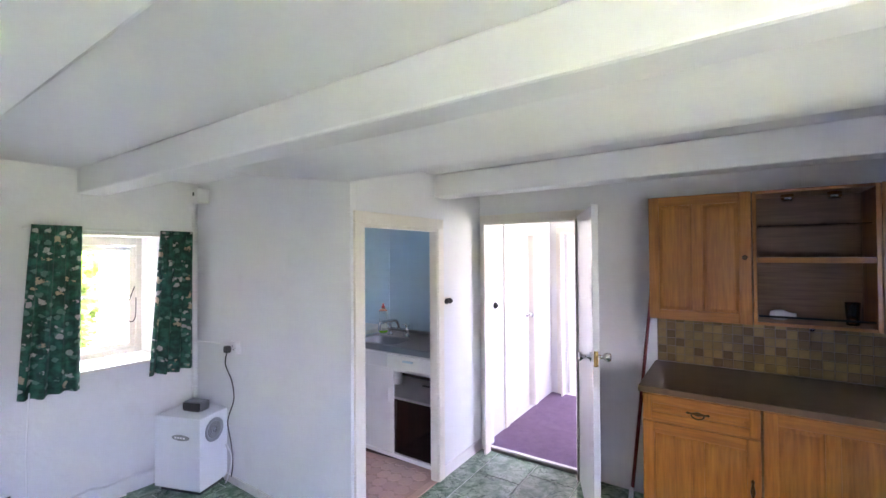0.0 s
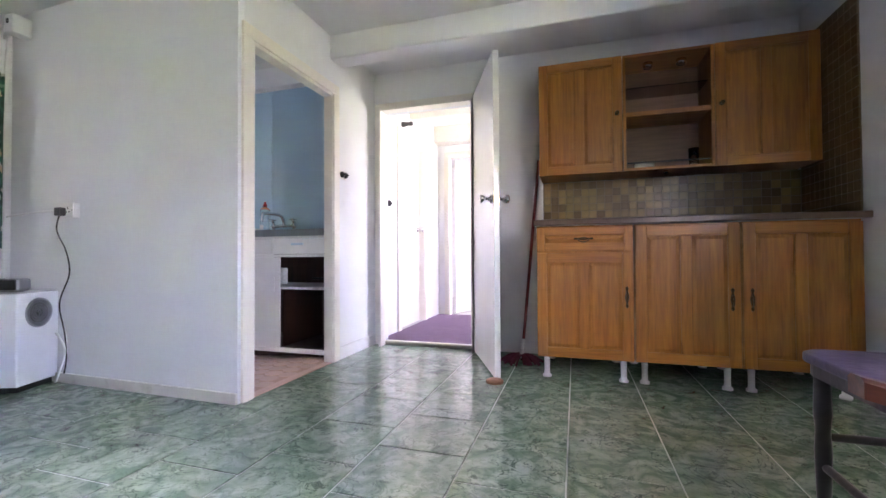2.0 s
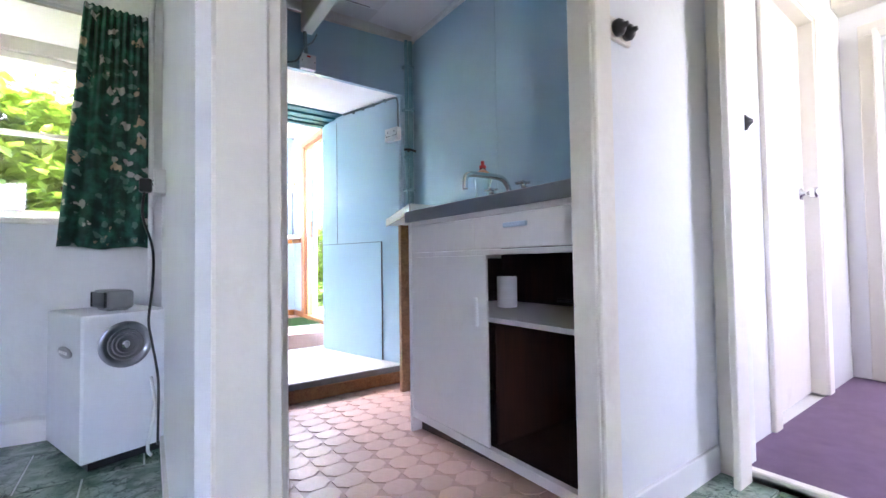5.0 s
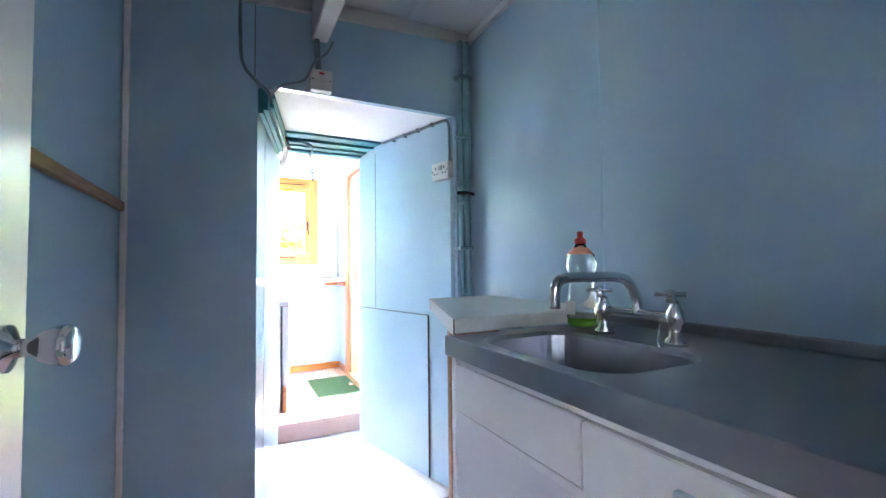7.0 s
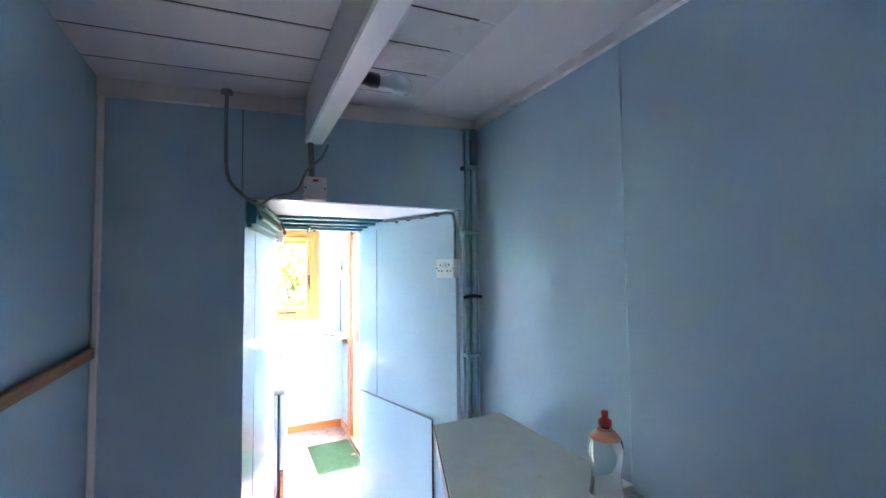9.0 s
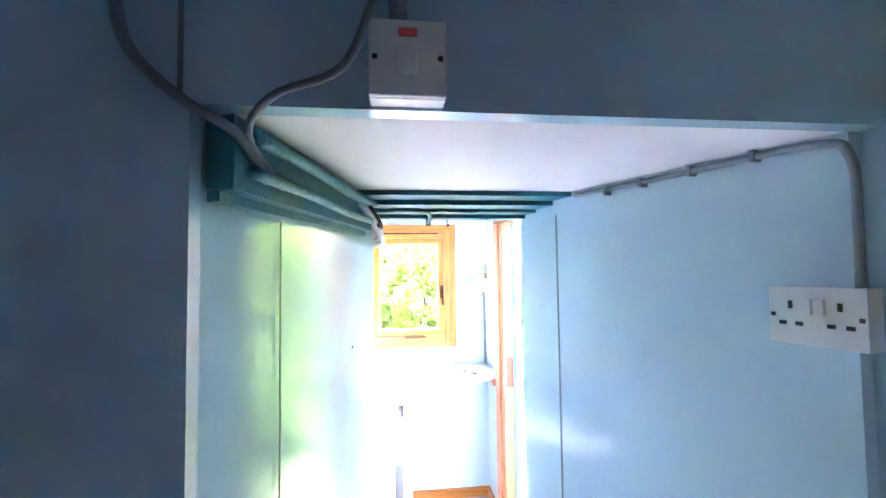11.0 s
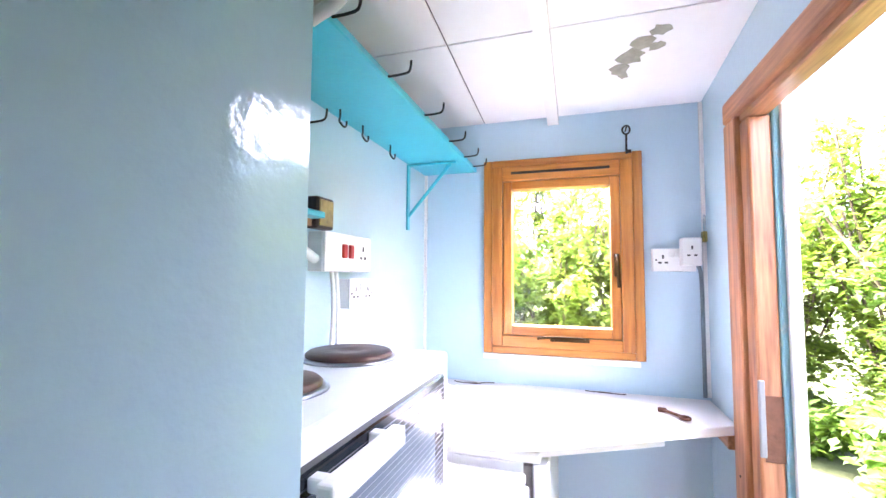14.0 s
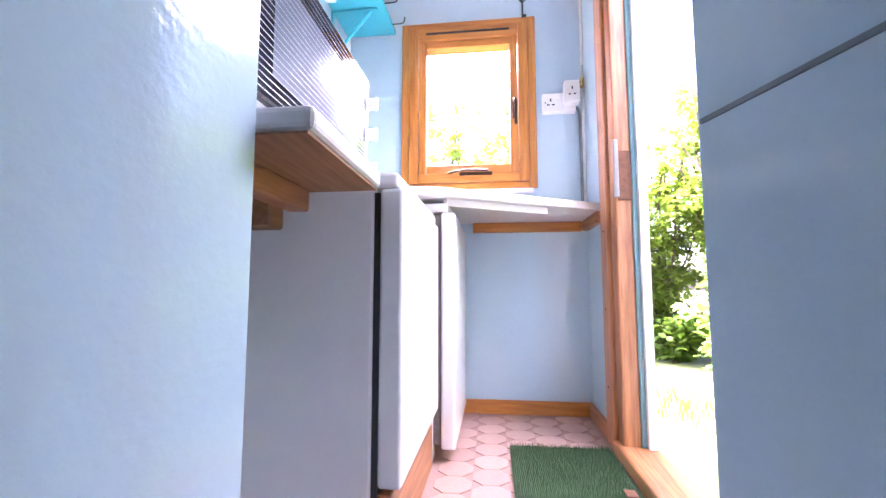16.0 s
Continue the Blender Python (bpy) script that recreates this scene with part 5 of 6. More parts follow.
solo("switch_cable", tube(B(), [(XK + 0.02, 0.735, 2.28), (XK + 0.018, 0.735, 2.1), (XK + 0.02, 0.742, 1.96)], 0.011), GREYC, "grey painted cable down to the switch", "cable", smooth=True)
solo("loop_cable", tube(B(), [(XK + 0.02, 0.44, 2.25), (XK + 0.03, 0.44, 2.05), (XK + 0.03, 0.45, 1.93), (XK + 0.02, 0.5, 1.87), (XK - 0.02, 0.55, 1.84), (XK - 0.1, 0.56, 1.8)], 0.0065), GREYC, "grey cable drooping into the passage", "cable", smooth=True)
solo("branch_cable", tube(B(), [(XK + 0.04, 0.80, 2.09), (XK + 0.05, 0.77, 2.03), (XK + 0.05, 0.72, 1.98), (XK + 0.04, 0.68, 1.9), (XK + 0.02, 0.6, 1.872), (XK - 0.03, 0.56, 1.84), (XK - 0.15, 0.57, 1.80)], 0.0048), GREYC, "thin grey cable looping below the switch", "cable", smooth=True)
solo("cable_gland", lathe(B(), (XK + 0.02, 0.44, 2.235), [(0.02, 0.0), (0.022, 0.012), (0.012, 0.03)], 14), GREYC, "grey cable gland at the ceiling", "gland", smooth=True)
lp = thing("lamp_holder", (-1.3, 0.8, 2.14), "black lampholder with white bulb on the beam", "lamp")
part("holder", lathe(B(), (-1.34, 0.785, 2.16), [(0.028, 0.0), (0.024, 0.015), (0.018, 0.03), (0.022, 0.05), (0.022, 0.075)], 16, "Y"), BLACKP, lp, "", True)
part("bulb", lathe(B(), (-1.34, 0.86, 2.16), [(0.014, 0.0), (0.018, 0.02), (0.03, 0.05), (0.03, 0.075), (0.018, 0.1), (0.002, 0.106)], 16, "Y"), LAMPW, lp, "white bulb", True)

# ---- passage details ----
pv = (Vector((XO, 0.67, 0)) - Vector((XK, 0.505, 0))).normalized()
pn = Vector((pv.y, -pv.x, 0))
if pn.y < 0:
    pn = -pn


def along(s, off, z, side="L"):
    if side == "L":
        return Vector((XK, 0.505, 0)) + pv * s + pn * off + Vector((0, 0, z))
    v = (Vector((XO, 1.165, 0)) - Vector((XK, 1.40, 0))).normalized()
    q = Vector((v.y, -v.x, 0))
    if q.y > 0:
        q = -q
    return Vector((XK, 1.40, 0)) + v * s + q * off + Vector((0, 0, z))


def bar(bm, s0, s1, o0, o1, z0, z1, side="L", rise=0.0):
    vs = []
    for s, dz in ((s0, 0), (s1, rise)):
        for o, z in ((o0, z0), (o1, z0), (o1, z1), (o0, z1)):
            vs.append(bm.verts.new(along(s, o, z + dz, side)))
    for q in ((0, 1, 2, 3), (7, 6, 5, 4), (0, 4, 5, 1), (1, 5, 6, 2), (2, 6, 7, 3), (3, 7, 4, 0)):
        bm.faces.new([vs[i] for i in q])
    bmesh.ops.recalc_face_normals(bm, faces=bm.faces)
    return bm


solo("beam_teal_side", bar(B(), 0.03, 0.735, 0.0, 0.035, 1.775, 1.866, rise=0.01), TEAL, kind="structure", label="peeling teal painted side timber")
solo("beam_teal_side_low", bar(B(), 0.03, 0.735, 0.002, 0.018, 1.760, 1.773, rise=0.01), TEAL, kind="structure", label="teal painted ledge strip")
for off, zz, r in ((0.05, 1.845, 0.011), (0.048, 1.80, 0.009)):
    solo("passage_pipe", tube(B(), [along(0.05, off, zz), along(0.25, off, zz + 0.004), along(0.45, off + 0.004, zz), along(0.7, off, zz + 0.008)], r), TEAL, "teal painted pipe along the passage timber", "pipe", "passage pipes", smooth=True)
bm = B()
LXA, LXB, LXC = -2.49, -2.66, XO - 0.03
cols = 40


def rough_slab(x0, x1, ya, yb, z0, z1, amp, seed):
    b = B()
    g = []
    for i in range(cols + 1):
        y = ya + (yb - ya) * i / cols
        w = amp * noise.noise((y * 14, seed, 0)) + amp * 0.7 * noise.noise((y * 40, seed, 1))
        g.append([b.verts.new(p) for p in ((x0 + w, y, z1), (x0 + w, y, z0 + w * 0.4), ((x0 + x1) / 2, y, z0 - w * 0.5), (x1 + w * 0.5, y, z0 + w * 0.3), (x1, y, z1))])
    for p, q in zip(g, g[1:]):
        for k in range(5):
            b.faces.new((p[k], p[(k + 1) % 5], q[(k + 1) % 5], q[k]))
    b.faces.new(g[0])
    b.faces.new(g[-1][::-1])
    bmesh.ops.recalc_face_normals(b, faces=b.faces)
    return b


solo("beam_lintel_inner", rough_slab(LXA, -2.573, 0.6, 1.25, 1.874, 1.93, 0.003, 1), TEAL, kind="structure", label="peeling teal timber lintel")
solo("beam_lintel_step", rough_slab(-2.575, LXB - 0.002, 0.6, 1.25, 1.860, 1.93, 0.003, 4), TEAL, kind="structure", label="dark teal stepped lintel board")
solo("beam_lintel_middle", rough_slab(LXB, LXB - 0.06, 0.6, 1.25, 1.85, 1.94, 0.008, 2), TEAL, kind="structure", label="splintered teal timber lintel")
solo("beam_lintel_outer", rough_slab(LXB - 0.062, LXC, 0.6, 1.25, 1.838, 1.96, 0.004, 3), TEAL, kind="structure", label="peeling teal timber lintel")
solo("wall_over_lintel", box(B(), (XO - 0.025, 0.5, 1.95), (XO + 0.2, 1.4, 2.5)), CEIL, kind="structure", label="white board above the lintel")
wl = thing("lintel_cable", (-2.6, 0.8, 1.84), "teal painted cable stapled under the lintel", "cable")
part("cable", tube(B(), [(-2.48, 0.66, 1.84), (-2.50, 0.70, 1.832), (-2.53, 0.78, 1.838), (-2.58, 0.83, 1.84), (-2.66, 0.848, 1.832), (-2.74, 0.85, 1.825)], 0.0065), TEAL, wl, "", True)
part("clip", box(B(), (-2.75, 0.842, 1.815), (-2.735, 0.858, 1.838), 0.002), RUST, wl, "rusty clip")
for k in range(3):
    solo("bent_flex", tube(B(), [(-2.44, 0.64 + 0.006 * k, 1.845), (-2.54, 0.665 + 0.012 * k, 1.825 - 0.012 * k), (-2.66, 0.685 + 0.008 * k, 1.80 - 0.016 * k), (-2.77, 0.68 + 0.006 * k, 1.79 - 0.016 * k), (-2.80, 0.63, 1.78 - 0.016 * k)], 0.008), mat("dirty_white_flex", (0.5, 0.48, 0.44), 0.6) if k == 0 else bpy.data.materials["dirty_white_flex"], "dirty white cable bent round the lintel end", "cable", "lintel cables", smooth=True)
solo("black_loop", tube(B(), [(-2.47, 0.67, 1.85), (-2.50, 0.70, 1.80), (-2.53, 0.70, 1.79), (-2.53, 0.68, 1.82)], 0.005), BLACKP, "short black cable loop under the lintel", "cable", smooth=True)
cb = thing("right_conduit", tuple(along(0.3, 0, 1.85, "R")), "grey cable clipped along the top of the reveal", "cable")
part("cable", tube(B(), [along(0.02, 0.012, 1.64, "R"), along(0.02, 0.012, 1.74, "R"), along(0.025, 0.012, 1.83, "R"), along(0.07, 0.012, 1.858, "R"), along(0.3, 0.012, 1.862, "R"), along(0.62, 0.012, 1.87, "R")], 0.0065), GREYC, cb, "", True)
for s in (0.15, 0.27, 0.39, 0.5):
    part("clip", bar(B(), s, s + 0.008, 0.0, 0.0205, 1.852, 1.872, "R"), GREYC, cb)
rt = thing("passage_socket", (0, 0, 0), "white double wall socket in the passage", "socket")
ORG[rt.name] = Vector((0, 0, 0))
part("back_box", bar(B(), 0.003, 0.125, 0.0, 0.03, 1.556, 1.642, "R"), WHITEP, rt)
part("face_plate", bar(B(), 0.003, 0.125, 0.031, 0.038, 1.556, 1.642, "R"), WHITEP, rt)
for g in (0.033, 0.095):
    for ds, dz, w, h in ((0, 0.02, 0.003, 0.006), (-0.011, -0.008, 0.005, 0.003), (0.011, -0.008, 0.005, 0.003)):
        part("pin_slot", bar(B(), g + ds - w, g + ds + w, 0.0375, 0.0388, 1.595 + dz - h, 1.595 + dz + h, "R"), BLACKP, rt)
for g in (0.056, 0.072):
    part("rocker", bar(B(), g - 0.006, g + 0.006, 0.037, 0.045, 1.602, 1.625, "R"), WHITEP, rt)
for g in (0.009, 0.119):
    part("screw", bar(B(), g - 0.003, g + 0.003, 0.037, 0.0395, 1.596, 1.602, "R"), IRON, rt)
solo("trim_reveal_joint", bar(B(), 0.722, 0.727, 0.0, 0.002, 0.868, 1.83, "R"), GREYC, kind="structure", label="thin joint between reveal boards")
solo("trim_reveal_joint_left", bar(B(), 0.229, 0.233, 0.0, 0.0015, 0.05, 1.758), GREYC, kind="structure", label="thin joint between reveal boards")
solo("wall_screw", lathe(B(), tuple(along(0.66, 0.001, 1.47)), [(0.0035, -0.003), (0.0035, 0.0), (0.0015, 0.001)], 10, "Y"), IRON, "screw head in the blue board", "screw")

# ---- chairs in the living room ----
ac = thing("armchair", (0.0, -1.5, 0), "dark wooden armchair with brown crushed velour cushions", "armchair")
for yy in (-1.225, -1.775):
    bm = B()
    g = []
    for i in range(13):
        u = i / 12
        x = 0.29 - 0.66 * u
        z = 0.555 - 0.07 * u - 0.01 * math.sin(u * 3.14) + (0.006 if i == 0 else 0)
        w = 0.03 if 0 < i < 12 else 0.018
        g.append([bm.verts.new((x, yy + a * w, z + b * 0.014)) for a, b in ((-1, -1), (1, -1), (1, 0.6), (0.6, 1), (-0.6, 1), (-1, 0.6))])
    for p, q in zip(g, g[1:]):
        for k in range(6):
            bm.faces.new((p[k], p[(k + 1) % 6], q[(k + 1) % 6], q[k]))
    bm.faces.new(g[0])
    bm.faces.new(g[-1][::-1])
    bmesh.ops.recalc_face_normals(bm, faces=bm.faces)
    part("armrest", bm, CHAIRW, ac)
    part("front_leg", prism(B(), [(0.175, yy - 0.018), (0.225, yy - 0.018), (0.225, yy + 0.018), (0.175, yy + 0.018)], 0.0, 0.542, 0.004), CHAIRW, ac)
    part("back_leg", prism(B(), [(-0.37, yy - 0.018), (-0.32, yy - 0.018), (-0.32, yy + 0.018), (-0.37, yy + 0.018)], 0.0, 0.66, 0.004), CHAIRW, ac)
    part("side_rail", box(B(), (-0.32, yy - 0.012, 0.24), (0.175, yy + 0.012, 0.31), 0.004), CHAIRW, ac)
part("front_rail", box(B(), (0.18, -1.757, 0.22), (0.21, -1.243, 0.31), 0.004), CHAIRW, ac)


def cushion(lo, hi, seed):
    b = B()
    bmesh.ops.create_grid(b, x_segments=22, y_segments=22, size=0.5)
    top = list(b.verts)
    r = bmesh.ops.extrude_face_region(b, geom=list(b.faces))
    ups = [v for v in r["geom"] if isinstance(v, bmesh.types.BMVert)]
    for v in b.verts:
        up = v in ups
        u, w = v.co.x * 2, v.co.y * 2
        e = (1 - abs(u) ** 5) * (1 - abs(w) ** 5)
        mid = (lo[2] + hi[2]) / 2
        n2 = 0.012 * noise.noise((u * 2.5 + seed, w * 2.5, 0))
        v.co = Vector((lo[0] + (hi[0] - lo[0]) * (u + 1) / 2, lo[1] + (hi[1] - lo[1]) * (w + 1) / 2, mid + (hi[2] - mid + n2) * e ** 0.5 if up else mid - (mid - lo[2]) * e ** 0.5))
    bmesh.ops.recalc_face_normals(b, faces=b.faces)
    return b


ac.matrix_world = Matrix.Translation((0.27, -1.22, 0)) @ Matrix.Rotation(radians(15), 4, "Z") @ Matrix.Translation((-0.27, 1.22, 0)) @ Matrix.Translation((0.0, -1.5, 0))
part("seat_cushion", cushion((-0.28, -1.755, 0.27), (0.36, -1.245, 0.43), 1), FUR, ac, "brown crushed velour cushion", True)
bm = cushion((-0.09, -1.755, 0.0), (0.42, -1.245, 0.14), 5)
bmesh.ops.transform(bm, matrix=Matrix.Translation((-0.25, 0, 0.47)) @ Matrix.Rotation(radians(-75), 4, "Y"), verts=bm.verts)
part("back_cushion", bm, FUR, ac, "brown crushed velour cushion", True)

copy_thing(ac, Matrix.Translation((2.28, -1.29, 0)) @ Matrix.Rotation(radians(180), 4, "Z"))

kc = thing("wooden_chair", (2.45, -0.48, 0), "black wooden chair with worn purple seat covering", "chair")
bm = prism(B(), rrect(2.22, 2.66, -0.70, -0.26, 0.08), 0.445, 0.47, 0.006)
part("seat", bm, PURPLE, kc, "worn purple seat covering")
part("seat_frame", prism(B(), rrect(2.235, 2.645, -0.685, -0.275, 0.07), 0.41, 0.444), BLACKW, kc)
for lx, ly in ((2.27, -0.65), (2.27, -0.31), (2.61, -0.65), (2.61, -0.31)):
    part("leg", lathe(B(), (lx, ly, 0), [(0.013, 0), (0.016, 0.06), (0.02, 0.2), (0.017, 0.26), (0.021, 0.3), (0.018, 0.409)], 12), BLACKW, kc, "", True)
for z, a, b in ((0.16, (2.27, -0.65), (2.27, -0.31)), (0.24, (2.27, -0.65), (2.61, -0.65)), (0.24, (2.27, -0.31), (2.61, -0.31))):
    part("stretcher", cyl(B(), (*a, z), (*b, z), 0.011), BLACKW, kc)
for ly in (-0.65, -0.31):
    part("back_post", tube(B(), [(2.63, ly, 0.47), (2.66, ly, 0.7), (2.7, ly, 0.88)], 0.015), BLACKW, kc, "", True)
part("back_rail", box(B(), (2.675, -0.65, 0.8), (2.70, -0.31, 0.87), 0.006, 2), BLACKW, kc)

# ---- lean-to: window ----
wn1 = thing("window_2", (XL, 0.84, 1.15), "orange varnished pine casement window", "window", kind="structure")
wa, wb, wz0, wz1 = 0.523, 1.155, 1.147, 1.968


def ring(name, a, b, z0, z1, w, wt, wb2, x0, x1):
    part(name + "_upright", box(B(), (x0, a, z0), (x1, a + w, z1), 0.004, 2), PINE_V, wn1)
    part(name + "_upright", box(B(), (x0, b - w, z0), (x1, b, z1), 0.004, 2), PINE_V, wn1)
    part(name + "_flat", box(B(), (x0, a + w, z0), (x1 - 0.001, b - w, z0 + wb2), 0.004, 2), PINE_H, wn1)
    part(name + "_flat", box(B(), (x0, a + w, z1 - wt), (x1 - 0.001, b - w, z1), 0.004, 2), PINE_H, wn1)


ring("trim", wa, wb, wz0, wz1, 0.036, 0.03, 0.03, XL + 0.001, XL + 0.022)
ring("frame", wa + 0.037, wb - 0.037, wz0 + 0.031, wz1 - 0.031, 0.045, 0.062, 0.045, XL - 0.06, XL + 0.032)
part("vent_slot", box(B(), (XL + 0.031, wa + 0.12, wz1 - 0.066), (XL + 0.0335, wb - 0.12, wz1 - 0.055), 0.001), BLACKP, wn1, "dark vent slot")
sa, sb, s0, s1 = wa + 0.084, wb - 0.084, wz0 + 0.078, wz1 - 0.095
ring("sash", sa, sb, s0, s1, 0.036, 0.034, 0.04, XL - 0.05, XL + 0.02)
o = part("pane", box(B(), (XL - 0.02, sa + 0.034, s0 + 0.038), (XL - 0.014, sb - 0.034, s1 - 0.032)), GLASS, wn1)
o.visible_shadow = False
bm = box(B(), (XL + 0.033, sb - 0.026, 1.47), (XL + 0.045, sb - 0.006, 1.56), 0.003)
tube(bm, [(XL + 0.045, sb - 0.016, 1.55), (XL + 0.07, sb - 0.016, 1.545), (XL + 0.072, sb - 0.014, 1.48), (XL + 0.068, sb - 0.012, 1.43)], 0.007)
part("handle", bm, BRASS, wn1, "antique brass casement handle")
bm = box(B(), (XL + 0.033, 0.80, wz0 + 0.062), (XL + 0.04, 0.95, wz0 + 0.078), 0.002)
tube(bm, [(XL + 0.045, 0.75, wz0 + 0.072), (XL + 0.06, 0.82, wz0 + 0.082), (XL + 0.055, 0.93, wz0 + 0.08)], 0.005)
part("window_stay", bm, BRASS, wn1, "antique brass window stay")
part("window_board", box(B(), (XL + 0.001, wa, wz0 - 0.022), (XL + 0.03, wb - 0.02, wz0 - 0.001), 0.002), WHITEP, wn1, "white strip below the frame")

# back doorway
DX0, DX1 = -3.88, -2.98
bd = thing("door_frame_back", (DX0, YL1, ZL), "worn red-brown timber frame of the open back door", "door frame", kind="structure")
part("jamb", box(B(), (DX0 - 0.045, YL1 - 0.022, ZL), (DX0 + 0.055, YL1 + 0.02, 1.94), 0.008, 2), FRAME_V, bd)
part("inner_stop", box(B(), (DX0 + 0.056, YL1 - 0.01, ZL), (DX0 + 0.12, YL1 + 0.045, 1.915), 0.006, 2), FRAME_V, bd)
part("outer_jamb", box(B(), (DX0 + 0.09, YL1 + 0.046, ZL), (DX0 + 0.125, YL1 + 0.085, 1.96), 0.004), FLAKE, bd, "flaking teal painted outer frame")
part("white_edge", box(B(), (DX0 + 0.126, YL1 + 0.06, ZL), (DX0 + 0.145, YL1 + 0.088, 1.96), 0.003), GLOSSW, bd, "white painted outer edge")
part("head", box(B(), (DX0 - 0.045, YL1 - 0.023, 1.942), (DX1 + 0.05, YL1 + 0.02, 2.01), 0.008, 2), FRAME_H, bd)
part("head_stop", box(B(), (DX0 + 0.06, YL1 - 0.01, 1.918), (DX1, YL1 + 0.045, 1.941), 0.004), FRAME_H, bd)
part("far_jamb", box(B(), (DX1 - 0.03, YL1 - 0.022, ZL), (DX1 + 0.05, YL1 + 0.085, 1.94), 0.006, 2), FRAME_V, bd)
part("sill", box(B(), (DX0 + 0.057, YL1 - 0.03, ZL), (DX1 - 0.031, YL1 + 0.095, ZL + 0.045), 0.008, 2), FRAME_H, bd, "worn timber threshold")
kp = part("strike_plate", box(B(), (DX0 + 0.121, YL1 + 0.0, 0.99), (DX0 + 0.124, YL1 + 0.045, 1.16), 0.001), RUST, bd, "rusty strike plate")
part("broken_patch", box(B(), (DX0 + 0.118, YL1 - 0.012, 1.0), (DX0 + 0.128, YL1 + 0.004, 1.2), 0.004, 2), GREYP, bd, "grey splintered filler")
for zz in (0.35, 0.62, 0.9):
    part("nail", lathe(B(), (DX0 + 0.005, YL1 - 0.0225, zz), [(0.004, 0.0), (0.003, -0.002)], 8, "Y"), IRON, bd)

# shelf with hooks
sh = thing("wall_shelf", (-3.6, 0.25, 1.92), "turquoise painted shelf on an iron bracket with hooks", "shelf")
part("board", box(B(), (-4.22, YL0 + 0.002, 1.925), (-2.9, 0.49, 1.945), 0.003), TURQ, sh)
bk = B()
box(bk, (-4.03, YL0 + 0.001, 1.655), (-4.005, YL0 + 0.009, 1.924), 0.002)
box(bk, (-4.03, YL0 + 0.009, 1.915), (-4.005, 0.455, 1.9235), 0.002)
cyl(bk, (-4.018, YL0 + 0.006, 1.71), (-4.018, 0.43, 1.918), 0.007, seg=8)
part("bracket", bk, TURQ, sh)


def hook(x, y, z, up):
    b = B()
    if up:
        tube(b, [(x, y, z), (x, y + 0.03, z), (x, y + 0.055, z + 0.005), (x, y + 0.06, z + 0.03)], 0.003)
    else:
        tube(b, [(x, y, z + 0.02), (x, y, z), (x + 0.012, y + 0.006, z - 0.018), (x, y + 0.012, z - 0.03), (x - 0.016, y + 0.01, z - 0.022), (x - 0.018, y + 0.01, z - 0.008)], 0.003)
    return b


for x in (-3.06, -3.3, -3.55, -3.8, -4.0, -4.15):
    part("front_hook", hook(x, 0.488, 1.935, True), IRON, sh, "dark screw hook", True)
for x in (-3.42, -3.55, -3.75):
    part("under_hook", hook(x, 0.29, 1.905, False), IRON, sh, "dark cup hook", True)
for x in (-3.25, -3.33):
    solo("wall_hook", hook(x, YL0 + 0.002, 1.86, True), IRON, "small dark nail hook below the shelf", "hook", "wall hooks", smooth=True)
s2 = thing("small_shelf", (-3.2, 0.26, 1.6), "short turquoise bracket shelf behind the oven", "shelf")
part("board", box(B(), (-3.30, YL0 + 0.001, 1.605), (-2.95, 0.33, 1.62), 0.002), TURQ, s2)
part("under_batten", box(B(), (-3.29, YL0 + 0.001, 1.585), (-2.95, 0.30, 1.604), 0.002), ROUGHW, s2)
pc = thing("picture_tile", (-3.36, 0.26, 1.62), "small brown framed picture leaning on the wall", "picture")
part("frame", box(B(), (-3.385, YL0 + 0.02, 1.585), (-3.31, YL0 + 0.055, 1.665), 0.004), DARKW, pc)
part("print", box(B(), (-3.378, YL0 + 0.0555, 1.592), (-3.317, YL0 + 0.058, 1.658), 0.001), PICT, pc, "faded yellow print")
cu = thing("cooker_control_unit", (-3.47, YL0, 1.53), "white cooker switch with two red rockers and socket", "switch")
part("back_box", box(B(), (-3.60, YL0 + 0.001, 1.478), (-3.35, YL0 + 0.045, 1.582), 0.003), WHITEP, cu)
part("face_plate", box(B(), (-3.60, YL0 + 0.046, 1.478), (-3.35, YL0 + 0.054, 1.582), 0.004, 2), WHITEP, cu)
for x in (-3.44, -3.475):
    part("rocker", box(B(), (x - 0.011, YL0 + 0.053, 1.515), (x + 0.011, YL0 + 0.062, 1.553), 0.003), REDP, cu, "red rocker switch")
for dx, dz, a, b in ((0, 0.02, 0.004, 0.007), (-0.012, -0.006, 0.006, 0.004), (0.012, -0.006, 0.006, 0.004)):
    part("pin_slot", box(B(), (-3.55 + dx - a, YL0 + 0.0535, 1.525 + dz - b), (-3.55 + dx + a, YL0 + 0.0552, 1.525 + dz + b)), BLACKP, cu)
socket_plate("oven_socket", (-3.58, YL0, 1.415), 0.146, 0.086, "+y", "white double socket below the cooker switch", 2)
solo("cooker_cable", tube(B(), [(-2.9, 0.27, 1.53), (-3.1, 0.275, 1.56), (-3.25, 0.275, 1.54), (-3.35, 0.27, 1.51)], 0.013), WHITEP, "thick white cooker cable", "cable", smooth=True)
for k, dx in enumerate((0.0, 0.022)):
    solo("drop_cable", tube(B(), [(-3.45 + dx, 0.27, 1.478), (-3.455 + dx, 0.275, 1.38), (-3.46 + dx * 1.6, 0.275, 1.2), (-3.47 + dx, 0.28, 1.0)], 0.006), WHITEP, "white flex hanging down behind the oven", "cable", smooth=True)
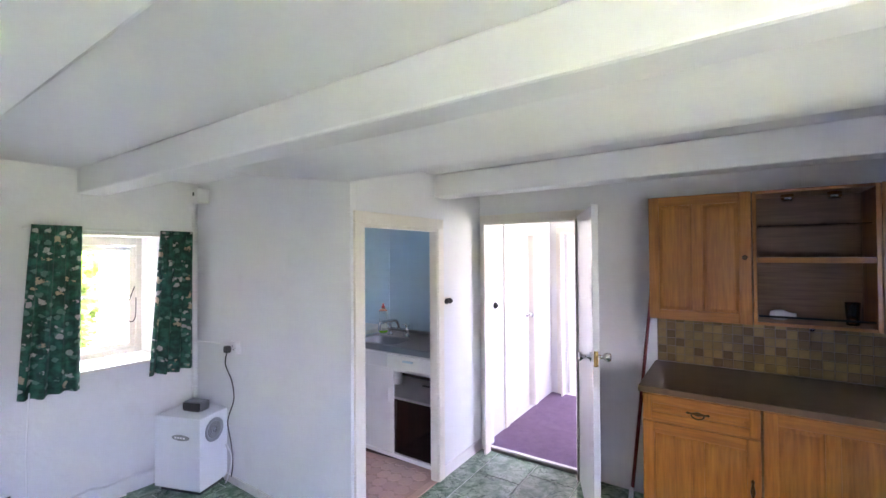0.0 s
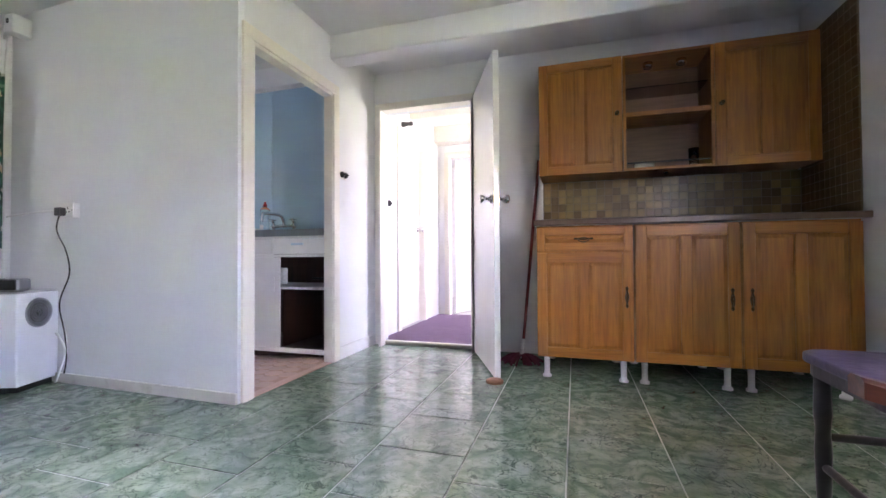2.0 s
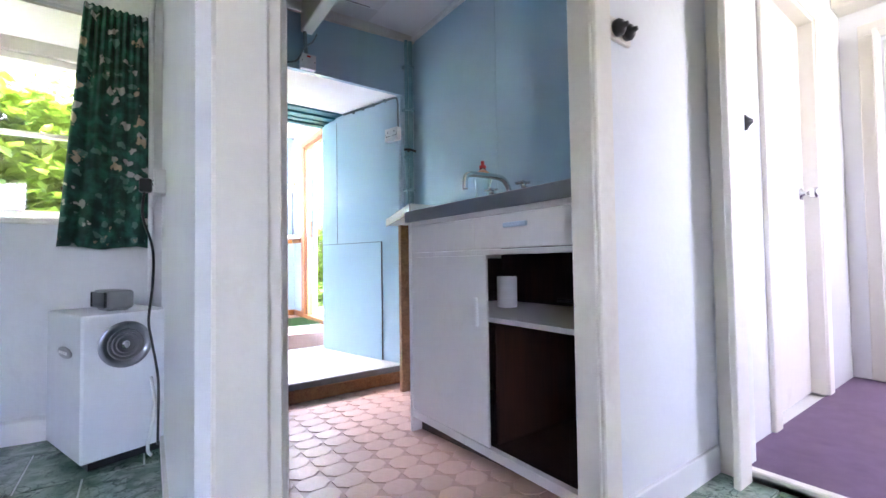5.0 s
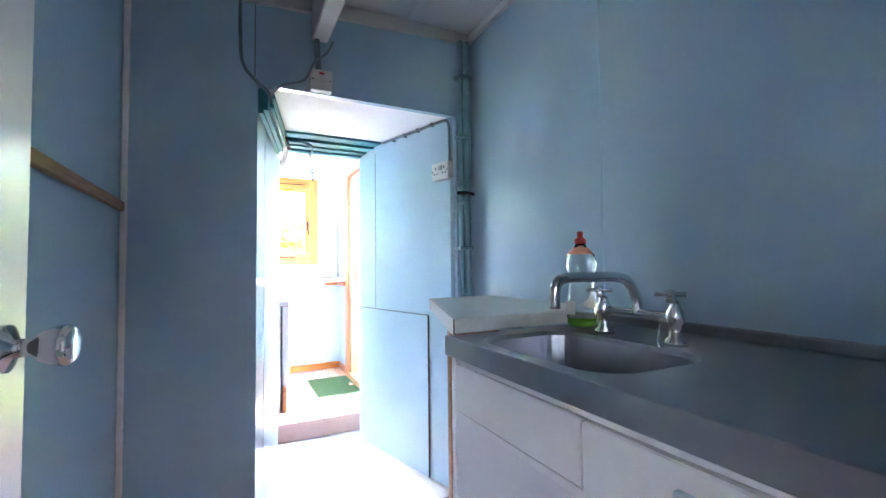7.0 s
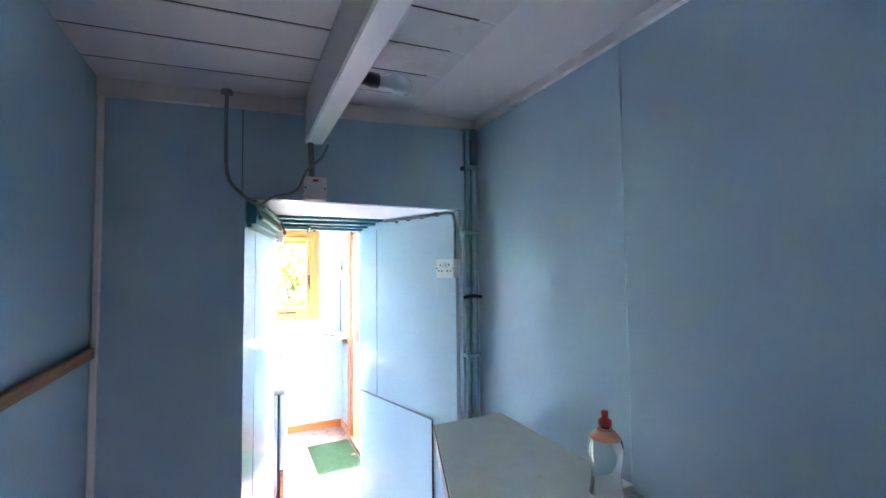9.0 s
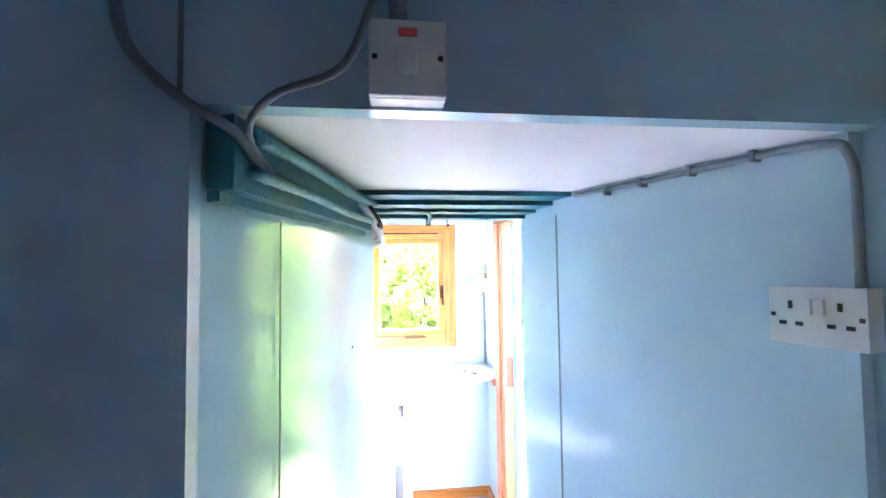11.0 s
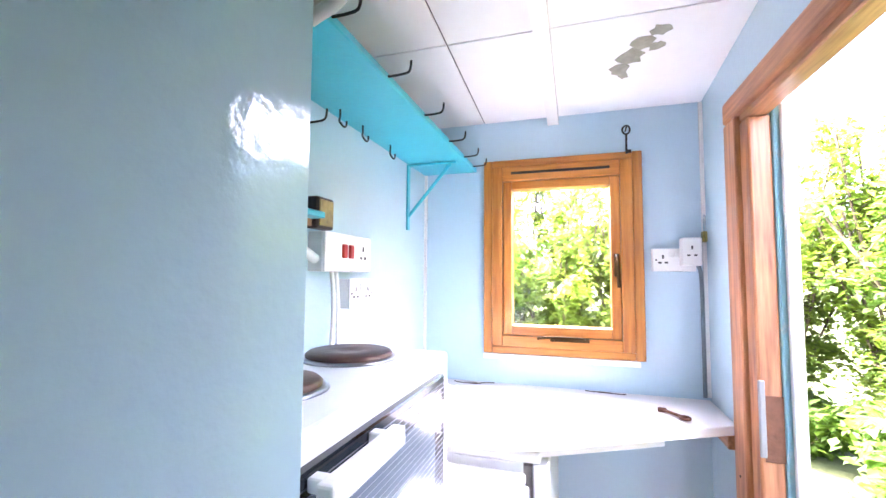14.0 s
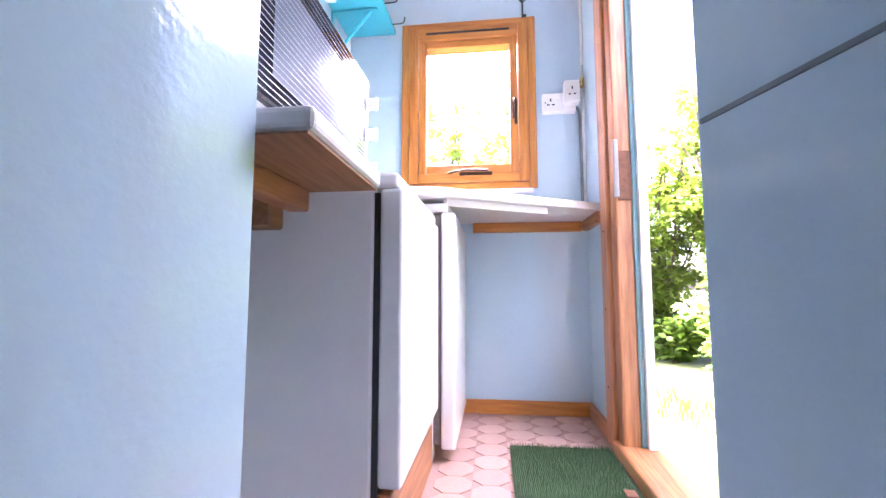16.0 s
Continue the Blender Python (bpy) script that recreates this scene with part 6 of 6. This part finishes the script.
socket_plate("window_socket", (XL, 1.255, 1.535), 0.146, 0.086, "+x", "white double socket beside the pine window", 2)
ad = thing("socket_adaptor", (XL + 0.05, 1.29, 1.545), "white plug-in adaptor in the double socket", "adaptor")
part("body", box(B(), (XL + 0.038, 1.272, 1.512), (XL + 0.085, 1.338, 1.615), 0.006, 2), WHITEP, ad)
for dy, dz, a, b in ((0, 0.018, 0.003, 0.007), (-0.011, -0.01, 0.005, 0.003), (0.011, -0.01, 0.005, 0.003)):
    part("pin_slot", box(B(), (XL + 0.0845, 1.305 + dy - a, 1.56 + dz - b), (XL + 0.0858, 1.305 + dy + a, 1.56 + dz + b)), BLACKP, ad)
solo("socket_cable", tube(B(), [(XL + 0.012, 1.328, 1.52), (XL + 0.012, 1.345, 1.5), (XL + 0.012, 1.35, 1.42), (XL + 0.012, 1.35, 1.2), (XL + 0.012, 1.35, 1.03)], 0.007), GREYC, "grey painted cable down to the worktop", "cable", smooth=True)
hk = thing("hanging_key", (XL + 0.02, 1.098, 2.0), "old dark iron key hung on a nail", "key")
bm = tube(B(), [(XL + 0.035, 1.098 + 0.014 * math.cos(a), 2.05 + 0.017 * math.sin(a)) for a in (k * 0.7 for k in range(10))], 0.0035)
cyl(bm, (XL + 0.035, 1.098, 2.033), (XL + 0.035, 1.098, 1.955), 0.004, seg=8)
box(bm, (XL + 0.033, 1.098, 1.957), (XL + 0.037, 1.115, 1.97))
part("key", bm, IRON, hk, "", True)
part("nail", cyl(B(), (XL, 1.098, 2.055), (XL + 0.045, 1.098, 2.057), 0.003, seg=8), IRON, hk)
pk = thing("padlock", (-4.19, YL1 - 0.01, 1.63), "small brass padlock hanging on the wall", "padlock")
part("body", box(B(), (-4.21, YL1 - 0.022, 1.60), (-4.18, YL1 - 0.006, 1.64), 0.004, 2), GOLD, pk)
part("shackle", tube(B(), [(-4.205, YL1 - 0.012, 1.635), (-4.206, YL1 - 0.012, 1.68), (-4.195, YL1 - 0.012, 1.7), (-4.184, YL1 - 0.012, 1.68), (-4.185, YL1 - 0.012, 1.635)], 0.0035), CHROME, pk, "", True)

# worktop under the window
lw = thing("lean_to_worktop", (-3.95, 0.8, 1.0), "chipped white worktop below the pine window", "worktop")
part("slab", prism(B(), [(XL + 0.001, YL0 + 0.002), (XL + 0.001, YL1 - 0.002), (-3.95, YL1 - 0.002), (-3.93, 1.33), (-3.63, 0.80), (-3.60, 0.72), (-3.60, YL0 + 0.002)], 0.99, 1.02, 0.004), WHITEM, lw)
part("front_batten", prism(B(), [(-3.66, 0.80), (-3.86, 1.15), (-3.875, 1.14), (-3.675, 0.79)], 0.965, 0.989), WHITEM, lw)
part("wall_batten", box(B(), (XL + 0.001, 0.86, 0.945), (XL + 0.03, YL1 - 0.03, 0.989), 0.003), PINE_H, lw, "orange wooden batten")
part("side_batten", box(B(), (XL + 0.031, YL1 - 0.03, 0.945), (-3.95, YL1 - 0.001, 0.989), 0.003), FRAME_H, lw, "orange wooden batten")
for i, (x, y, r) in enumerate(((-3.9, 0.98, 0.02), (-4.19, 0.45, 0.012), (-4.2, 0.52, 0.02), (-4.21, 0.98, 0.012), (-4.2, 1.03, 0.008))):
    bm = B()
    rn = random.Random(i)
    tube(bm, [(x + rn.uniform(-r, r), y - 0.05 + 0.033 * k, 1.0212) for k in range(4)], 0.0025, 5, 3)
    solo("worktop_chip", bm, DARKW, "dark crack in the white worktop", "crack", "worktop cracks")
ky = thing("rusty_key", (-3.99, 1.2, 1.02), "rusty key lying on the white worktop", "key")
bm = cyl(B(), (-4.03, 1.17, 1.027), (-3.97, 1.215, 1.027), 0.005, seg=8)
tube(bm, [(-3.955 + 0.017 * math.cos(a), 1.226 + 0.014 * math.sin(a), 1.0265) for a in (k * 0.7 for k in range(10))], 0.0045)
box(bm, (-4.03, 1.16, 1.021), (-4.015, 1.185, 1.033))
part("key", bm, RUST, ky, "", True)

# oven, slab, fridge and freezer
sl = thing("oven_shelf", (-2.95, 0.5, 0.9), "white slab shelf on brown timber bearers", "shelf")
part("slab", box(B(), (-3.08, YL0 + 0.002, 0.888), (XO - 0.015, 0.735, 0.922), 0.01, 3), WHITEM, sl)
part("underside", box(B(), (-3.075, YL0 + 0.004, 0.884), (XO - 0.016, 0.728, 0.8875)), ROUGHW, sl, "bare brown board underside")
part("bearer", box(B(), (-3.06, 0.56, 0.842), (XO - 0.015, 0.6, 0.8835), 0.004), FRAME_H, sl, "brown timber bearer")
part("bearer", box(B(), (-3.05, 0.30, 0.842), (XO - 0.015, 0.34, 0.8835), 0.004), FRAME_H, sl, "brown timber bearer")
part("cross_bearer", box(B(), (-3.04, 0.341, 0.805), (-2.99, 0.559, 0.8835), 0.004), ROUGHW, sl, "brown timber bearer")
ov = thing("mini_oven", (-3.1, 0.43, 0.93), "white table-top oven with hotplates and striped glass door", "oven")
OX0, OX1, OY, OZ0, OZ1 = -3.425, -2.80, 0.615, 0.948, 1.285
part("body", box(B(), (OX0, YL0 + 0.04, OZ0), (OX1, OY - 0.012, OZ1), 0.008, 2), WHITEE, ov)
for x in (OX0 + 0.05, OX1 - 0.05):
    for y in (0.34, 0.56):
        part("foot", cyl(B(), (x, y, 0.929), (x, y, OZ0 + 0.001), 0.015), BLACKP, ov)
dr = part("door", box(B(), (OX0 + 0.085, OY - 0.0115, OZ0 + 0.025), (OX1, OY + 0.006, OZ1 - 0.035), 0.003), OVENG, ov, "black glass door")
bm = B()
for k in range(24):
    z = OZ0 + 0.036 + k * 0.0108
    box(bm, (OX0 + 0.09, OY + 0.006, z), (OX1 - 0.003, OY + 0.0068, z + 0.0015))
part("stripe", bm, mat("printed_grey_stripe", (0.17, 0.18, 0.22), 0.35), dr, "pale printed stripes")
part("viewing_window", box(B(), (OX0 + 0.15, OY + 0.0061, OZ0 + 0.07), (OX1 - 0.07, OY + 0.0064, OZ1 - 0.09)), mat("smoky_inner_glass", (0.12, 0.15, 0.19), 0.06), dr, "smoky window")
hb2 = box(B(), (OX0 + 0.42, OY + 0.03, OZ1 - 0.062), (OX1 - 0.01, OY + 0.052, OZ1 - 0.034), 0.004, 2)
for x in (OX0 + 0.43, OX1 - 0.05):
    box(hb2, (x, OY + 0.006, OZ1 - 0.057), (x + 0.02, OY + 0.031, OZ1 - 0.04), 0.002)
part("door_handle", hb2, WHITEP, dr, "white bar handle")
for zz in (OZ0 + 0.07, OZ0 + 0.165, OZ0 + 0.25):
    kb = lathe(B(), (OX0 + 0.042, OY - 0.012, zz), [(0.024, 0.0), (0.023, 0.008), (0.016, 0.012), (0.015, 0.028), (0.013, 0.03)], 18, "Y")
    box(kb, (OX0 + 0.038, OY + 0.015, zz - 0.018), (OX0 + 0.046, OY + 0.026, zz + 0.018), 0.002)
    part("control_knob", kb, WHITEP, ov, "white rotary knob", True)
bm = B()
for k in range(14):
    box(bm, (OX0 + 0.1 + k * 0.035, OY - 0.0125, OZ0 + 0.008), (OX0 + 0.118 + k * 0.035, OY - 0.0105, OZ0 + 0.014))
part("vent_slot", bm, BLACKP, ov, "row of dark vent slots")
for x, y, r in ((-3.27, 0.42, 0.095), (-2.99, 0.44, 0.08)):
    hp = part("hotplate", lathe(B(), (x, y, OZ1), [(r, 0.0), (r, 0.012), (r - 0.006, 0.017), (0.03, 0.017), (0.02, 0.014), (0.001, 0.014)], 32), HOB, ov, "brown cast-iron hotplate", True)
    part("trim_ring", lathe(B(), (x, y, OZ1), [(r + 0.012, 0.0), (r + 0.01, 0.005), (r + 0.001, 0.006)], 32), STEEL, hp, "", True)


def undercounter(name, x0, x1, yb, yf, z0, z1, gap, label, cat, dz=0.045, seal=BLACKP):
    t = thing(name, ((x0 + x1) / 2, (yb + yf) / 2, z0), label, cat)
    part("body", box(B(), (x0, yb, z0 + 0.03), (x1, yf - 0.06, z1 - 0.03), 0.005, 2), WHITEE, t)
    part("seal", box(B(), (x0 + 0.006, yf - 0.06, z0 + 0.06), (x1 - 0.006, yf - 0.048 + gap, z1 - 0.04)), seal, t, "dark rubber door seal")
    part("door", box(B(), (x0, yf - 0.047 + gap, z0 + dz), (x1, yf + gap, z1 - 0.032), 0.008, 3), WHITEE, t)
    part("lid", box(B(), (x0 - 0.004, yb, z1 - 0.03), (x1 + 0.004, yf - 0.01, z1), 0.008, 3), WHITEP, t)
    part("plinth", box(B(), (x0 + 0.02, yb, z0), (x1 - 0.02, yf - 0.09, z0 + 0.03)), BLACKP, t)
    part("foot", box(B(), (x1 - 0.07, yf - 0.1, z0), (x1 - 0.02, yf - 0.062, z0 + 0.032), 0.004), WHITEP, t, "white levelling foot")
    return t


undercounter("fridge", -3.64, -3.10, YL0 + 0.02, 0.775, ZL + 0.0, 0.927, 0.0, "white under-counter fridge beside the oven shelf", "fridge", 0.175)
undercounter("freezer", -4.20, -3.66, YL0 + 0.02, 0.815, ZL, 0.975, 0.012, "white under-counter freezer with worn door seal", "freezer", seal=mat("mouldy_grey_seal", (0.16, 0.15, 0.14), 0.8, var=0.7, scale=30, fine=90))
solo("fridge_kick_board", box(B(), (-3.64, 0.73, ZL), (-3.095, 0.756, ZL + 0.168), 0.003), FRAME_H, "bare brown board below the fridge door", "board")
solo("step_lean_to", box(B(), (XO - 0.14, 0.60, 0.03), (XO - 0.118, YL1, ZL), 0.003), PINKT, kind="structure", label="pale pink riser at the lean-to floor")

# door mat
dm = thing("door_mat", (-3.57, 1.17, ZL), "green plastic grass door mat by the back door", "door mat")
part("backing", box(B(), (-3.835, 1.0, ZL + 0.001), (-3.30, 1.335, ZL + 0.008), 0.002), MATG, dm)
bm = B()
rn = random.Random(3)
for i in range(44):
    for j in range(60):
        x, y = -3.83 + i * 0.0121, 1.003 + j * 0.0055
        dx, dy, hh = rn.uniform(-0.005, 0.005), rn.uniform(-0.004, 0.004), rn.uniform(0.010, 0.018)
        a = bm.verts.new((x - 0.003, y, ZL + 0.008))
        b = bm.verts.new((x + 0.003, y + 0.002, ZL + 0.008))
        c = bm.verts.new((x + dx, y + dy, ZL + 0.008 + hh))
        bm.faces.new((a, b, c))
tagged(part("bristles", bm, MATG, dm), kind="stuff")
solo("dry_leaf", box(B(), (-3.50, 1.28, ZL + 0.024), (-3.46, 1.31, ZL + 0.027), 0.001), RUST, "dry brown leaf on the door mat", "leaf")
rn = random.Random(5)
bm = B()
for cx, cy, r in ((-3.93, 1.05, 0.035), (-3.86, 1.08, 0.045), (-3.79, 1.11, 0.04), (-3.74, 1.15, 0.03), (-3.97, 1.07, 0.02), (-3.82, 1.15, 0.025)):
    prism(bm, [(cx + r * rn.uniform(0.6, 1.2) * math.cos(a), cy + r * rn.uniform(0.5, 1.1) * math.sin(a)) for a in (k * 0.571 for k in range(11))], lambda x, y: lz(x, y) - 0.002 - r * 0.01, lambda x, y: lz(x, y) + 0.001)
solo("ceiling_peeled_patch", bm, PEEL, kind="structure", label="grey patch of peeled ceiling paint")

# ---- outside ----
solo("ground", box(B(), (-150, -150, -1.2), (150, 150, -0.32)), SOIL, kind="structure", label="rough grass and bare soil")
bm = B()
rn = random.Random(8)
gn = 26
vs = [[bm.verts.new((-9 + i * 0.5, 1.47 + j * 0.35, -0.06 + 0.03 * noise.noise((i * 0.4, j * 0.4, 0)) - (0.25 if j == gn or i == 0 or i == gn else 0))) for j in range(gn + 1)] for i in range(gn + 1)]
for i in range(gn):
    for j in range(gn):
        bm.faces.new((vs[i][j], vs[i + 1][j], vs[i + 1][j + 1], vs[i][j + 1]))
solo("ground_garden_bank", bm, SOIL, kind="structure", label="patchy grass and soil outside the back door")
bm = B()
for k in range(9000):
    x, y = rn.uniform(-8, -2.8), 1.5 + abs(rn.gauss(0, 1.1))
    if noise.noise((x * 0.9, y * 0.9, 5)) < -0.05:
        continue
    a, l, w = rn.uniform(0, 6.28), rn.uniform(0.05, 0.16), 0.004
    p = Vector((x, y, -0.07))
    d, s = Vector((math.cos(a), math.sin(a), 0)), Vector((-math.sin(a), math.cos(a), 0)) * w
    v0, v1 = bm.verts.new(p - s), bm.verts.new(p + s)
    v2, v3 = bm.verts.new(p + d * l * 0.3 + Vector((0, 0, l * 0.7)) + s * 0.7), bm.verts.new(p + d * l * 0.3 + Vector((0, 0, l * 0.7)) - s * 0.7)
    v4 = bm.verts.new(p + d * l * 0.8 + Vector((0, 0, l * 0.9)))
    bm.faces.new((v0, v1, v2, v3))
    bm.faces.new((v3, v2, v4))
solo("grass_tufts", bm, GRASS, "rough grass outside the back door", "grass", kind="stuff")


def shrub(at, height, spread, leaves, seed, m, size=0.05, stems=11):
    rn = random.Random(seed)
    t = thing("garden_shrub", at, "tall leafy green shrub in spring growth" if height > 1.5 else "low broad-leaved green undergrowth", "shrub", "garden shrubs")
    bs, tips = B(), []
    for i in range(stems):
        a, lean = rn.uniform(0, 6.28), rn.uniform(0.15, 1.0) * spread
        hh = height * rn.uniform(0.65, 1.05)
        pts = []
        for k in range(5):
            u = k / 4
            pts.append(Vector((at[0] + math.cos(a) * lean * u ** 1.3 + rn.gauss(0, 0.03), at[1] + math.sin(a) * lean * u ** 1.3 + rn.gauss(0, 0.03), at[2] + hh * u)))
        tube(bs, pts, 0.006 * height / 2 + 0.003, 5, 3)
        for k in range(1, 5):
            for _ in range(4):
                u = rn.uniform(0.0, 1)
                p = pts[k - 1].lerp(pts[k], u)
                if (p.z - at[2]) / height < 0.12:
                    continue
                q = p + Vector((rn.gauss(0, 0.25) * spread, rn.gauss(0, 0.25) * spread, rn.uniform(0.0, 0.3) * height * 0.4))
                tube(bs, [p, (p + q) / 2 + Vector((0, 0, 0.03)), q], 0.004, 4, 2)
                tips.append((p, q))
    part("branchwork", bs, BARK, t)
    bl = B()
    for _ in range(leaves):
        p, q = rn.choice(tips)
        c = p.lerp(q, rn.uniform(0.2, 1.15)) + Vector((rn.gauss(0, 0.05), rn.gauss(0, 0.05), rn.gauss(0, 0.04)))
        a, tilt, s = rn.uniform(0, 6.28), rn.uniform(-0.5, 0.9), size * rn.uniform(0.5, 1.25)
        d = Vector((math.cos(a) * math.cos(tilt), math.sin(a) * math.cos(tilt), -math.sin(tilt)))
        w = d.cross(Vector((rn.gauss(0, 0.3), rn.gauss(0, 0.3), 1))).normalized() * s * 0.3
        n2 = d.cross(w).normalized() * s * 0.08
        v = [bl.verts.new(x) for x in (c, c + d * s * 0.5 + w - n2, c + d * s, c + d * s * 0.5 - w - n2, c + d * s * 0.5)]
        bl.faces.new((v[0], v[1], v[4]))
        bl.faces.new((v[1], v[2], v[4]))
        bl.faces.new((v[2], v[3], v[4]))
        bl.faces.new((v[3], v[0], v[4]))
    tagged(part("crown", bl, m, t), kind="stuff")
    return t


rn = random.Random(21)
k = 0
for x in (-7.6, -6.9, -6.2, -5.6, -5.0, -4.4, -3.8, -3.2):
    shrub((x + rn.uniform(-0.2, 0.2), 3.6 + rn.uniform(-0.4, 0.7), -0.1), rn.uniform(2.2, 2.9), 0.75, 9500, 100 + k, LEAF_A if k % 3 else LEAF_B, 0.075)
    k += 1
for x in (-7.0, -5.9, -5.0, -4.2, -3.4):
    shrub((x, 2.75 + rn.uniform(-0.2, 0.3), -0.1), rn.uniform(0.6, 0.9), 0.5, 3200, 200 + k, LEAF_B, 0.1, 6)
    k += 1
for y in (-1.6, -0.8, 0.0, 0.7, 1.4, 2.1, 2.8):
    shrub((-7.4 + rn.uniform(-0.4, 0.4), y, -0.1), rn.uniform(2.1, 2.6), 0.7, 9000, 300 + k, LEAF_A if k % 3 else LEAF_B, 0.075)
    k += 1
for x in (-8.5, -7.2, -5.9, -4.6, -3.3, -2.0):
    shrub((x, 5.4 + rn.uniform(-0.3, 0.3), -0.1), rn.uniform(2.8, 3.4), 0.95, 7000, 400 + k, LEAF_A, 0.1)
    k += 1
for y in (-0.9, 0.1, 1.0, 1.9, 2.9):
    shrub((-8.9 + rn.uniform(-0.3, 0.3), y, -0.1), rn.uniform(3.0, 3.7), 0.9, 7500, 500 + k, LEAF_A, 0.08, 9)
    k += 1
# vine leaves by the deep window, thickened to block light from its recess
shrub((-3.35, -1.2, -0.3), 2.6, 0.5, 4600, 77, LEAF_A, 0.13, 9)
shrub((-3.4, -0.8, -0.3), 2.5, 0.38, 4600, 78, LEAF_A, 0.13, 9)
shrub((-3.3, -0.5, -0.3), 2.4, 0.22, 3600, 79, LEAF_A, 0.13, 8)

# ---- floor squares and wall tiles, last ----


def shared(name, bm, material):
    me = bpy.data.meshes.new(name)
    bm.to_mesh(me)
    bm.free()
    me.materials.append(material)
    return me


def put(name, me, parent, at, tilt=0.0):
    ob = new(name, me)
    ob.parent = parent
    ob.matrix_world = Matrix.Translation(Vector(at) - ORG[parent.name]) @ Matrix.Rotation(tilt, 4, "Y")
    return ob


FL = bpy.data.objects["floor_living"]
TW, TH = 0.356, 0.344
squares = {}
for i in range(-9, 6):
    xc = 1.235 + (i + 0.5) * TW
    if xc - TW / 2 < XW - 0.2 or xc + TW / 2 > XE + 0.3:
        continue
    for j in range(-11, 6):
        yc = -0.04 + (j + 0.5) * TH + (0.172 if i % 2 else 0.0)
        if yc - TH / 2 > YN + 0.05 or yc + TH / 2 < YS:
            continue
        ya, yb, xa = -TH / 2, TH / 2, -TW / 2
        if yc > 0.03 and xc + TW / 2 > 0.0:
            xa = max(xa, 0.0 - xc)                      # cut along the small kitchen's door wall
            if xa > -TW / 2 and yc - TH / 2 < 0.02:
                put("floor_square", shared("floor_square", box(B(), (-TW / 2 + 0.003, ya + 0.003, -0.0035), (xa, 0.03 - yc, 0.0), 0.001), VINYL), FL, (xc, yc, 0.0))
        elif xc < 0.0:
            yb = min(yb, 0.03 - yc)                     # cut along the partition
        if TW / 2 - xa < 0.008 or yb - ya < 0.008:
            continue
        key = (round(xa, 3), round(yb, 3))
        if key not in squares:
            squares[key] = shared("floor_square", box(B(), (xa + 0.003, ya + 0.003, -0.0035), (TW / 2 - 0.003, yb - 0.003, 0.0), 0.001), VINYL)
        put("floor_square", squares[key], FL, (xc, yc, 0.0))


def octo(r, z):
    b = B()
    pts = [(r * math.cos(a), r * math.sin(a)) for a in (radians(22.5 + 45 * k) for k in range(8))]
    return prism(b, pts, -0.004, z, 0.0012)


FK, FLN = bpy.data.objects["floor_kitchen"], bpy.data.objects["floor_lean_to"]
me = shared("floor_tile", octo(0.0572, 0.0), PINKT)
for fl, x0, x1, y0, y1, z in ((FK, XK, -0.05, YK0, 1.2, ZK), (FLN, -4.23, -3.0, 0.78, YL1, ZL)):
    n = 0
    y = y0 + 0.05
    r = 0
    while y < y1:
        x = x0 + (0.05 if r % 2 else 0.0) + 0.05
        while x < x1:
            put("floor_tile", me, fl, (x, y, zf(x) if fl is FK else z), -math.atan(0.0545) if fl is FK and x < -0.3 else 0.0)
            x += 0.107
        y += 0.107
        r += 1
bm = box(B(), (-0.055, 0.1, ZK - 0.15), (0.0, 0.86, 0.0045))
solo("trim_kitchen_threshold", bm, PINKT, kind="structure", label="worn pink floor edge in the doorway")

WN, WE = bpy.data.objects["wall_north"], bpy.data.objects["wall_east"]
P = 0.0535
me = shared("wall_tile", box(B(), (-P / 2 + 0.002, -0.005, -P / 2 + 0.002), (P / 2 - 0.002, 0.0, P / 2 - 0.002), 0.0015), TILEA)
solo("trim_tile_grout", box(B(), (1.40, YN - 0.003, 0.953), (XE - 0.003, YN - 0.0005, 1.285)), TGROUT, kind="structure", label="tan grout behind the mosaic tiles")
solo("trim_tile_grout_side", box(B(), (XE - 0.003, 0.94, 0.953), (XE - 0.0005, YN - 0.003, 2.09)), TGROUT, kind="structure", label="tan grout behind the mosaic tiles")
for i in range(30):
    for j in range(6):
        put("wall_tile", me, WN, (1.405 + (i + 0.5) * P, YN - 0.0032, 0.957 + (j + 0.5) * P))
bm = B()
for i in range(11):
    for j in range(21):
        y, z = YN - 0.006 - (i + 0.5) * P, 0.957 + (j + 0.5) * P
        box(bm, (XE - 0.008, y - P / 2 + 0.002, z - P / 2 + 0.002), (XE - 0.0032, y + P / 2 - 0.002, z + P / 2 - 0.002), 0.001)
tl = part("side_tiles", bm, mat("brown_mosaic_side", (0.16, 0.1, 0.045), 0.22, var=0.35, scale=14, fine=60, bump=0.05), WE)
tagged(tl, kind="stuff")
